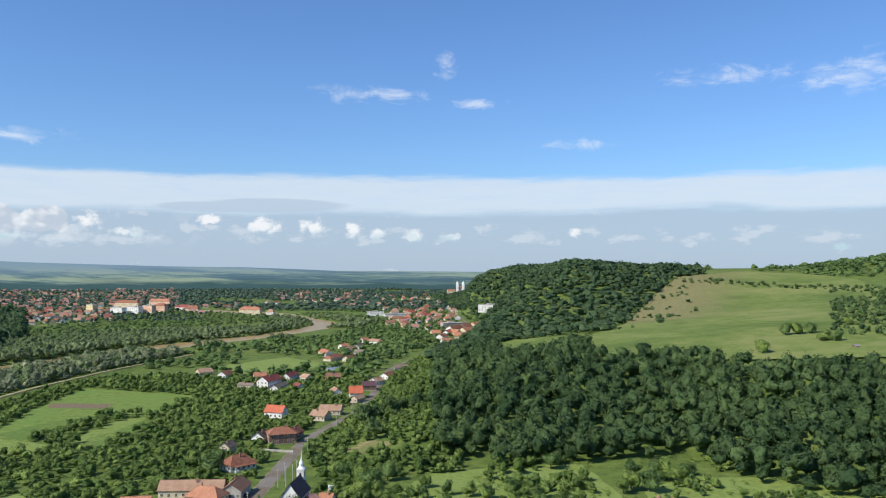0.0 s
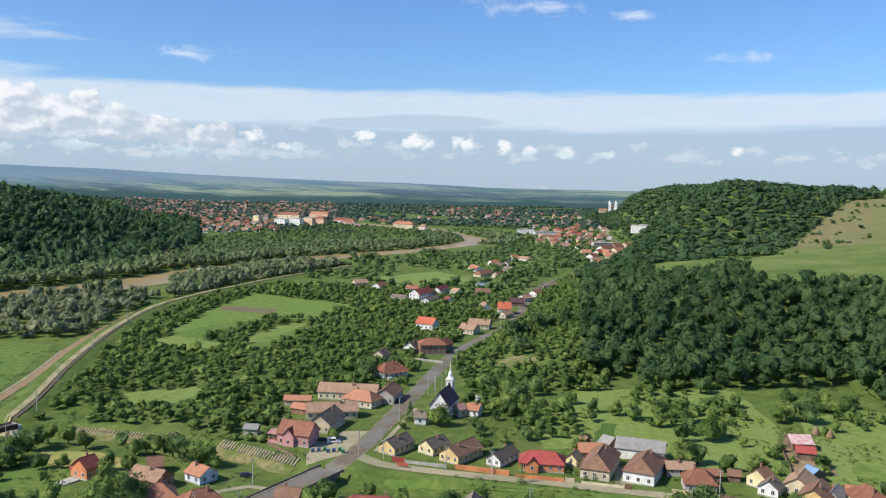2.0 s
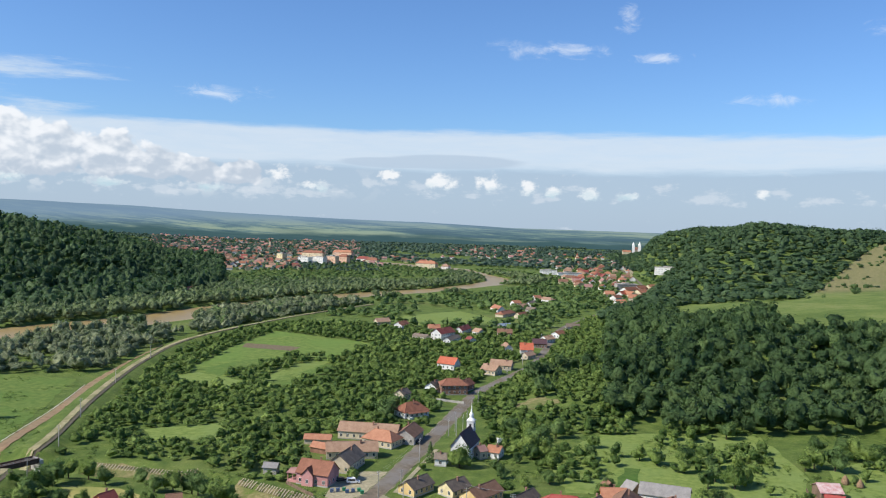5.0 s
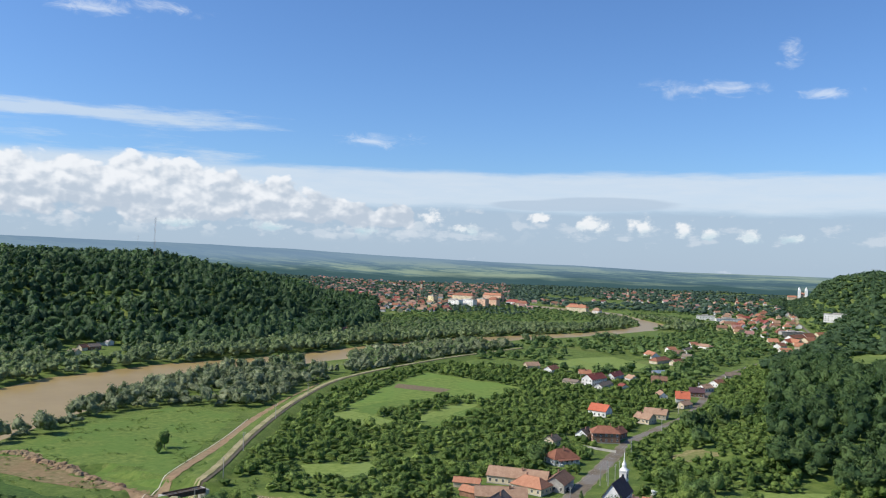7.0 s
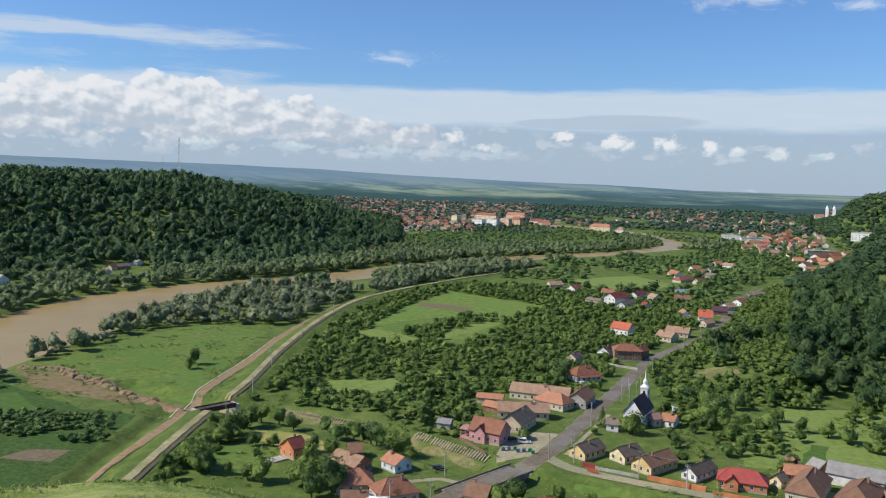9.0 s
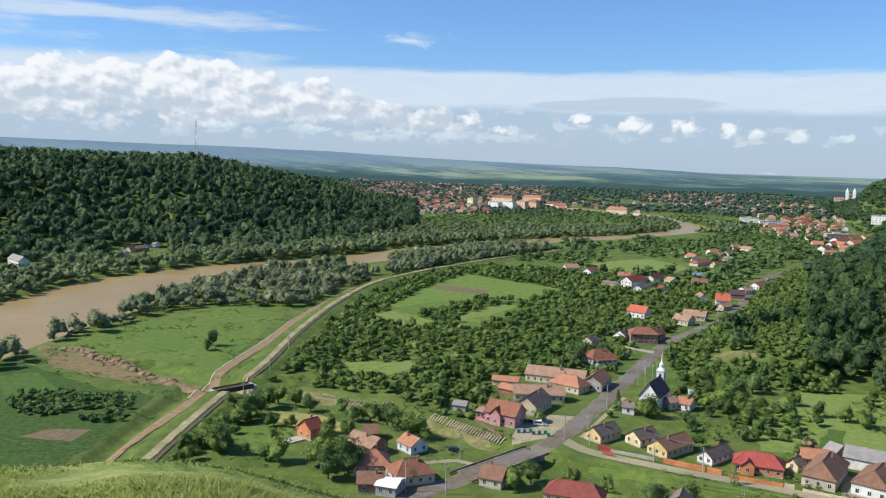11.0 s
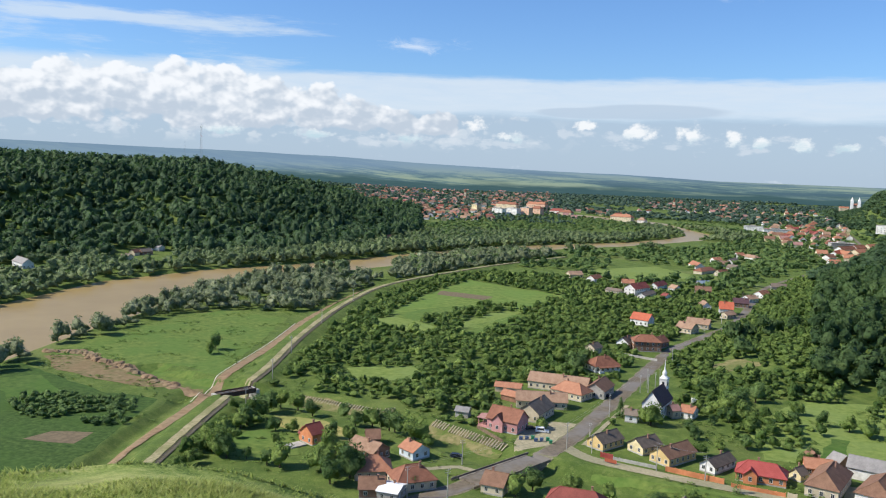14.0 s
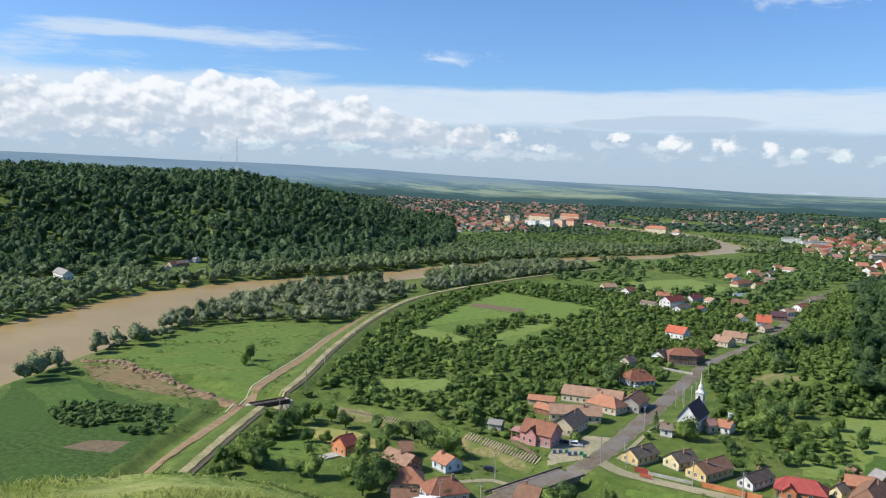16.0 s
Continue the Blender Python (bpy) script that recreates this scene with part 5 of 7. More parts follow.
# ---- the church ----
def church():
    ob = thing("church", "white village church with dark roof and slender bell tower", "church", -58.2, 332.5, 84)
    part("wall", wall_bmesh(15, 8, 4.6, 4.0, "g"), WALLS["white"], ob)
    part("roof", roof_bmesh(15, 8, 4.6, 4.0, "g"), ROOFS["plum"], ob)
    for s in (0, 180):
        for i in range(4):
            w = piece("window", WINDOW_FRAME, ob, pose(0, 0, 0, 0, 0, s) @ pose(-5.2 + i * 3.5, -4, 1.4) @ Matrix.Diagonal((0.9, 1, 1.5, 1)))
            piece("pane", WINDOW_PANE, w, Matrix())
    bm = bmesh.new()
    add_box(bm, 7.0, 10.0, -1.5, 1.5, -1, 10.2, 0.05)
    add_box(bm, 6.8, 10.2, -1.7, 1.7, 7.0, 7.25)
    add_box(bm, 6.75, 10.25, -1.75, 1.75, 10.0, 10.35)
    tower = part("tower", bm, WALLS["white"], ob, "white plastered square bell tower")
    for s in range(4):
        piece("louvre", WINDOW_PANE, tower, pose(8.5, 0, 0, 0, 0, 90 * s) @ pose(0, -1.53, 7.9))
    bm = bmesh.new()
    prof = [(1.75, 10.35), (1.5, 10.7), (0.95, 11.0), (0.9, 11.5), (1.05, 11.9), (0.8, 12.4), (0.42, 12.8), (0.3, 13.4), (0.12, 15.0), (0.04, 16.0)]
    rings = [[bm.verts.new((8.5 + r * math.cos(k * math.pi / 6), r * math.sin(k * math.pi / 6), z)) for k in range(12)] for r, z in prof]
    for a, b in zip(rings, rings[1:]):
        for k in range(12):
            bm.faces.new((a[k], a[(k + 1) % 12], b[(k + 1) % 12], b[k]))
    bm.faces.new(rings[-1])
    part("spire", bm, WHITE, ob, "white sheet-metal onion spire")
    bm = bmesh.new()
    add_box(bm, 8.47, 8.53, -0.03, 0.03, 15.8, 17.0)
    add_box(bm, 8.47, 8.53, -0.3, 0.3, 16.5, 16.58)
    part("cross", bm, STEEL, ob)
    ob.scale = (1.0, 0.95, 1.28)


church()


def monument():
    ob = thing("monument", "small white stone block with a stepped base", "monument", -47.1, 356, 20)
    bm = bmesh.new()
    add_box(bm, -1.6, 1.6, -1.2, 1.2, -0.6, 0.4, 0.04)
    part("base", bm, CONCRETE, ob)
    bm = bmesh.new()
    add_box(bm, -1.2, 1.2, -0.9, 0.9, 0.4, 2.5, 0.06)
    add_box(bm, -1.35, 1.35, -1.05, 1.05, 2.5, 2.7, 0.03)
    part("block", bm, WHITE, ob)


monument()


# ---- poles, walls, bridge, vehicles ----
def pole_proto():
    ob = thing("utility_pole", "grey concrete utility pole with crossarm beside a street", "pole", -77.2, 272.4, 70, "utility poles")
    bm = bmesh.new()
    add_rod(bm, (0, 0, -0.6), (0, 0, 9.6), 0.19, 0.11, 8)
    part("shaft", bm, CONCRETE, ob)
    for z in (9.2, 8.4):
        bm = bmesh.new()
        add_box(bm, -0.85, 0.85, -0.05, 0.05, z, z + 0.10)
        arm = part("crossarm", bm, STEEL, ob)
        for x in (-0.75, 0, 0.75):
            bm = bmesh.new()
            add_rod(bm, (x, 0, z + 0.1), (x, 0, z + 0.32), 0.05, 0.04, 6)
            part("insulator", bm, WHITE, arm)
    return ob


POLE = pole_proto()


def pole(x, y, yaw, s=1.0):
    m = pose(x, y, float(ground_z(x, y)), 0, 0, yaw)
    ob = copy_thing(POLE, m)
    ob.scale = (1, 1, s)
    return ob


for a in ((-73.8, 318.4, 85, 1.0), (-70, 372.3, 85, 0.95), (-68, 423.6, 85, 0.95), (-61.6, 487.8, 75, 0.95), (-105.7, 208.7, 60, 1.0), (-102.8, 241.6, 40, 0.85), (-94.7, 212.6, 60, 1.0),
          (-46, 268.3, 0, 0.85), (-30.6, 266.9, 0, 0.85), (-15.8, 237, 10, 1.0), (40.3, 261, 5, 0.9), (-71.2, 363.3, 80, 0.8), (-67.9, 364.1, 80, 0.9), (-66.2, 371, 80, 0.85), (-65.5, 377.4, 80, 0.9),
          (-200.3, 255.5, 60, 0.9), (-216.7, 294.6, 65, 0.9), (-236.2, 336.1, 65, 0.9), (-265.7, 408.2, 65, 0.9), (-292.7, 487.8, 70, 0.9), (-60.3, 558.4, 70, 0.9), (-57.8, 667.6, 80, 0.9), (-72.5, 285, 70, 0.7), (-68.7, 273.4, 70, 0.7)):
    pole(*a)


def cable(a, b, sag=0.8):
    cu = bpy.data.curves.new("cable", "CURVE")
    cu.dimensions, cu.bevel_depth, cu.bevel_resolution = "3D", 0.022, 0
    sp = cu.splines.new("POLY")
    sp.points.add(10)
    for i, p in enumerate(sp.points):
        t = i / 10
        v = Vector(a).lerp(Vector(b), t)
        p.co = (v.x, v.y, v.z - sag * 4 * t * (1 - t), 1)
    cu.materials.append(STEEL)
    tagged(new("cable", cu), "thin grey overhead wire between concrete poles", "cable", "overhead wires")


for p, q in (((-77.2, 272.4), (-73.8, 318.4)), ((-73.8, 318.4), (-70, 372.3)), ((-70, 372.3), (-68, 423.6)), ((-68, 423.6), (-61.6, 487.8)), ((-46, 268.3), (-30.6, 266.9)), ((-105.7, 208.7), (-77.2, 272.4))):
    for o in (-0.6, 0.6):
        cable((p[0] + o, p[1], float(ground_z(*p)) + 9.3), (q[0] + o, q[1], float(ground_z(*q)) + 9.2))


def wall_run(name, a, b, h, t, mat, label, category, posts=0.0, post_mat=None):
    '''A straight garden wall or fence with posts and panels as parts.'''
    a, b = Vector(a), Vector(b)
    L = (b - a).length
    c = (a + b) / 2
    ob = thing(name, label, category, c.x, c.y, math.degrees(math.atan2((b - a).y, (b - a).x)))
    n = max(1, round(L / (posts or L)))
    for i in range(n):
        bm = bmesh.new()
        add_box(bm, -L / 2 + i * L / n + 0.02, -L / 2 + (i + 1) * L / n - 0.02, -t / 2, t / 2, -0.5, h, 0.01)
        part("panel", bm, mat, ob)
    for i in range(n + 1):
        bm = bmesh.new()
        add_box(bm, -L / 2 + i * L / n - 0.15, -L / 2 + i * L / n + 0.15, -t / 2 - 0.06, t / 2 + 0.06, -0.5, h + 0.15, 0.02)
        part("post", bm, post_mat or mat, ob)


RED_SHEET = ROOFS["brightcrimson"]
wall_run("garden_wall", (-43.1, 269.3), (-25, 267), 1.7, 0.2, WALLS["orangewall"], "orange plastered garden wall along the street", "wall", 3.0)
wall_run("garden_wall", (-22.5, 265.6), (-7.1, 265.2), 1.3, 0.2, WALLS["orangewall"], "low orange wall in front of an orange house", "wall", 2.4)
wall_run("gate", (-65.1, 271.6), (-60.9, 270.9), 1.7, 0.1, RED_SHEET, "red sheet-metal yard gate on the street", "gate", 1.6)
wall_run("fence", (-60.6, 270.9), (-46.2, 269.6), 1.1, 0.12, CONCRETE, "low grey concrete garden fence along the street", "fence", 2.2)
wall_run("gate", (-6.4, 265), (-3.9, 265), 1.6, 0.1, WALLS["cream"], "cream yard gate beside a house", "gate")
wall_run("gate", (12.2, 262.7), (13.9, 262.4), 1.8, 0.1, DOOR, "dark brown wooden yard gate", "gate")
wall_run("garden_wall", (-1.3, 264.7), (11.6, 263.2), 0.9, 0.2, WALLS["cream"], "low cream wall in front of a beige house", "wall", 2.5)
wall_run("garden_wall", (26.3, 261.4), (30.8, 261.1), 1.6, 0.2, WALLS["paleyellow"], "pale yellow garden wall on the street", "wall")
wall_run("fence", (40.3, 259.8), (50.7, 256), 1.6, 0.1, WALLS["wood"], "dark timber board fence beside the street", "fence", 2.0)
wall_run("gate", (54.6, 254.7), (59.1, 252.6), 1.7, 0.1, RED_SHEET, "red sheet-metal yard gate on the street", "gate", 1.7)
wall_run("fence", (-113, 278.6), (-98.9, 267.7), 1.2, 0.15, WALLS["wood"], "dark wooden fence beside a pink house", "fence", 2.5)
wall_run("fence", (-97.6, 436.5), (-77, 431.4), 1.2, 0.2, CONCRETE, "pale concrete garden wall beside the road", "wall", 3.0)
wall_run("fence", (67.4, 290.1), (70, 323.5), 1.4, 0.12, WALLS["wood"], "weathered board fence beside a farmyard", "fence", 2.5)


STONE = material("weathered slab", (0.26, 0.215, 0.145), (0.42, 0.36, 0.26), 0.9, rough=0.92, bump=0.02)


BROWN_CONCRETE = material("stained concrete", (0.15, 0.125, 0.098), (0.27, 0.23, 0.18), 0.8, rough=0.92, bump=0.02, big=0.15, third=(0.11, 0.095, 0.075))


def road_bridge():
    a, b = Vector((-94.5, 228.0)), Vector((-83.5, 258.0))
    c = (a + b) / 2
    L = (b - a).length
    ob = thing("bridge", "concrete road bridge with low parapets over a grassy channel", "bridge", c.x, c.y, math.degrees(math.atan2((b - a).y, (b - a).x)), z=0.0)
    bm = bmesh.new()
    add_box(bm, -L / 2, L / 2, -4.9, 4.9, -0.75, 0.32, 0.04)
    part("deck", bm, BROWN_CONCRETE, ob)
    bm = bmesh.new()
    add_box(bm, -L / 2, L / 2, -3.6, 3.6, 0.325, 0.40)
    part("roadway", bm, asphalt, ob, "grey asphalt roadway")
    for s in (-1, 1):
        bm = bmesh.new()
        add_box(bm, -L / 2 - 3, L / 2 + 2, s * 4.75 - 0.14, s * 4.75 + 0.14, 0.1, 0.95, 0.03)
        part("parapet", bm, BROWN_CONCRETE, ob)
        bm = bmesh.new()
        add_box(bm, -L / 2, L / 2, s * 4.1 - 0.5, s * 4.1 + 0.5, 0.33, 0.50, 0.02)
        part("kerb", bm, BROWN_CONCRETE, ob)
    for x in (-8.5, 8.5):
        bm = bmesh.new()
        add_box(bm, x - 0.5, x + 0.5, -4.5, 4.5, -4.5, -0.7, 0.05)
        part("pier", bm, BROWN_CONCRETE, ob)


road_bridge()


def rail_bridge():
    ob = thing("railway_bridge", "rusty steel railway bridge over a narrow ditch", "bridge", -215, 267.7, 68, z=0.0)
    rust = material("rusty steel", (0.055, 0.035, 0.028), (0.13, 0.085, 0.065), 1.2, rough=0.85, bump=0.02)
    for s in (-1, 1):
        bm = bmesh.new()
        add_box(bm, -8, 8, s * 2.3 - 0.15, s * 2.3 + 0.15, 0.6, 2.5, 0.03)
        for i in range(9):
            add_box(bm, -8 + i * 2 - 0.08, -8 + i * 2 + 0.08, s * 2.3 - 0.25, s * 2.3 + 0.25, 0.6, 2.5)
        part("girder", bm, rust, ob)
        bm = bmesh.new()
        add_box(bm, -8, 8, s * 0.72 - 0.04, s * 0.72 + 0.04, 2.05, 2.2)
        part("rail", bm, STEEL, ob)
        bm = bmesh.new()
        add_box(bm, s * 8.6 - 0.7, s * 8.6 + 0.7, -3, 3, -4, 1.9, 0.05)
        part("abutment", bm, CONCRETE, ob)
    for i in range(20):
        bm = bmesh.new()
        add_box(bm, -7.8 + i * 0.82, -7.55 + i * 0.82, -1.9, 1.9, 1.85, 2.05)
        part("sleeper", bm, WALLS["wood"], ob)


rail_bridge()




def channel_slabs():
    '''Sloping bank of the channel, paved with rows of concrete slabs.'''
    ob = tagged(new("paved_bank"), "rows of pale concrete slabs on the channel bank", "embankment", kind="structure")
    slab = shared_box("slab", -0.20, 0.20, -1.9, 1.9, -0.08, 0.09, STONE)
    for ax, ay, bx, by, n in ((-195, 283.5, -150, 285, 36), (-130, 278.5, -97, 265.5, 28)):
        for i in range(n):
            t = i / (n - 1)
            for row in (0,):
                x, y = ax + (bx - ax) * t + hs.uniform(-0.1, 0.1) - row * 1.0, ay + (by - ay) * t - 1.0 - row * 3.3
                z0, z1 = float(ground_z(x, y - 1.2)), float(ground_z(x, y + 1.2))
                if hs.random() < 0.06:
                    continue
                piece("slab", slab, ob, pose(x, y, (z0 + z1) / 2 + 0.35, math.degrees(math.atan2(z1 - z0, 2.4)), 0, hs.uniform(-6, 6) - 12))


channel_slabs()


def car(name, x, y, yaw, paint, label, van=False):
    ob = thing(name, label, "van" if van else "car", x, y, yaw, z=float(ground_z(x, y)) + (0.06 if x < -85 or x > 0 else 0.15))
    L, W, Hc = (4.9, 1.9, 1.95) if van else (4.2, 1.72, 1.45)
    side = [(-L / 2, 0.35), (-L / 2, 0.85), (-L / 2 + 0.15, 0.95), (-L / 2 + (0.1 if van else 0.55), Hc - 0.08), (-L / 2 + 0.6, Hc), (L * 0.12, Hc), (L * 0.27, 0.98), (L / 2 - 0.1, 0.82), (L / 2, 0.6), (L / 2, 0.35)]
    bm = bmesh.new()
    a = [bm.verts.new((p[0], -W / 2 + (0.12 if p[1] > 1.1 else 0), p[1])) for p in side]
    b = [bm.verts.new((p[0], W / 2 - (0.12 if p[1] > 1.1 else 0), p[1])) for p in side]
    bm.faces.new(a), bm.faces.new(b[::-1])
    for i in range(len(side)):
        j = (i + 1) % len(side)
        bm.faces.new((a[i], b[i], b[j], a[j]))
    bmesh.ops.recalc_face_normals(bm, faces=bm.faces)
    part("body", bm, paint, ob)
    bm = bmesh.new()
    for s in (-1, 1):
        add_box(bm, -L * 0.38, L * 0.13, s * (W / 2 - 0.05) - 0.02, s * (W / 2 - 0.05) + 0.02, 1.02, Hc - 0.18)
    part("side_glass", bm, GLASS, ob)
    bm = bmesh.new()
    add_box(bm, L * 0.16, L * 0.24, -W / 2 + 0.2, W / 2 - 0.2, 1.0, Hc - 0.1)
    part("windscreen", bm, GLASS, ob)
    tyre = material("tyre rubber", (0.02, 0.02, 0.02), (0.035, 0.035, 0.035), 3.0, rough=0.9)
    for sx in (-0.3, 0.31):
        for s in (-1, 1):
            bm = bmesh.new()
            add_rod(bm, (sx * L, s * (W / 2 - 0.2), 0.32), (sx * L, s * W / 2, 0.32), 0.32, 0.32, 14)
            wh = part("wheel", bm, tyre, ob)
            bm = bmesh.new()
            add_rod(bm, (sx * L, s * (W / 2 - 0.02), 0.32), (sx * L, s * (W / 2 + 0.01), 0.32), 0.19, 0.19, 10)
            part("rim", bm, STEEL, wh)
    return ob


DARK_PAINT = material("dark car paint", (0.02, 0.022, 0.028), (0.03, 0.032, 0.04), 1.0, rough=0.25, spec=0.6)
car("van", -90.5, 286, 20, WHITE, "white delivery van parked on a gravel forecourt", True)
car("car", -95.5, 287.1, 35, DARK_PAINT, "dark parked car on a gravel forecourt")
car("car", -81.1, 347.3, 88, DARK_PAINT, "dark car parked at the road edge")
car("car", -107.0, 246.5, 25, DARK_PAINT, "dark car parked on a grassy bank")
car("car", 56.5, 252.1, -30, DARK_PAINT, "dark car parked beside a red gate")


def haystack(x, y, s):
    ob = thing("haystack", "conical brown haystack on an orchard meadow", "haystack", x, y, 0, "haystacks")
    bm = bmesh.new()
    prof = [(1.3, -0.2), (1.6, 0.6), (1.45, 1.6), (0.9, 2.8), (0.25, 3.7), (0.05, 3.9)]
    rings = [[bm.verts.new((r * s * (1 + 0.08 * math.sin(5 * k + z)) * math.cos(k * math.pi / 7), r * s * math.sin(k * math.pi / 7), z * s)) for k in range(14)] for r, z in prof]
    for a, b in zip(rings, rings[1:]):
        for k in range(14):
            bm.faces.new((a[k], a[(k + 1) % 14], b[(k + 1) % 14], b[k]))
    bm.faces.new(rings[-1])
    part("hay", bm, material("old hay", (0.16, 0.10, 0.06), (0.30, 0.20, 0.12), 2.0, rough=0.95, bump=0.06), ob)
    bm = bmesh.new()
    add_rod(bm, (0, 0, 0), (0, 0, 4.4 * s), 0.06, 0.05, 6)
    part("stake", bm, WALLS["wood"], ob)


haystack(86.4, 337.2, 0.95)
haystack(90.9, 334.4, 0.85)


def terrace():
    ob = thing("terrace", "grey concrete terrace slab beside an orange house", "terrace", -159.2, 229.8, 70)
    bm = bmesh.new()
    add_box(bm, -3, 3, -2.2, 2.2, -0.5, 0.5, 0.04)
    part("slab", bm, CONCRETE, ob)


terrace()


# ---- mast on the hill ----
def mast(x, y, top, wide, label):
    z0 = float(ground_z(x, y))
    ob = thing("radio_mast", label, "mast", x, y, 15, "masts", z0)
    h = top - z0
    red = material("mast red", (0.35, 0.06, 0.05), (0.45, 0.09, 0.07), 1.0, rough=0.6)
    for i in range(3):
        bm = bmesh.new()
        a = i * 2 * math.pi / 3
        c, s = math.cos(a), math.sin(a)
        add_rod(bm, (wide * c, wide * s, -1), (wide * 0.35 * c, wide * 0.35 * s, h), 0.05 * wide, 0.03 * wide, 5)
        part("leg", bm, STEEL, ob)
    n = int(h / 3)
    for i in range(n):
        bm = bmesh.new()
        for k in range(3):
            a0, a1 = k * 2 * math.pi / 3, (k + 1) * 2 * math.pi / 3
            r0, r1 = wide * (1 - 0.65 * i / n), wide * (1 - 0.65 * (i + 1) / n)
            add_rod(bm, (r0 * math.cos(a0), r0 * math.sin(a0), i * h / n), (r1 * math.cos(a1), r1 * math.sin(a1), (i + 1) * h / n), 0.022 * wide, 0.022 * wide, 4)
        part("bracing", bm, red if (i // 3) % 2 else STEEL, ob)
    for zz in (0.88, 0.95):
        bm = bmesh.new()
        add_rod(bm, (-1.1, 0, h * zz - 1.2), (-1.1, 0, h * zz + 1.2), 0.12 * wide, 0.12 * wide, 8)
        add_rod(bm, (0.9, 0.7, h * zz - 1.2), (0.9, 0.7, h * zz + 1.2), 0.1 * wide, 0.1 * wide, 8)
        part("antenna", bm, WHITE, ob)


mast(-869, 996, 148, 2.2, "tall red and white lattice radio mast on a wooded hill")
mast(-887, 981, 122, 0.4, "thin distant lattice mast on a wooded hill")


# ---- monastery on the spur ----
def monastery():
    x, y = 53, 2568
    z = float(ground_z(x, y))
    ob = thing("monastery_church", "white church with two tall towers on a wooded spur", "church", x, y, 0, z=z)
    top = 50.0 - z
    for s in (-9, 9):
        bm = bmesh.new()
        add_box(bm, s - 4, s + 4, -4, 4, -4, top - 8, 0.2)
        add_box(bm, s - 4.4, s + 4.4, -4.4, 4.4, top - 14, top - 13)
        t = part("tower", bm, WHITE, ob)
        bm = bmesh.new()
        bmesh.ops.create_cone(bm, cap_ends=True, segments=12, radius1=4.2, radius2=0.3, depth=9, matrix=Matrix.Translation((s, 0, top - 3.5)))
        part("spire", bm, WHITE, t)
    bm = wall_bmesh(22, 30, 10, 6, "g")
    bmesh.ops.translate(bm, verts=bm.verts, vec=(0, 16, 0))
    part("nave", bm, WALLS["cream"], ob)
    bm = roof_bmesh(22, 30, 10, 6, "g")
    bmesh.ops.translate(bm, verts=bm.verts, vec=(0, 16, 0))
    part("roof", bm, ROOFS["orange"], ob)
    w = thing("monastery_wing", "long pale monastery wing with orange tiled roof", "building", x - 28, y + 6, 8, z=z - 4)
    part("wall", wall_bmesh(24, 12, 7, 4, "g"), WALLS["cream"], w)
    part("roof", roof_bmesh(24, 12, 7, 4, "g"), ROOFS["orange"], w)


monastery()


# ---- the far town ----
def block(x, y, yaw, L, W, h, wall, label, roof=""):
    ob = thing("apartment_building", label, "building", x, y, yaw)
    bm = bmesh.new()
    add_box(bm, -L / 2, L / 2, -W / 2, W / 2, -1, h, 0.05)
    part("wall", bm, WALLS[wall], ob)
    if roof:
        part("roof", roof_bmesh(L, W, h, 5.0, "h", 0.6), ROOFS[roof], ob)
    else:
        bm = bmesh.new()
        add_box(bm, -L / 2 - 0.4, L / 2 + 0.4, -W / 2 - 0.4, W / 2 + 0.4, h, h + 0.6)
        add_box(bm, -L / 5, L / 8, -W / 6, W / 6, h + 0.6, h + 2.4)
        part("roof", bm, CONCRETE, ob)
    for fl in range(int(h // 3.2)):
        for i in range(int(L // 5)):
            w = piece("window", WINDOW_FRAME, ob, pose(-L / 2 + 2.5 + i * 5, -W / 2, 1.2 + fl * 3.2))
            piece("pane", WINDOW_PANE, w, Matrix())


def at_polar(yaw, r):
    return -r * S * math.sin(radians(yaw)), r * S * math.cos(radians(yaw))


for yaw, r, L, h, wall, turn, top in ((21.15, 1400, 30, 13, "white", -22, ""), (20.2, 1400, 32, 14, "white", -22, ""), (19.3, 1400, 24, 16, "peach", -20, ""), (18.55, 1415, 24, 15, "peach", -18, "redbrown"), (22.7, 1450, 20, 17, "paleyellow", -30, ""),
                                     (18.6, 1590, 52, 16, "peach", -12, "orange"), (20.6, 1600, 60, 13, "cream", -14, "redbrown"), (17.2, 1500, 34, 11, "white", -14, "darkred"), (16.6, 1420, 28, 9, "cream", -10, "redbrown"), (12.9, 1330, 46, 10, "cream", -16, "orange"), (11.6, 1340, 16, 9, "white", -10, "tan"),
                                     (-3.3, 1130, 44, 12, "white", -12, ""), (-0.6, 1010, 33, 8, "greywall", 20, ""), (3.2, 1210, 44, 8, "white", 15, ""), (4.6, 1260, 33, 8, "white", 5, "")):
    block(*at_polar(yaw, r), turn, L, 13, h, wall, {"paleyellow": "pale yellow", "greywall": "grey"}.get(wall, wall) + " plastered %s in the far town" % ("blocks of flats" if not top else "building with a red tiled roof"), top)

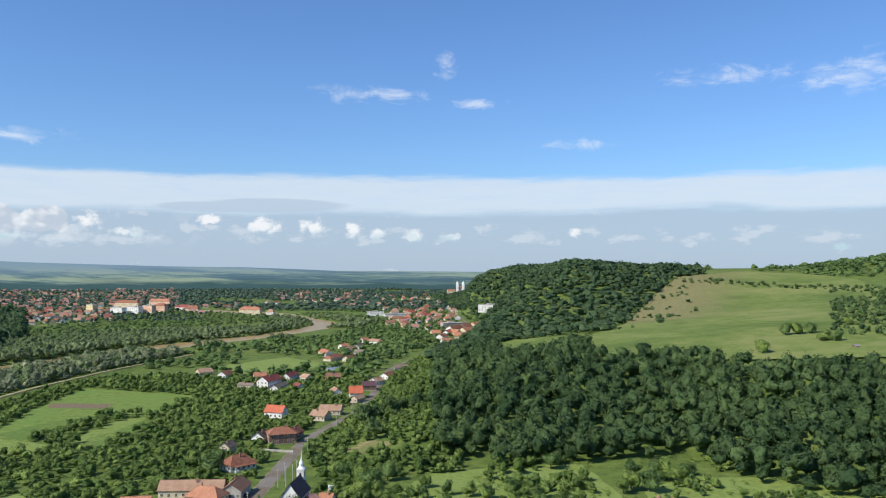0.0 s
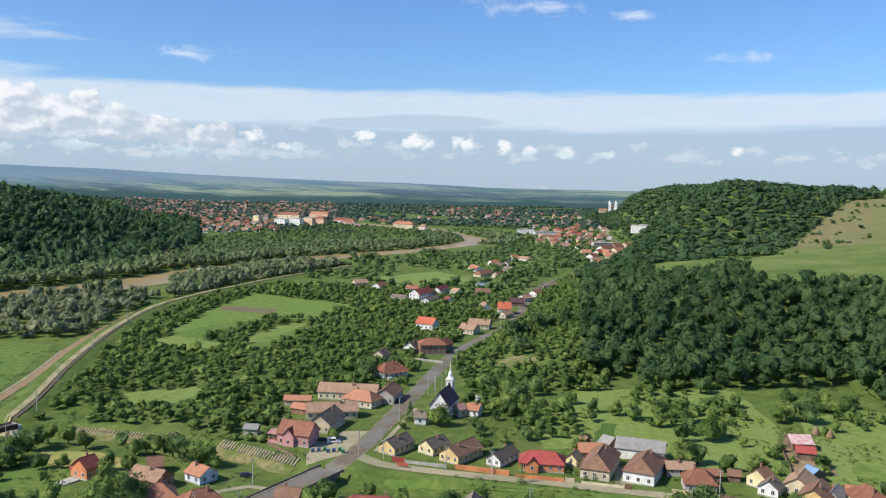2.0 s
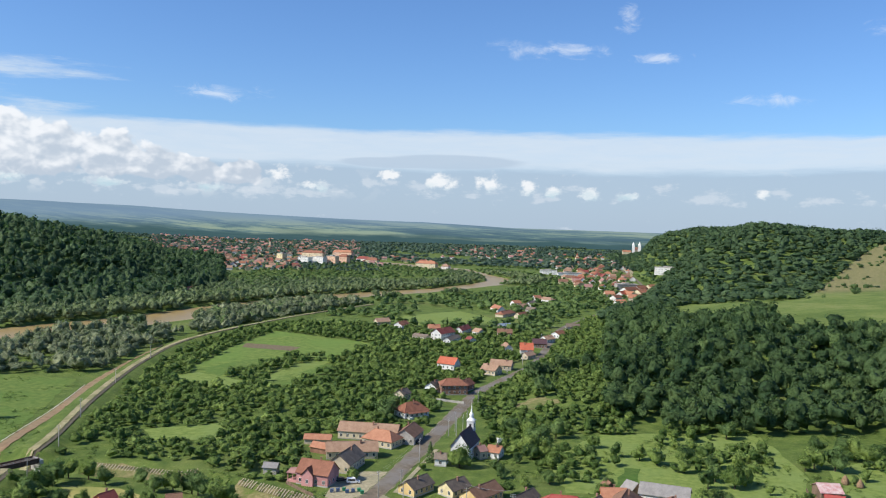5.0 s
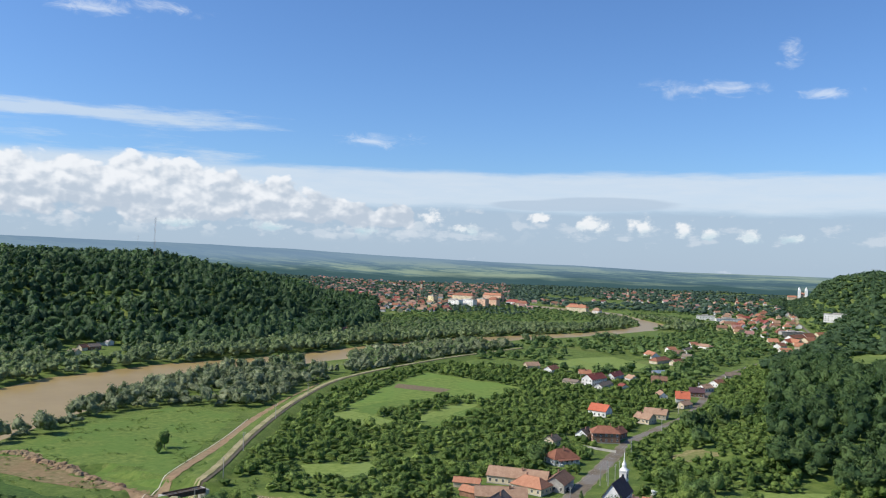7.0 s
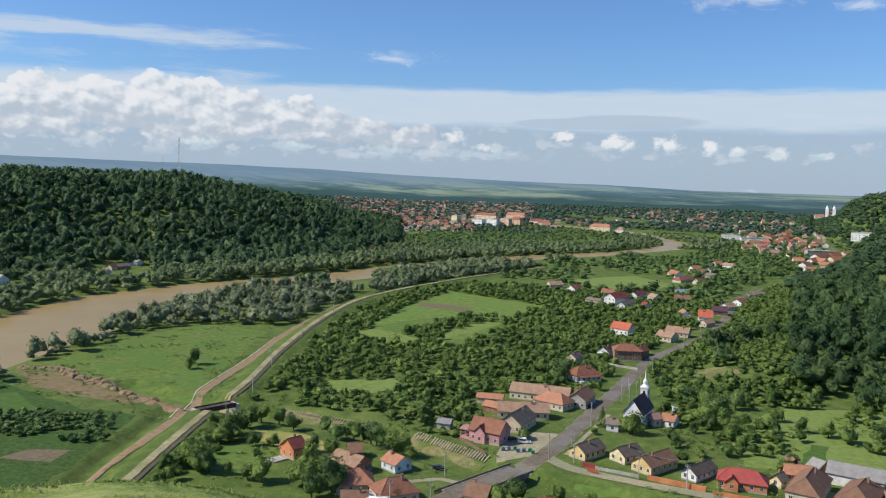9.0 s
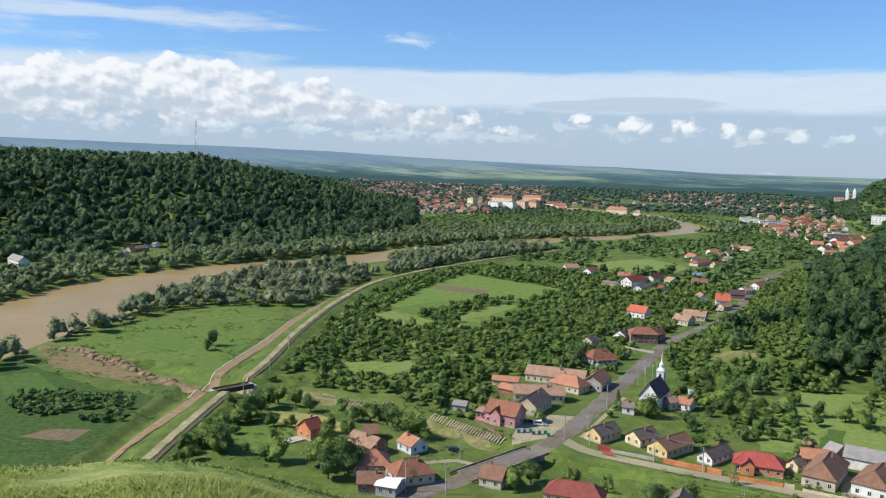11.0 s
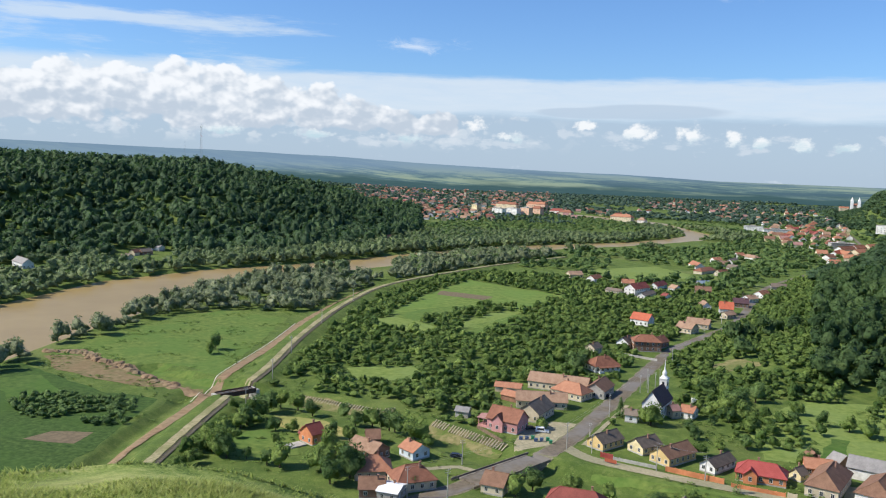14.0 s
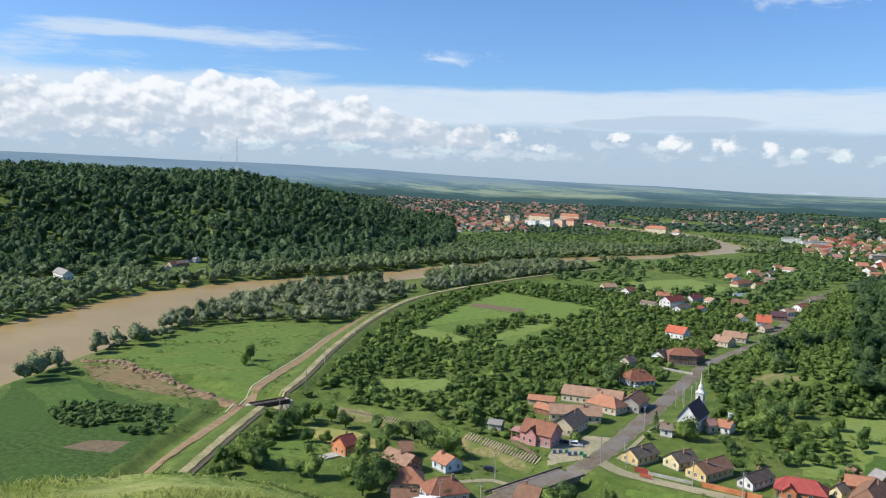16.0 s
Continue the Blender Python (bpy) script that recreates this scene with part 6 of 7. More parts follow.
PROTO = []
for i, (wl, rf, st) in enumerate((("cream", "pinktile", "g"), ("white", "redbrown", "g"), ("beige", "tan", "h"), ("white", "orange", "h"), ("cream", "redbrown", "h"), ("paleyellow", "brown", "g"), ("white", "tan", "g"), ("beige", "darkred", "g"))):
    x, y = at_polar(24 + i * 0.5, 1700 + i * 12)
    lab = {"orange": "orange", "redbrown": "red-brown", "tan": "faded tan", "brown": "brown", "darkred": "dark red", "pinktile": "faded pink"}[rf]
    ob = thing("house", "%s town house with %s tiled roof" % ("white" if wl == "white" else "pale", lab), "house", x, y, 20 * i, "town houses")
    L, W, hw, hr = 12 + i % 3 * 1.5, 9.5, 4.2, 3.8
    part("wall", wall_bmesh(L, W, hw, hr, st), WALLS[wl], ob)
    part("roof", roof_bmesh(L, W, hw, hr, st), ROOFS[rf], ob)
    PROTO.append(ob)
tr = random.Random(9)
TOWN = []


def quarter(y0, y1, r0, r1, n):
    for _ in range(n):
        yaw, r = tr.uniform(y0, y1), math.exp(tr.uniform(math.log(r0), math.log(r1)))
        x, y = at_polar(yaw, r)
        if any((x - a) ** 2 + (y - b) ** 2 < 240 for a, b, _ in TOWN) or seg_distance(np.array([x / S]), np.array([y / S]), RIVER)[0][0] < 42 or hill_distance(np.array([x / S]), np.array([y / S]))[0] > 0:
            continue
        TOWN.append((x, y, tr.choice((15, 105)) + tr.uniform(-12, 12)))


quarter(21.5, 26.5, 1180, 1700, 120)
quarter(17.5, 31, 1450, 2800, 620)
quarter(12.5, 18, 1330, 1650, 26)
quarter(5.5, 12, 1650, 2400, 60)
quarter(0, 7, 1500, 2100, 46)
quarter(-1.2, 4, 980, 1500, 60)
TOWN.sort(key=lambda p: p[0] ** 2 + p[1] ** 2)
for x, y, turn in TOWN[:175]:
    copy_thing(tr.choice(PROTO), pose(x, y, float(ground_z(x, y)), 0, 0, turn))


def far_roofs():
    verts, faces, mats = [], [], []
    for x, y, turn in TOWN[175:]:
        k = tr.randrange(6)
        m = pose(x, y, float(ground_z(x, y)), 0, 0, turn)
        L, W = tr.uniform(4.5, 8.0), 4.4
        b = len(verts)
        for p in ((-L, -W, -1), (L, -W, -1), (L, W, -1), (-L, W, -1), (-L, -W, 4.8), (L, -W, 4.8), (L, W, 4.8), (-L, W, 4.8), (-L - 0.4, -W - 0.5, 4.6), (L + 0.4, -W - 0.5, 4.6), (L + 0.4, W + 0.5, 4.6), (-L - 0.4, W + 0.5, 4.6), (-L * 0.8, 0, 9), (L * 0.8, 0, 9)):
            verts.append(m @ Vector(p))
        for f in ((0, 1, 5, 4), (1, 2, 6, 5), (2, 3, 7, 6), (3, 0, 4, 7)):
            faces.append([b + i for i in f])
            mats.append(6 + k % 2)
        for f in ((8, 9, 13, 12), (10, 11, 12, 13), (9, 10, 13), (11, 8, 12), (8, 11, 10, 9)):
            faces.append([b + i for i in f])
            mats.append(k)
    me = bpy.data.meshes.new("far_houses")
    me.from_pydata(verts, [], faces)
    for mt in (ROOFS["pinktile"], ROOFS["redbrown"], ROOFS["tan"], ROOFS["pinktile"], ROOFS["greybrown"], ROOFS["orange"], WALLS["white"], WALLS["white"]):
        me.materials.append(mt)
    me.polygons.foreach_set("material_index", mats)
    tagged(new("far_houses", me), "red-roofed pale houses of the far town", "houses", kind="stuff")


far_roofs()


def tower_church(x, y, h, label):
    ob = thing("church", label, "church", x, y, 10)
    bm = bmesh.new()
    add_box(bm, -3, 3, -3, 3, -1, h * 0.65, 0.1)
    part("tower", bm, WALLS["cream"], ob)
    bm = bmesh.new()
    bmesh.ops.create_cone(bm, cap_ends=True, segments=8, radius1=3.2, radius2=0.2, depth=h * 0.35, matrix=Matrix.Translation((0, 0, h * 0.825)))
    part("spire", bm, ROOFS["redbrown"], ob)
    part("nave", wall_bmesh(8, 24, 9, 5, "g"), WALLS["cream"], ob)
    part("roof", roof_bmesh(8, 24, 9, 5, "g"), ROOFS["redbrown"], ob)


tower_church(*at_polar(23.5, 1950), 38, "pale town church with a pointed tower")
tower_church(*at_polar(9.6, 1900), 32, "pale village church with a pointed tower")
tower_church(*at_polar(2.7, 1750), 24, "pale far church with a pointed tower")

# ---- single trees in gardens ----
def tree_proto(kind, seed):
    rng = np.random.default_rng(seed)
    ob = thing("tree", "leafy green garden tree with a short trunk", "tree", -57.5, 316.7, 0, "garden trees")
    bm = bmesh.new()
    add_rod(bm, (0, 0, -0.05), (0, 0, 0.35), 0.035, 0.022, 7)
    for k in range(5):
        a = k * 1.256 + seed
        add_rod(bm, (0, 0, 0.22 + 0.03 * k), (0.22 * math.cos(a), 0.22 * math.sin(a), 0.55 + 0.05 * (k % 3)), 0.014, 0.005, 5)
    part("trunk", bm, BARK, ob)
    q, nor, f = crown_leaves(rng, 900, 11 + seed % 3, 0.058, spread=0.7)
    q[:, 2] -= 0.30 * (q[:, 2] < 0.1) * np.abs(q[:, 2] - 0.1)
    q = q * (0.58, 0.58, 0.56) + (0, 0, 0.42)
    me = with_normals(mesh_from("crown", q, f, LEAF_LIGHT if seed % 2 else LEAF, True), nor)
    cr = new("crown", me)
    cr.parent = ob
    return ob


def conifer_proto():
    rng = np.random.default_rng(77)
    ob = thing("tree", "dark green conifer beside the street", "conifer", -70.2, 321.6, 0)
    bm = bmesh.new()
    add_rod(bm, (0, 0, -0.05), (0, 0, 0.95), 0.025, 0.004, 7)
    part("trunk", bm, BARK, ob)
    n = 420
    h = rng.uniform(0, 1, n) ** 1.4
    a = rng.uniform(0, 2 * np.pi, n)
    r = (1 - h) * 0.48 * rng.uniform(0.5, 1.05, n) + 0.01
    p = np.stack([r * np.cos(a), r * np.sin(a), 0.06 + 0.92 * h - 0.06 * r], 1)
    out = np.stack([np.cos(a), np.sin(a), -0.35 + 0 * a], 1)
    side = np.stack([-np.sin(a), np.cos(a), 0 * a], 1)
    s = rng.uniform(0.03, 0.06, (n, 1))
    q = np.stack([p - side * s, p + out * s * 1.8 - side * s * 0.3, p + out * s * 1.8 + side * s * 0.3, p + side * s], 1).reshape(-1, 3)
    cr = new("crown", mesh_from("crown", q, np.arange(len(q)).reshape(-1, 4), LEAF))
    cr.parent = ob
    return ob


TREES = [tree_proto("b", s) for s in range(1, 7)]
CONIFER = conifer_proto()
for k, ob in enumerate(TREES):
    x, y = ((-57.5, 316.7), (-31, 336), (-23, 329), (-8, 344), (28, 336), (38, 344))[k]
    ob.matrix_basis = pose(x, y, float(ground_z(x, y)), 0, 0, k * 50) @ Matrix.Diagonal((8.5 - k * 0.4, 8.5 - k * 0.4, 8 - k * 0.3, 1))
CONIFER.matrix_basis = pose(-70.2, 321.6, float(ground_z(-70.2, 321.6))) @ Matrix.Diagonal((4.4, 4.4, 7.2, 1))
PLANTED = []


def place_tree(x, y, h, w, kind):
    src = CONIFER if kind == "c" else TREES[len(PLANTED) % len(TREES)]
    m = pose(x, y, float(ground_z(x, y)), 0, 0, (len(PLANTED) * 77) % 360)
    ob = copy_thing(src, m)
    ob.matrix_basis = m @ Matrix.Diagonal((w, w, h, 1))
    PLANTED.append((x, y, w / 2))


place_tree(32.3, 289.0, 10.6, 8.4, "b")
place_tree(37.3, 292.0, 9.4, 8.4, "b")
place_tree(44.6, 319.8, 10.6, 9.6, "b")
place_tree(35.0, 317.5, 8.3, 7.2, "b")
place_tree(48.5, 325.9, 9.4, 8.4, "b")
place_tree(38.5, 327.2, 7.1, 7.2, "b")
place_tree(79.8, 357.3, 10.6, 9.6, "b")
place_tree(87.1, 354.9, 11.8, 10.8, "b")
place_tree(99.9, 375.6, 10.6, 9.6, "b")
place_tree(94.9, 379.0, 9.4, 8.4, "b")
place_tree(75.4, 352.0, 8.3, 7.2, "b")
place_tree(86.1, 381.6, 8.3, 8.4, "b")
place_tree(56.2, 315.7, 4.7, 3.6, "b")
place_tree(50.7, 395.4, 9.4, 10.8, "b")
place_tree(55.6, 404.3, 7.1, 7.2, "b")
place_tree(-39.9, 307.3, 5.3, 6.0, "b")
place_tree(-2.8, 296.8, 6.5, 6.0, "b")
place_tree(-0.9, 303.9, 5.9, 6.0, "b")
place_tree(-31.0, 336.2, 7.1, 6.0, "b")
place_tree(-21.7, 305.9, 5.9, 6.0, "b")
place_tree(-30.5, 300.3, 4.7, 4.8, "b")
place_tree(-43.1, 368.8, 10.6, 10.8, "b")
place_tree(-35.1, 365.7, 11.8, 12.0, "b")
place_tree(-24.4, 373.5, 9.4, 9.6, "b")
place_tree(18.0, 344.6, 8.3, 9.6, "b")
place_tree(29.6, 350.9, 8.3, 8.4, "b")
place_tree(11.3, 349.0, 7.1, 7.2, "b")
place_tree(2.0, 351.2, 7.1, 6.0, "b")
place_tree(-7.7, 362.7, 7.1, 7.2, "b")
place_tree(40.1, 365.0, 4.7, 4.8, "b")
place_tree(102.2, 368.5, 9.4, 10.8, "b")
place_tree(110.4, 382.3, 7.1, 8.4, "b")
place_tree(95.8, 374.1, 7.1, 8.4, "b")
place_tree(107.1, 347.6, 3.5, 3.6, "b")
place_tree(116.7, 361.8, 4.7, 4.8, "b")
place_tree(89.5, 335.9, 4.7, 3.6, "b")
place_tree(94.9, 342.4, 5.9, 4.8, "b")
place_tree(-20.5, 261.0, 6.5, 3.1, "c")
place_tree(-31.2, 243.8, 5.9, 7.2, "b")
place_tree(-17.0, 247.1, 4.7, 4.8, "b")
place_tree(-31.8, 245.1, 8.3, 8.4, "b")
place_tree(-39.7, 233.3, 7.1, 8.4, "b")
place_tree(-53.5, 236.9, 5.9, 4.8, "b")
place_tree(-25.3, 231.0, 7.1, 6.0, "b")
place_tree(-22.1, 231.7, 7.1, 6.0, "b")
place_tree(-16.0, 240.4, 5.9, 4.8, "b")
place_tree(-7.1, 239.4, 5.3, 4.8, "b")
place_tree(1.9, 237.1, 7.1, 7.2, "b")
place_tree(28.1, 245.9, 10.6, 12.0, "b")
place_tree(34.2, 250.0, 9.4, 10.8, "b")
place_tree(23.1, 243.1, 7.1, 8.4, "b")
place_tree(60.9, 252.4, 6.5, 6.0, "b")
place_tree(62.2, 260.8, 4.7, 4.2, "b")
place_tree(56.6, 270.1, 3.5, 3.6, "b")
place_tree(56.0, 291.6, 4.7, 6.0, "b")
place_tree(91.2, 268.3, 8.3, 8.4, "b")
place_tree(-141.8, 225.6, 10.6, 10.8, "b")
place_tree(-128.1, 213.8, 11.8, 10.8, "b")
place_tree(-137.9, 213.1, 10.6, 10.8, "b")
place_tree(-130.7, 206.7, 9.4, 9.6, "b")
place_tree(-151.4, 210.3, 9.4, 8.4, "b")
place_tree(-156.3, 210.2, 5.9, 6.0, "b")
place_tree(-175.8, 210.2, 10.6, 10.8, "b")
place_tree(-171.1, 208.7, 9.4, 8.4, "b")
place_tree(-183.6, 215.1, 9.4, 8.4, "b")
place_tree(-164.8, 210.9, 4.7, 3.6, "b")
place_tree(-165.8, 228.1, 4.7, 3.6, "b")
place_tree(-174.5, 239.3, 5.9, 6.0, "b")
place_tree(-168.4, 241.1, 5.3, 4.8, "b")
place_tree(-152.5, 242.4, 7.1, 6.0, "b")
place_tree(-146.0, 243.1, 7.1, 6.0, "b")
place_tree(-142.1, 264.5, 9.4, 9.6, "b")
place_tree(-129.8, 261.0, 10.6, 12.0, "b")
place_tree(-137.9, 261.0, 9.4, 8.4, "b")
place_tree(-120.2, 252.8, 4.7, 6.0, "b")
place_tree(-165.3, 270.4, 7.1, 7.2, "b")
place_tree(-181.8, 263.8, 8.3, 8.4, "b")
place_tree(-173.1, 260.7, 7.1, 7.2, "b")
place_tree(-189.5, 263.3, 8.3, 7.2, "b")
place_tree(-189.5, 254.2, 10.6, 10.8, "b")
place_tree(-188.6, 246.2, 9.4, 9.6, "b")
place_tree(-187.0, 239.0, 8.3, 8.4, "b")
place_tree(-186.6, 235.3, 7.1, 7.2, "b")
place_tree(-152.5, 257.7, 7.1, 7.2, "b")
place_tree(-147.3, 261.1, 8.3, 8.4, "b")
place_tree(-107.8, 215.9, 5.9, 7.2, "b")
place_tree(-57.3, 316.0, 10.0, 10.8, "b")
place_tree(-70.0, 320.8, 8.3, 5.0, "c")
place_tree(-98.5, 417.1, 5.9, 6.0, "b")
place_tree(-85.7, 411.0, 5.9, 4.8, "b")
place_tree(-85.1, 378.9, 5.9, 6.0, "b")
place_tree(-108.2, 389.6, 10.6, 14.4, "b")
place_tree(-117.7, 397.3, 9.4, 10.8, "b")
place_tree(-106.3, 397.7, 10.6, 10.8, "b")
place_tree(-70.2, 308.9, 3.5, 3.6, "b")
place_tree(-42.2, 314.2, 5.9, 6.0, "b")
place_tree(-34.1, 343.7, 10.6, 10.8, "b")
place_tree(-31.0, 354.6, 11.8, 12.0, "b")
place_tree(-25.4, 340.4, 9.4, 9.6, "b")
place_tree(-36.6, 329.4, 4.7, 4.8, "b")
place_tree(-64.6, 235.9, 7.1, 7.2, "b")
place_tree(-75.6, 232.1, 8.3, 8.4, "b")
place_tree(-78.6, 225.4, 8.3, 7.2, "b")
place_tree(-277.4, 329.5, 10.6, 7.2, "b")
place_tree(-273.8, 320.9, 7.1, 6.0, "b")
# ---- woods, scrub and hedges ----
def clear_of(x, y, pad=0.0):
    '''Where no way, field, house or water lies.'''
    k = np.ones(x.shape, bool)
    for line, half in ((ROAD, 6.5), (RAIL, 6.5), (DIRT, 5.5), (SIDE, 5), (CANAL, 9)):
        k &= seg_distance(x, y, line)[0] > half + pad
    rd, ra = seg_distance(x, y, RIVER)
    k &= rd > np.interp(ra, range(len(RIVER)), [p[2] for p in RIVER]) - 1
    for poly in FIELDS.values():
        k &= ~inside(x, y, poly)
    for hx, hy, hr in HOUSES:
        k &= (x - hx) ** 2 + (y - hy) ** 2 > (hr + 1.5 + pad) ** 2
    return k


def side_of(x, y, line):
    '''Positive to the left of a polyline that runs away from the camera.'''
    xs = np.interp(y, [p[1] for p in line], [p[0] for p in line])
    return xs - x


def scrub(x, y):
    gap = waves(x, y, 16.0, 4.0) + 0.5 * waves(x, y, 7.0, 1.0)
    return (side_of(x, y, ROAD) > 9) & (side_of(x, y, RAIL) < -8) & (y > 218) & (y < 560) & clear_of(x, y, 1.5) & (gap > -0.95)


def willow_bank(x, y):
    rd, ra = seg_distance(x, y, RIVER)
    half = np.interp(ra, range(len(RIVER)), [p[2] for p in RIVER])
    near = side_of(x, y, RAIL) > 8
    return (rd > half + 2) & (rd < half + np.interp(y, [150, 300, 330, 348], [9, 16, 36, 85])) & near & (seg_distance(x, y, DIRT)[0] > 6) & (y > 185) & (y < 700) & (waves(x, y, 14.0) > -0.55) & ~open_bank(x, y) & (side_of(x, y, [(p[0], p[1]) for p in RIVER]) < 0)


def far_bank(x, y):
    r, yaw = polar(x, y)
    rd, ra = seg_distance(x, y, RIVER)
    half = np.interp(ra, range(len(RIVER)), [p[2] for p in RIVER])
    foot = np.interp(yaw, [24, 26, 30, 37, 45, 52, 75], [1050, 1000, 800, 705, 680, 650, 620])
    far = side_of(x, y, [(p[0], p[1]) for p in RIVER[:16]]) > 0
    return far & (rd > half) & (r < foot) & (yaw < 62) & (y < 1300) & (r < 1080) & clear_of(x, y, 3.0) & ~farmstead(x, y) & ((x + 472) ** 2 + (y - 366) ** 2 > 26 ** 2)


def open_bank(x, y):
    '''Low banks over which the river shows.'''
    rd, ra = seg_distance(x, y, RIVER)
    half = np.interp(ra, range(len(RIVER)), [p[2] for p in RIVER])
    near = side_of(x, y, [(p[0], p[1]) for p in RIVER[:16]]) < 0
    r, yaw = polar(x, y)
    low = (rd < half + np.interp(y, [700, 900, 1000], [44, 50, 44])) & (y > 705) & (y < 1000) & (waves(x, y, 19.0, 3.0) < 0.62)
    gap = (yaw > 28.2) & (yaw < 31.4) & (r > 545) & (rd < half + 90) & (y < 650) & (waves(x, y, 11.0, 3.0) < 0.8)
    return near & (low | gap)


def valley(x, y):
    r, yaw = polar(x, y)
    d = hill_distance(x, y)
    wide = waves(x, y, 60.0, 5.0) + 0.6 * waves(x, y, 23.0, 2.0)
    return (y > 480) & (r < 1500) & (yaw > -8) & (yaw < 27) & (d < -4) & clear_of(x, y, 2.0) & (wide > -0.6) & ~open_bank(x, y) & ~((y < 560) & (side_of(x, y, RAIL) < -8))


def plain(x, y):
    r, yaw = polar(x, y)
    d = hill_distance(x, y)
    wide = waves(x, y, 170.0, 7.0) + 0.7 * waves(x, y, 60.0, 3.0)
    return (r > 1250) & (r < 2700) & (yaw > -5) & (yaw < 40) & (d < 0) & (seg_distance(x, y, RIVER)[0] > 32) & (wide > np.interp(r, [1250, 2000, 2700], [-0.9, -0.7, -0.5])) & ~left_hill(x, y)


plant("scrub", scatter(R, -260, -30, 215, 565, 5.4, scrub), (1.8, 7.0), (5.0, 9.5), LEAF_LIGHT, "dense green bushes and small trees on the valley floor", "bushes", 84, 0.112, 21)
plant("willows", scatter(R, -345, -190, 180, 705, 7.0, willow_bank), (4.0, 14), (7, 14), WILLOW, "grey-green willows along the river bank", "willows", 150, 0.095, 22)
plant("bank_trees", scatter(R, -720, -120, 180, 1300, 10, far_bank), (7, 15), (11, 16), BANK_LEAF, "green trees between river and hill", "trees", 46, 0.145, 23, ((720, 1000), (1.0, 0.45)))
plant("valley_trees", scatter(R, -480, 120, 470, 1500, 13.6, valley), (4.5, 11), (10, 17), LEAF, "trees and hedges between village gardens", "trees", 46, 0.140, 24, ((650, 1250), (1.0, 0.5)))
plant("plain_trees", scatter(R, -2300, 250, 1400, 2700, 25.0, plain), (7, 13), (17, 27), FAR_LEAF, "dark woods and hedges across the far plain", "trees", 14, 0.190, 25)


def river_trees(x, y):
    r, yaw = polar(x, y)
    rd, ra = seg_distance(x, y, RIVER)
    half = np.interp(ra, range(len(RIVER)), [p[2] for p in RIVER])
    near = side_of(x, y, [(p[0], p[1]) for p in RIVER[:16]]) < 0
    return (rd > half + 2) & (rd < half + 42) & (y > 470) & (y < 1230) & (r < 1300) & ~open_bank(x, y) & (~near | (waves(x, y, 26.0, 2.0) > -0.8)) & (seg_distance(x, y, RAIL)[0] > 9)


plant("river_trees", scatter(R, -420, -60, 470, 1250, 11.0, river_trees), (7, 15), (10, 16), BANK_LEAF, "grey-green trees along the river banks", "trees", 70, 0.125, 33, ((700, 1200), (1.0, 0.7)))


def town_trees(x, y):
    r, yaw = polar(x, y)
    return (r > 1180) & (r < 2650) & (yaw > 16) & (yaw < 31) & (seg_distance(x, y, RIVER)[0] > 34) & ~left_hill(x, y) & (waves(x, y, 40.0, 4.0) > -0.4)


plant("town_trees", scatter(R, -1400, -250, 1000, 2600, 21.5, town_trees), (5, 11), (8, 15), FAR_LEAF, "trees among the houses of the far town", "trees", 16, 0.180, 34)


def gardens(x, y):
    d = hill_distance(x, y)
    return (x > -42) & (x < 150) & (y > 222) & (y < 335) & (d < 5) & clear_of(x, y, 1.0) & (waves(x, y, 11.0, 6.0) > np.where((x < 34) & (y > 262), -0.05, 0.32)) & ~((x > 66) & (x < 125) & (y < 250))


plant("garden_bushes", scatter(R, -45, 150, 220, 335, 6.0, gardens), (2.5, 7.5), (4, 8.5), LEAF_LIGHT, "loose bushes and fruit trees in long gardens", "bushes", 190, 0.085, 26)


def road_slope(x, y):
    d = hill_distance(x, y)
    r, yaw = polar(x, y)
    return (d > np.interp(y, [285, 312, 370, 400], [0.5, -11, -11, -4])) & (d < 75) & (yaw > -1.5) & (y < 720) & (waves(x, y, 9.0, 3.0) < 0.9) & (waves(x, y, 7.0, 8.0) > -1.1) & clear_of(x, y, -2.5) & ~(bare_slope(x, y) & (waves(x, y, 3.0, 1.0) < 0.75))


plant("slope_bushes", scatter(R, -60, 40, 290, 720, 5.0, road_slope), (2.0, 6.5), (4.5, 9), LEAF_LIGHT, "thick green bushes on the slope above the road", "bushes", 64, 0.118, 31)


def weeds(x, y):
    r, yaw = polar(x, y)
    open_ = inside(x, y, FIELDS["river_meadow"]) | inside(x, y, FIELDS["garden_plot"]) | ((x > -45) & (x < 150) & (y > 150) & (y < 335) & (hill_distance(x, y) < 20) & clear_of(x, y, -3.0)) | ((y > 160) & (y < 560) & (x > -260) & (x < -60) & clear_of(x, y, -2.0))
    return open_ & (waves(x, y, 4.0, 9.0) + 0.6 * waves(x, y, 13.0, 2.0) > 0.3)


plant("weeds", scatter(R, -280, 150, 150, 560, 3.4, weeds), (0.3, 1.5), (1.4, 4.2), LEAF_LIGHT, "tufts of tall weeds and low shrubs in the grass", "weeds", 26, 0.220, 32, core=False)


def ditch(x, y):
    k = inside(x, y, [(-222, 168), (-214, 184), (-190, 190), (-174, 170), (-178, 164), (-205, 160)])
    return k & (waves(x, y, 5.0) > -0.5)


plant("ditch_bushes", scatter(R, -225, -160, 145, 195, 2.9, ditch), (1.2, 3.6), (3.2, 5.4), LEAF, "low dark bushes across a green field", "bushes", 110, 0.100, 27)


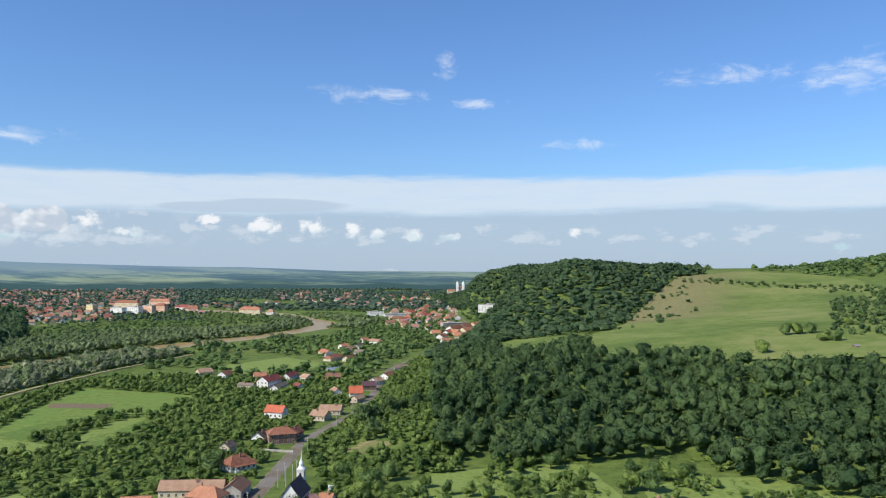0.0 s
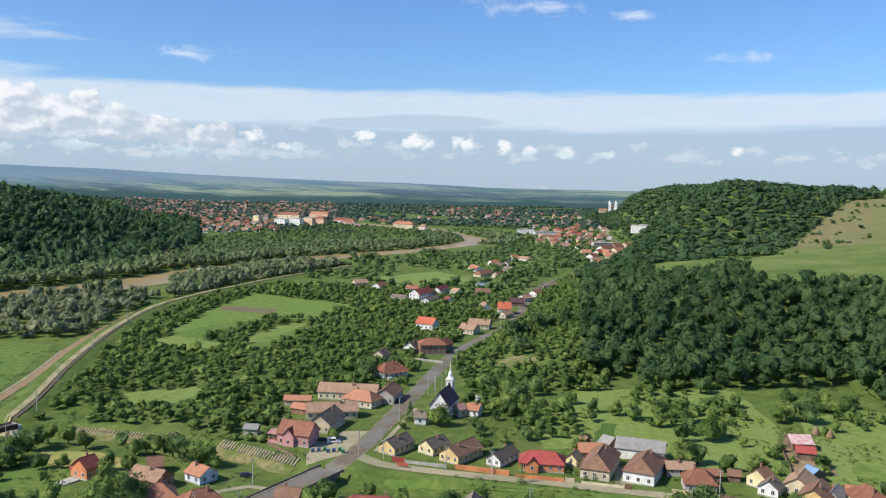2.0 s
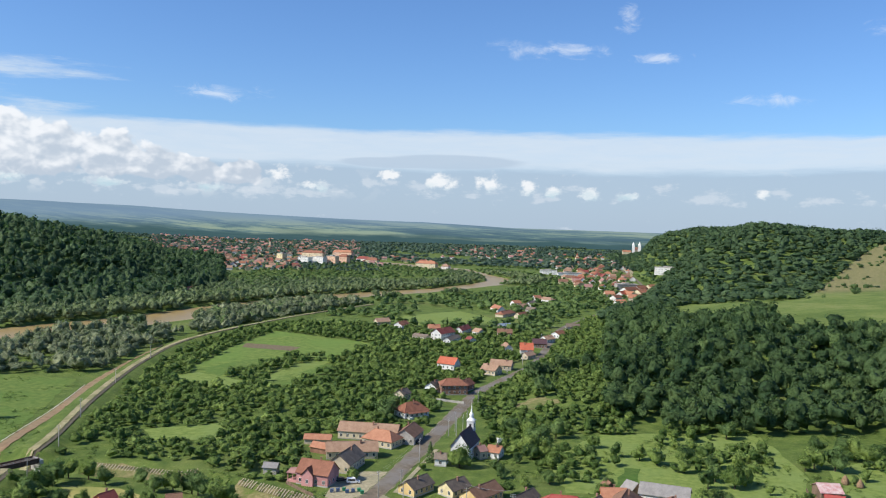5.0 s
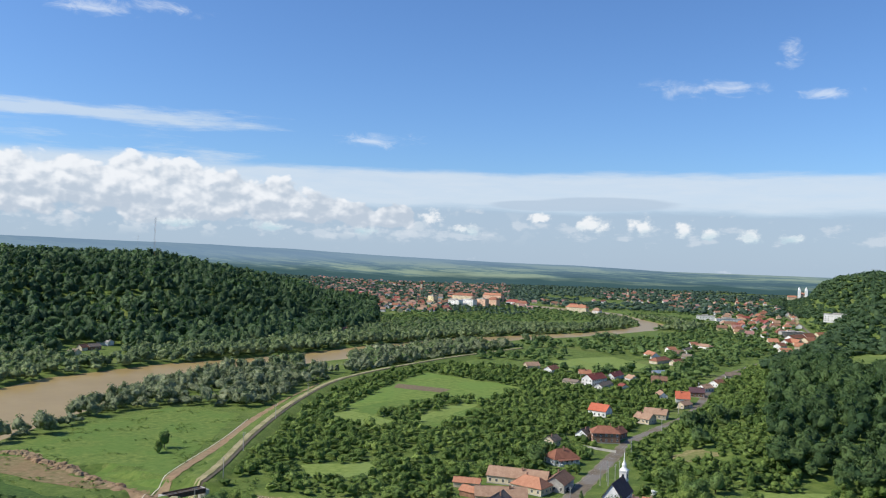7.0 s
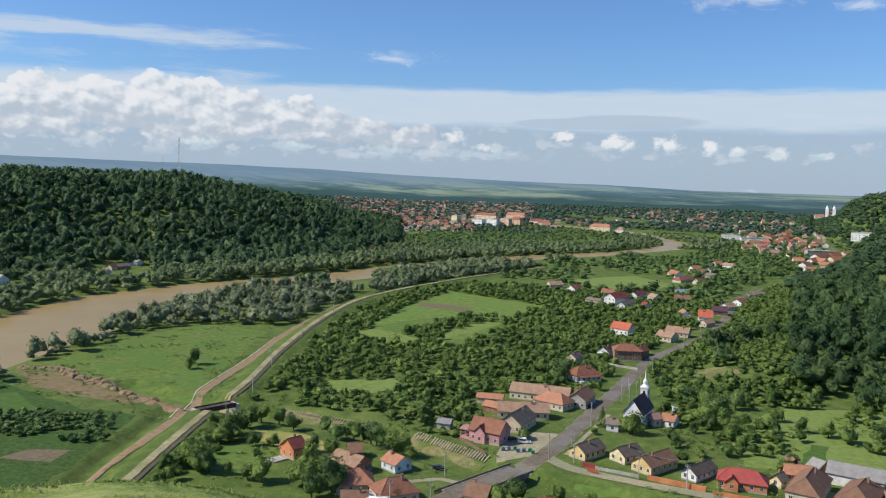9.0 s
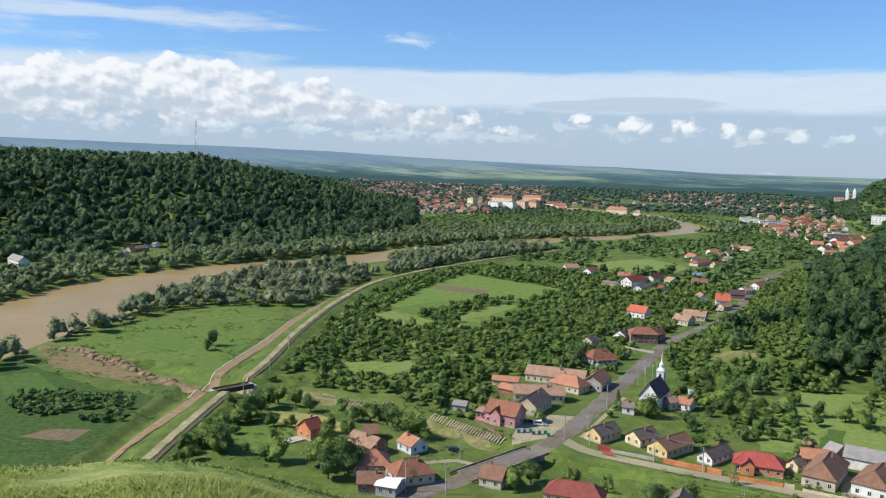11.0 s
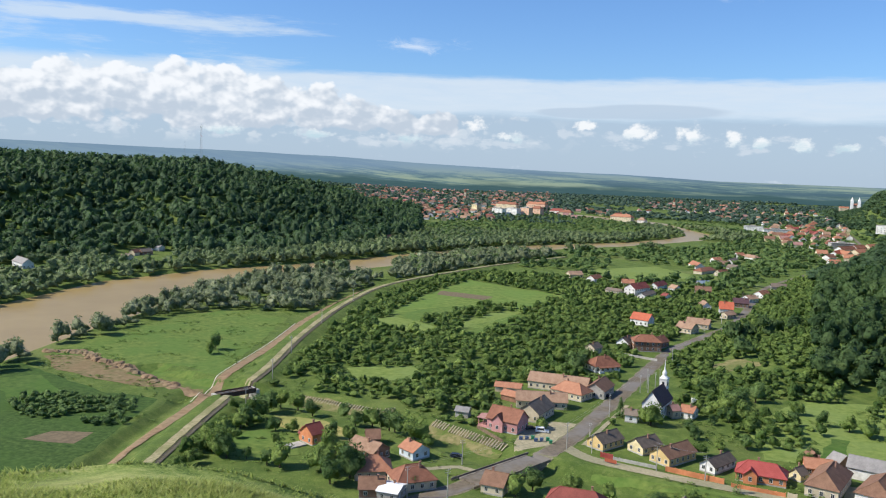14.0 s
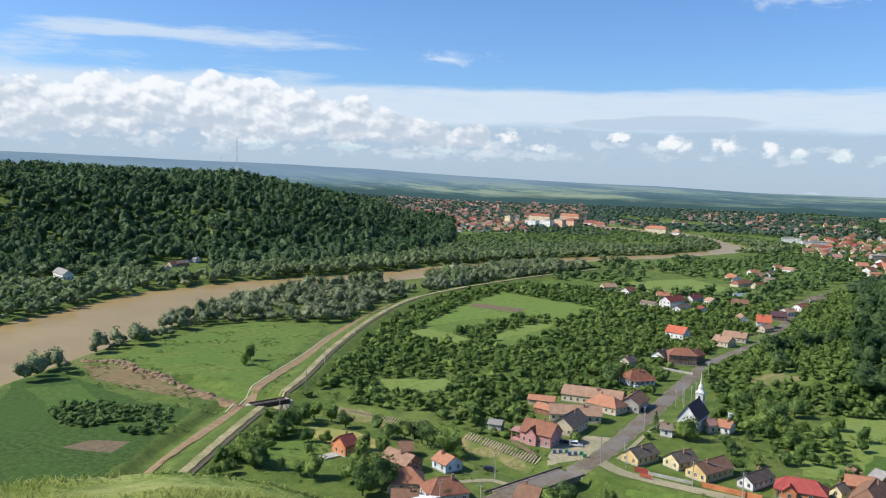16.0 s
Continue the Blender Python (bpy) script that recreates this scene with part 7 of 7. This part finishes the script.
def foot_slope(x, y):
    r, yaw = polar(x, y)
    line = seg_distance(x, y, [(-112, 60), (-137, 122), (-150, 160), (-160, 190)])[0]
    return ((line < 12) & (side_of(x, y, RAIL) < -5) & (yaw < 46) & (y > 120)) | ((x > -158) & (x < -140) & (y > 150) & (y < 190) & (waves(x, y, 9.0) > -0.2) & (side_of(x, y, RAIL) < -6))


plant("bank_bushes", scatter(R, -175, -95, 60, 200, 5.0, foot_slope), (2.5, 6.5), (4.5, 8), LEAF_LIGHT, "green bushes on the railway bank", "bushes", 190, 0.085, 28)


def pasture_bushes(x, y):
    d = hill_distance(x, y)
    r, yaw = polar(x, y)
    slope = (yaw < -9.5) & (yaw > -17.0) & (y - 0.35 * x > 590) & (y - 0.35 * x < 880) & (waves(x, y, 9.0) > 0.28 + 0.8 * ease(0.925 * (x - 131) - 0.38 * (y - 640), 10, 90))
    right = (yaw < -24.8) & (yaw > -36) & (r > 560) & (r < 960) & (waves(x, y, 40.0) > -0.75)
    top = (r > 955) & (r < 985) & (yaw < -12) & (yaw > -34) & (waves(x, y, 26.0) > -0.5)
    return (d > 60) & (slope | right | top)


plant("pasture_bushes", scatter(R, 40, 700, 430, 1250, 11.0, pasture_bushes), (3, 8), (5, 11), WOOD_LEAF, "scattered bushes on a dry hill pasture", "bushes", 40, 0.130, 29)
for a, r, h, w in ((-16.5, 452, 12, 13), (-20.8, 500, 13, 12), (-22.2, 560, 12, 12), (-22.9, 565, 13, 13), (-23.7, 570, 12, 12), (-24.5, 540, 10, 14), (-25.2, 540, 9, 11), (-25.8, 610, 10, 10), (-26.6, 640, 10, 10)):
    place_tree(*at_polar(a, r), h, w, "b")


def hut(x, y):
    ob = thing("hut", "small grey-roofed shelter on the hill pasture", "hut", x, y, 25)
    part("wall", wall_bmesh(4.5, 3.5, 1.8, 0.9, "g"), WALLS["wood"], ob)
    part("roof", roof_bmesh(4.5, 3.5, 1.8, 0.9, "g"), ROOFS["grey"], ob)


hut(*at_polar(-26.2, 520))


# ---- grass on the hill top ----
def turf():
    m = bpy.data.materials.new("hill top turf")
    m.use_nodes = True
    n = Nodes(m.node_tree)
    p = n.add("ShaderNodeNewGeometry").outputs["Position"]
    a, b, c = n.noise(p, 0.7, 4.0, 0.6), n.noise(p, 4.0, 4.0, 0.65), n.noise(p, 30.0, 3.0, 0.7)
    f = n.math("ADD", n.math("MULTIPLY", a, 0.35), n.math("ADD", n.math("MULTIPLY", b, 0.35), n.math("MULTIPLY", c, 0.3)))
    col = n.ramp(f, (0.41, (0.060, 0.108, 0.022)), (0.50, (0.190, 0.252, 0.058)), (0.58, (0.34, 0.36, 0.125)))
    away = n.add("ShaderNodeVectorMath", {0: p, 1: (-6.37, 5.55, 91.85)}, operation="DISTANCE").outputs["Value"]
    worn = n.math("SUBTRACT", 1.0, n.smooth(n.math("ADD", away, n.math("MULTIPLY", n.math("SUBTRACT", b, 0.5), 2.0)), 0.1, 0.9))
    col = n.mix(n.math("MULTIPLY", worn, 0.28), col, (0.36, 0.29, 0.14, 1))
    bump = n.add("ShaderNodeBump", {"Strength": 0.6, "Distance": 0.05, "Height": n.math("ADD", b, c)}).outputs[0]
    s = n.add("ShaderNodeBsdfPrincipled", {"Base Color": col, "Roughness": 0.9, "Specular IOR Level": 0.15, "Normal": bump})
    n.add("ShaderNodeOutputMaterial", {0: s.outputs[0]})
    yaws, rads = np.radians(np.arange(0, 360, 1.0)), np.linspace(0.03, 13.5, 90)
    rr, yy = np.meshgrid(rads, yaws, indexing="ij")
    x, y = -rr * np.sin(yy), rr * np.cos(yy)
    v = np.stack([x, y, ground_z(x, y) + 0.035], -1).reshape(-1, 3)
    ob = new("turf", mesh_from("turf", v, grid_faces(len(rads), len(yaws), True)[:, ::-1], m, True))
    tagged(ob, "bright short turf with a worn dry patch", "turf", kind="structure")


turf()



def blade_material():
    m = bpy.data.materials.new("meadow grass")
    m.use_nodes = True
    n = Nodes(m.node_tree)
    isl = n.add("ShaderNodeNewGeometry").outputs["Random Per Island"]
    tint = n.add("ShaderNodeAttribute", attribute_name="tint").outputs["Fac"]
    col = n.ramp(n.math("ADD", n.math("MULTIPLY", isl, 0.45), n.math("MULTIPLY", tint, 0.55)), (0.1, (0.20, 0.30, 0.055)), (0.9, (0.50, 0.53, 0.19)))
    d = n.add("ShaderNodeBsdfPrincipled", {"Base Color": col, "Roughness": 0.6, "Specular IOR Level": 0.2})
    t = n.add("ShaderNodeBsdfTranslucent", {"Color": col})
    mx = n.add("ShaderNodeMixShader", {0: 0.5, 1: d.outputs[0], 2: t.outputs[0]})
    n.add("ShaderNodeOutputMaterial", {0: mx.outputs[0]})
    return m


def hill_grass():
    g = np.random.default_rng(3)
    n = 80000
    r = np.sqrt(g.uniform(4.8 ** 2, 11.8 ** 2, n))
    a = np.radians(g.uniform(27, 60, n))
    x, y = -r * np.sin(a), r * np.cos(a)
    tuft = waves(x, y, 0.55, 2.0) + waves(x, y, 1.7, 1.0)
    keep = g.uniform(-1.6, 1.2, n) < tuft + 0.9
    x, y, tuft = x[keep], y[keep], tuft[keep]
    n = len(x)
    z = ground_z(x, y)
    h = g.uniform(0.04, 0.13, n) * (1 + 0.6 * tuft) * (1 - 0.6 * np.exp(-((x - -6.37) ** 2 + (y - 5.55) ** 2) / 0.35))
    h = np.clip(h, 0.02, 0.22)
    w = g.uniform(0.005, 0.010, n)
    t = g.uniform(0, 2 * np.pi, n)
    lean = g.uniform(0.4, 1.3, n) * h
    way = g.uniform(0, 2 * np.pi, n)
    lx, ly = (np.cos(way) + 0.4) * lean, (np.sin(way) - 0.3) * lean
    sx, sy = np.cos(t) * w, np.sin(t) * w
    base0, base1 = np.stack([x - sx, y - sy, z - 0.02], 1), np.stack([x + sx, y + sy, z - 0.02], 1)
    mid0, mid1 = np.stack([x - sx * 0.8 + lx * 0.4, y - sy * 0.8 + ly * 0.4, z + h * 0.6], 1), np.stack([x + sx * 0.8 + lx * 0.4, y + sy * 0.8 + ly * 0.4, z + h * 0.6], 1)
    tip0, tip1 = np.stack([x - sx * 0.15 + lx, y - sy * 0.15 + ly, z + h], 1), np.stack([x + sx * 0.15 + lx, y + sy * 0.15 + ly, z + h], 1)
    v = np.stack([base0, base1, mid1, mid0, tip1, tip0], 1).reshape(-1, 3)
    k = np.arange(n)[:, None] * 6
    f = np.concatenate([k + (0, 1, 2, 3), k + (3, 2, 4, 5)], 0)
    e1, e2 = v[f[:, 1]] - v[f[:, 0]], v[f[:, 2]] - v[f[:, 0]]
    down = np.cross(e1, e2)[:, 2] < 0
    f[down] = f[down][:, ::-1]
    me = mesh_from("grass", v, f, blade_material(), True)
    up = np.stack([lx / h * 0.3, ly / h * 0.3, np.ones(n)], 1) + g.normal(0, 0.25, (n, 3))
    with_normals(me, np.repeat(up / np.linalg.norm(up, axis=1, keepdims=True), 6, 0))
    at = me.attributes.new("tint", "FLOAT", "FACE")
    tt = np.clip(0.45 + 0.35 * waves(x, y, 0.8, 4.0) + 0.2 * waves(x, y, 0.3), 0, 1).astype(np.float32)
    at.data.foreach_set("value", np.concatenate([tt, tt]))
    tagged(new("grass", me), "long sunlit green grass on the hill top", "grass", kind="stuff")


hill_grass()


# ---- far hills ----
def far_hills():
    m = bpy.data.materials.new("hazy far hills")
    m.use_nodes = True
    n = Nodes(m.node_tree)
    p = n.add("ShaderNodeNewGeometry").outputs["Position"]
    sq = n.add("ShaderNodeMapping", {0: p, 3: (0.35, 1.0, 3.0)}).outputs[0]
    a = n.noise(sq, 0.0035, 4.0, 0.6)
    b = n.noise(sq, 0.02, 4.0, 0.7)
    # field and wood colours with the blue of haze painted in
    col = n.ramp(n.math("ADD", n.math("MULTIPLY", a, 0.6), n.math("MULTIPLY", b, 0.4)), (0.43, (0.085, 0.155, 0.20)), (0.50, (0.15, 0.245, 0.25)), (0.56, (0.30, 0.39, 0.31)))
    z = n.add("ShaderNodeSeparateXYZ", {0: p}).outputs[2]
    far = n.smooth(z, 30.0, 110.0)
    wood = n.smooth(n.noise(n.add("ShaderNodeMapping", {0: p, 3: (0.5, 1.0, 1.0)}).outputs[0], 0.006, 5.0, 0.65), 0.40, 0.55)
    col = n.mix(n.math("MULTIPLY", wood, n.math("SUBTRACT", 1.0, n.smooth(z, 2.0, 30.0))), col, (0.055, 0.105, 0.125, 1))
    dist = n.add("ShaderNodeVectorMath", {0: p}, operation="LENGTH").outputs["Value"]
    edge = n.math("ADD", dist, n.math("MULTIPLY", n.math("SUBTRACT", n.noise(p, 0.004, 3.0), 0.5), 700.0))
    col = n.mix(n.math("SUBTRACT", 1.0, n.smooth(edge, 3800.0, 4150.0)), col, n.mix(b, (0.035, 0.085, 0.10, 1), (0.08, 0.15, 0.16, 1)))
    # more haze colour with height; the surface glows instead of being lit
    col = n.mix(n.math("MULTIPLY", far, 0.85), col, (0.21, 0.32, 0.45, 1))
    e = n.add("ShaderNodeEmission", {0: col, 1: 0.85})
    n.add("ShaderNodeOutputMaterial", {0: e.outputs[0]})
    yaws = np.radians(np.arange(-30, 75, 0.25))
    rads = np.geomspace(3450, 4880, 50)
    rr, yy = np.meshgrid(rads, yaws, indexing="ij")
    x, y = -rr * np.sin(yy), rr * np.cos(yy)
    zz = ground_z(x, y) + 1.5
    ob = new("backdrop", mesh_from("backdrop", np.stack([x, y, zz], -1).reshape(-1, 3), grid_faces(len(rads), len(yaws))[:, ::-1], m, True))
    tagged(ob, "hazy blue-green hills along the horizon", "hills", kind="structure")


far_hills()
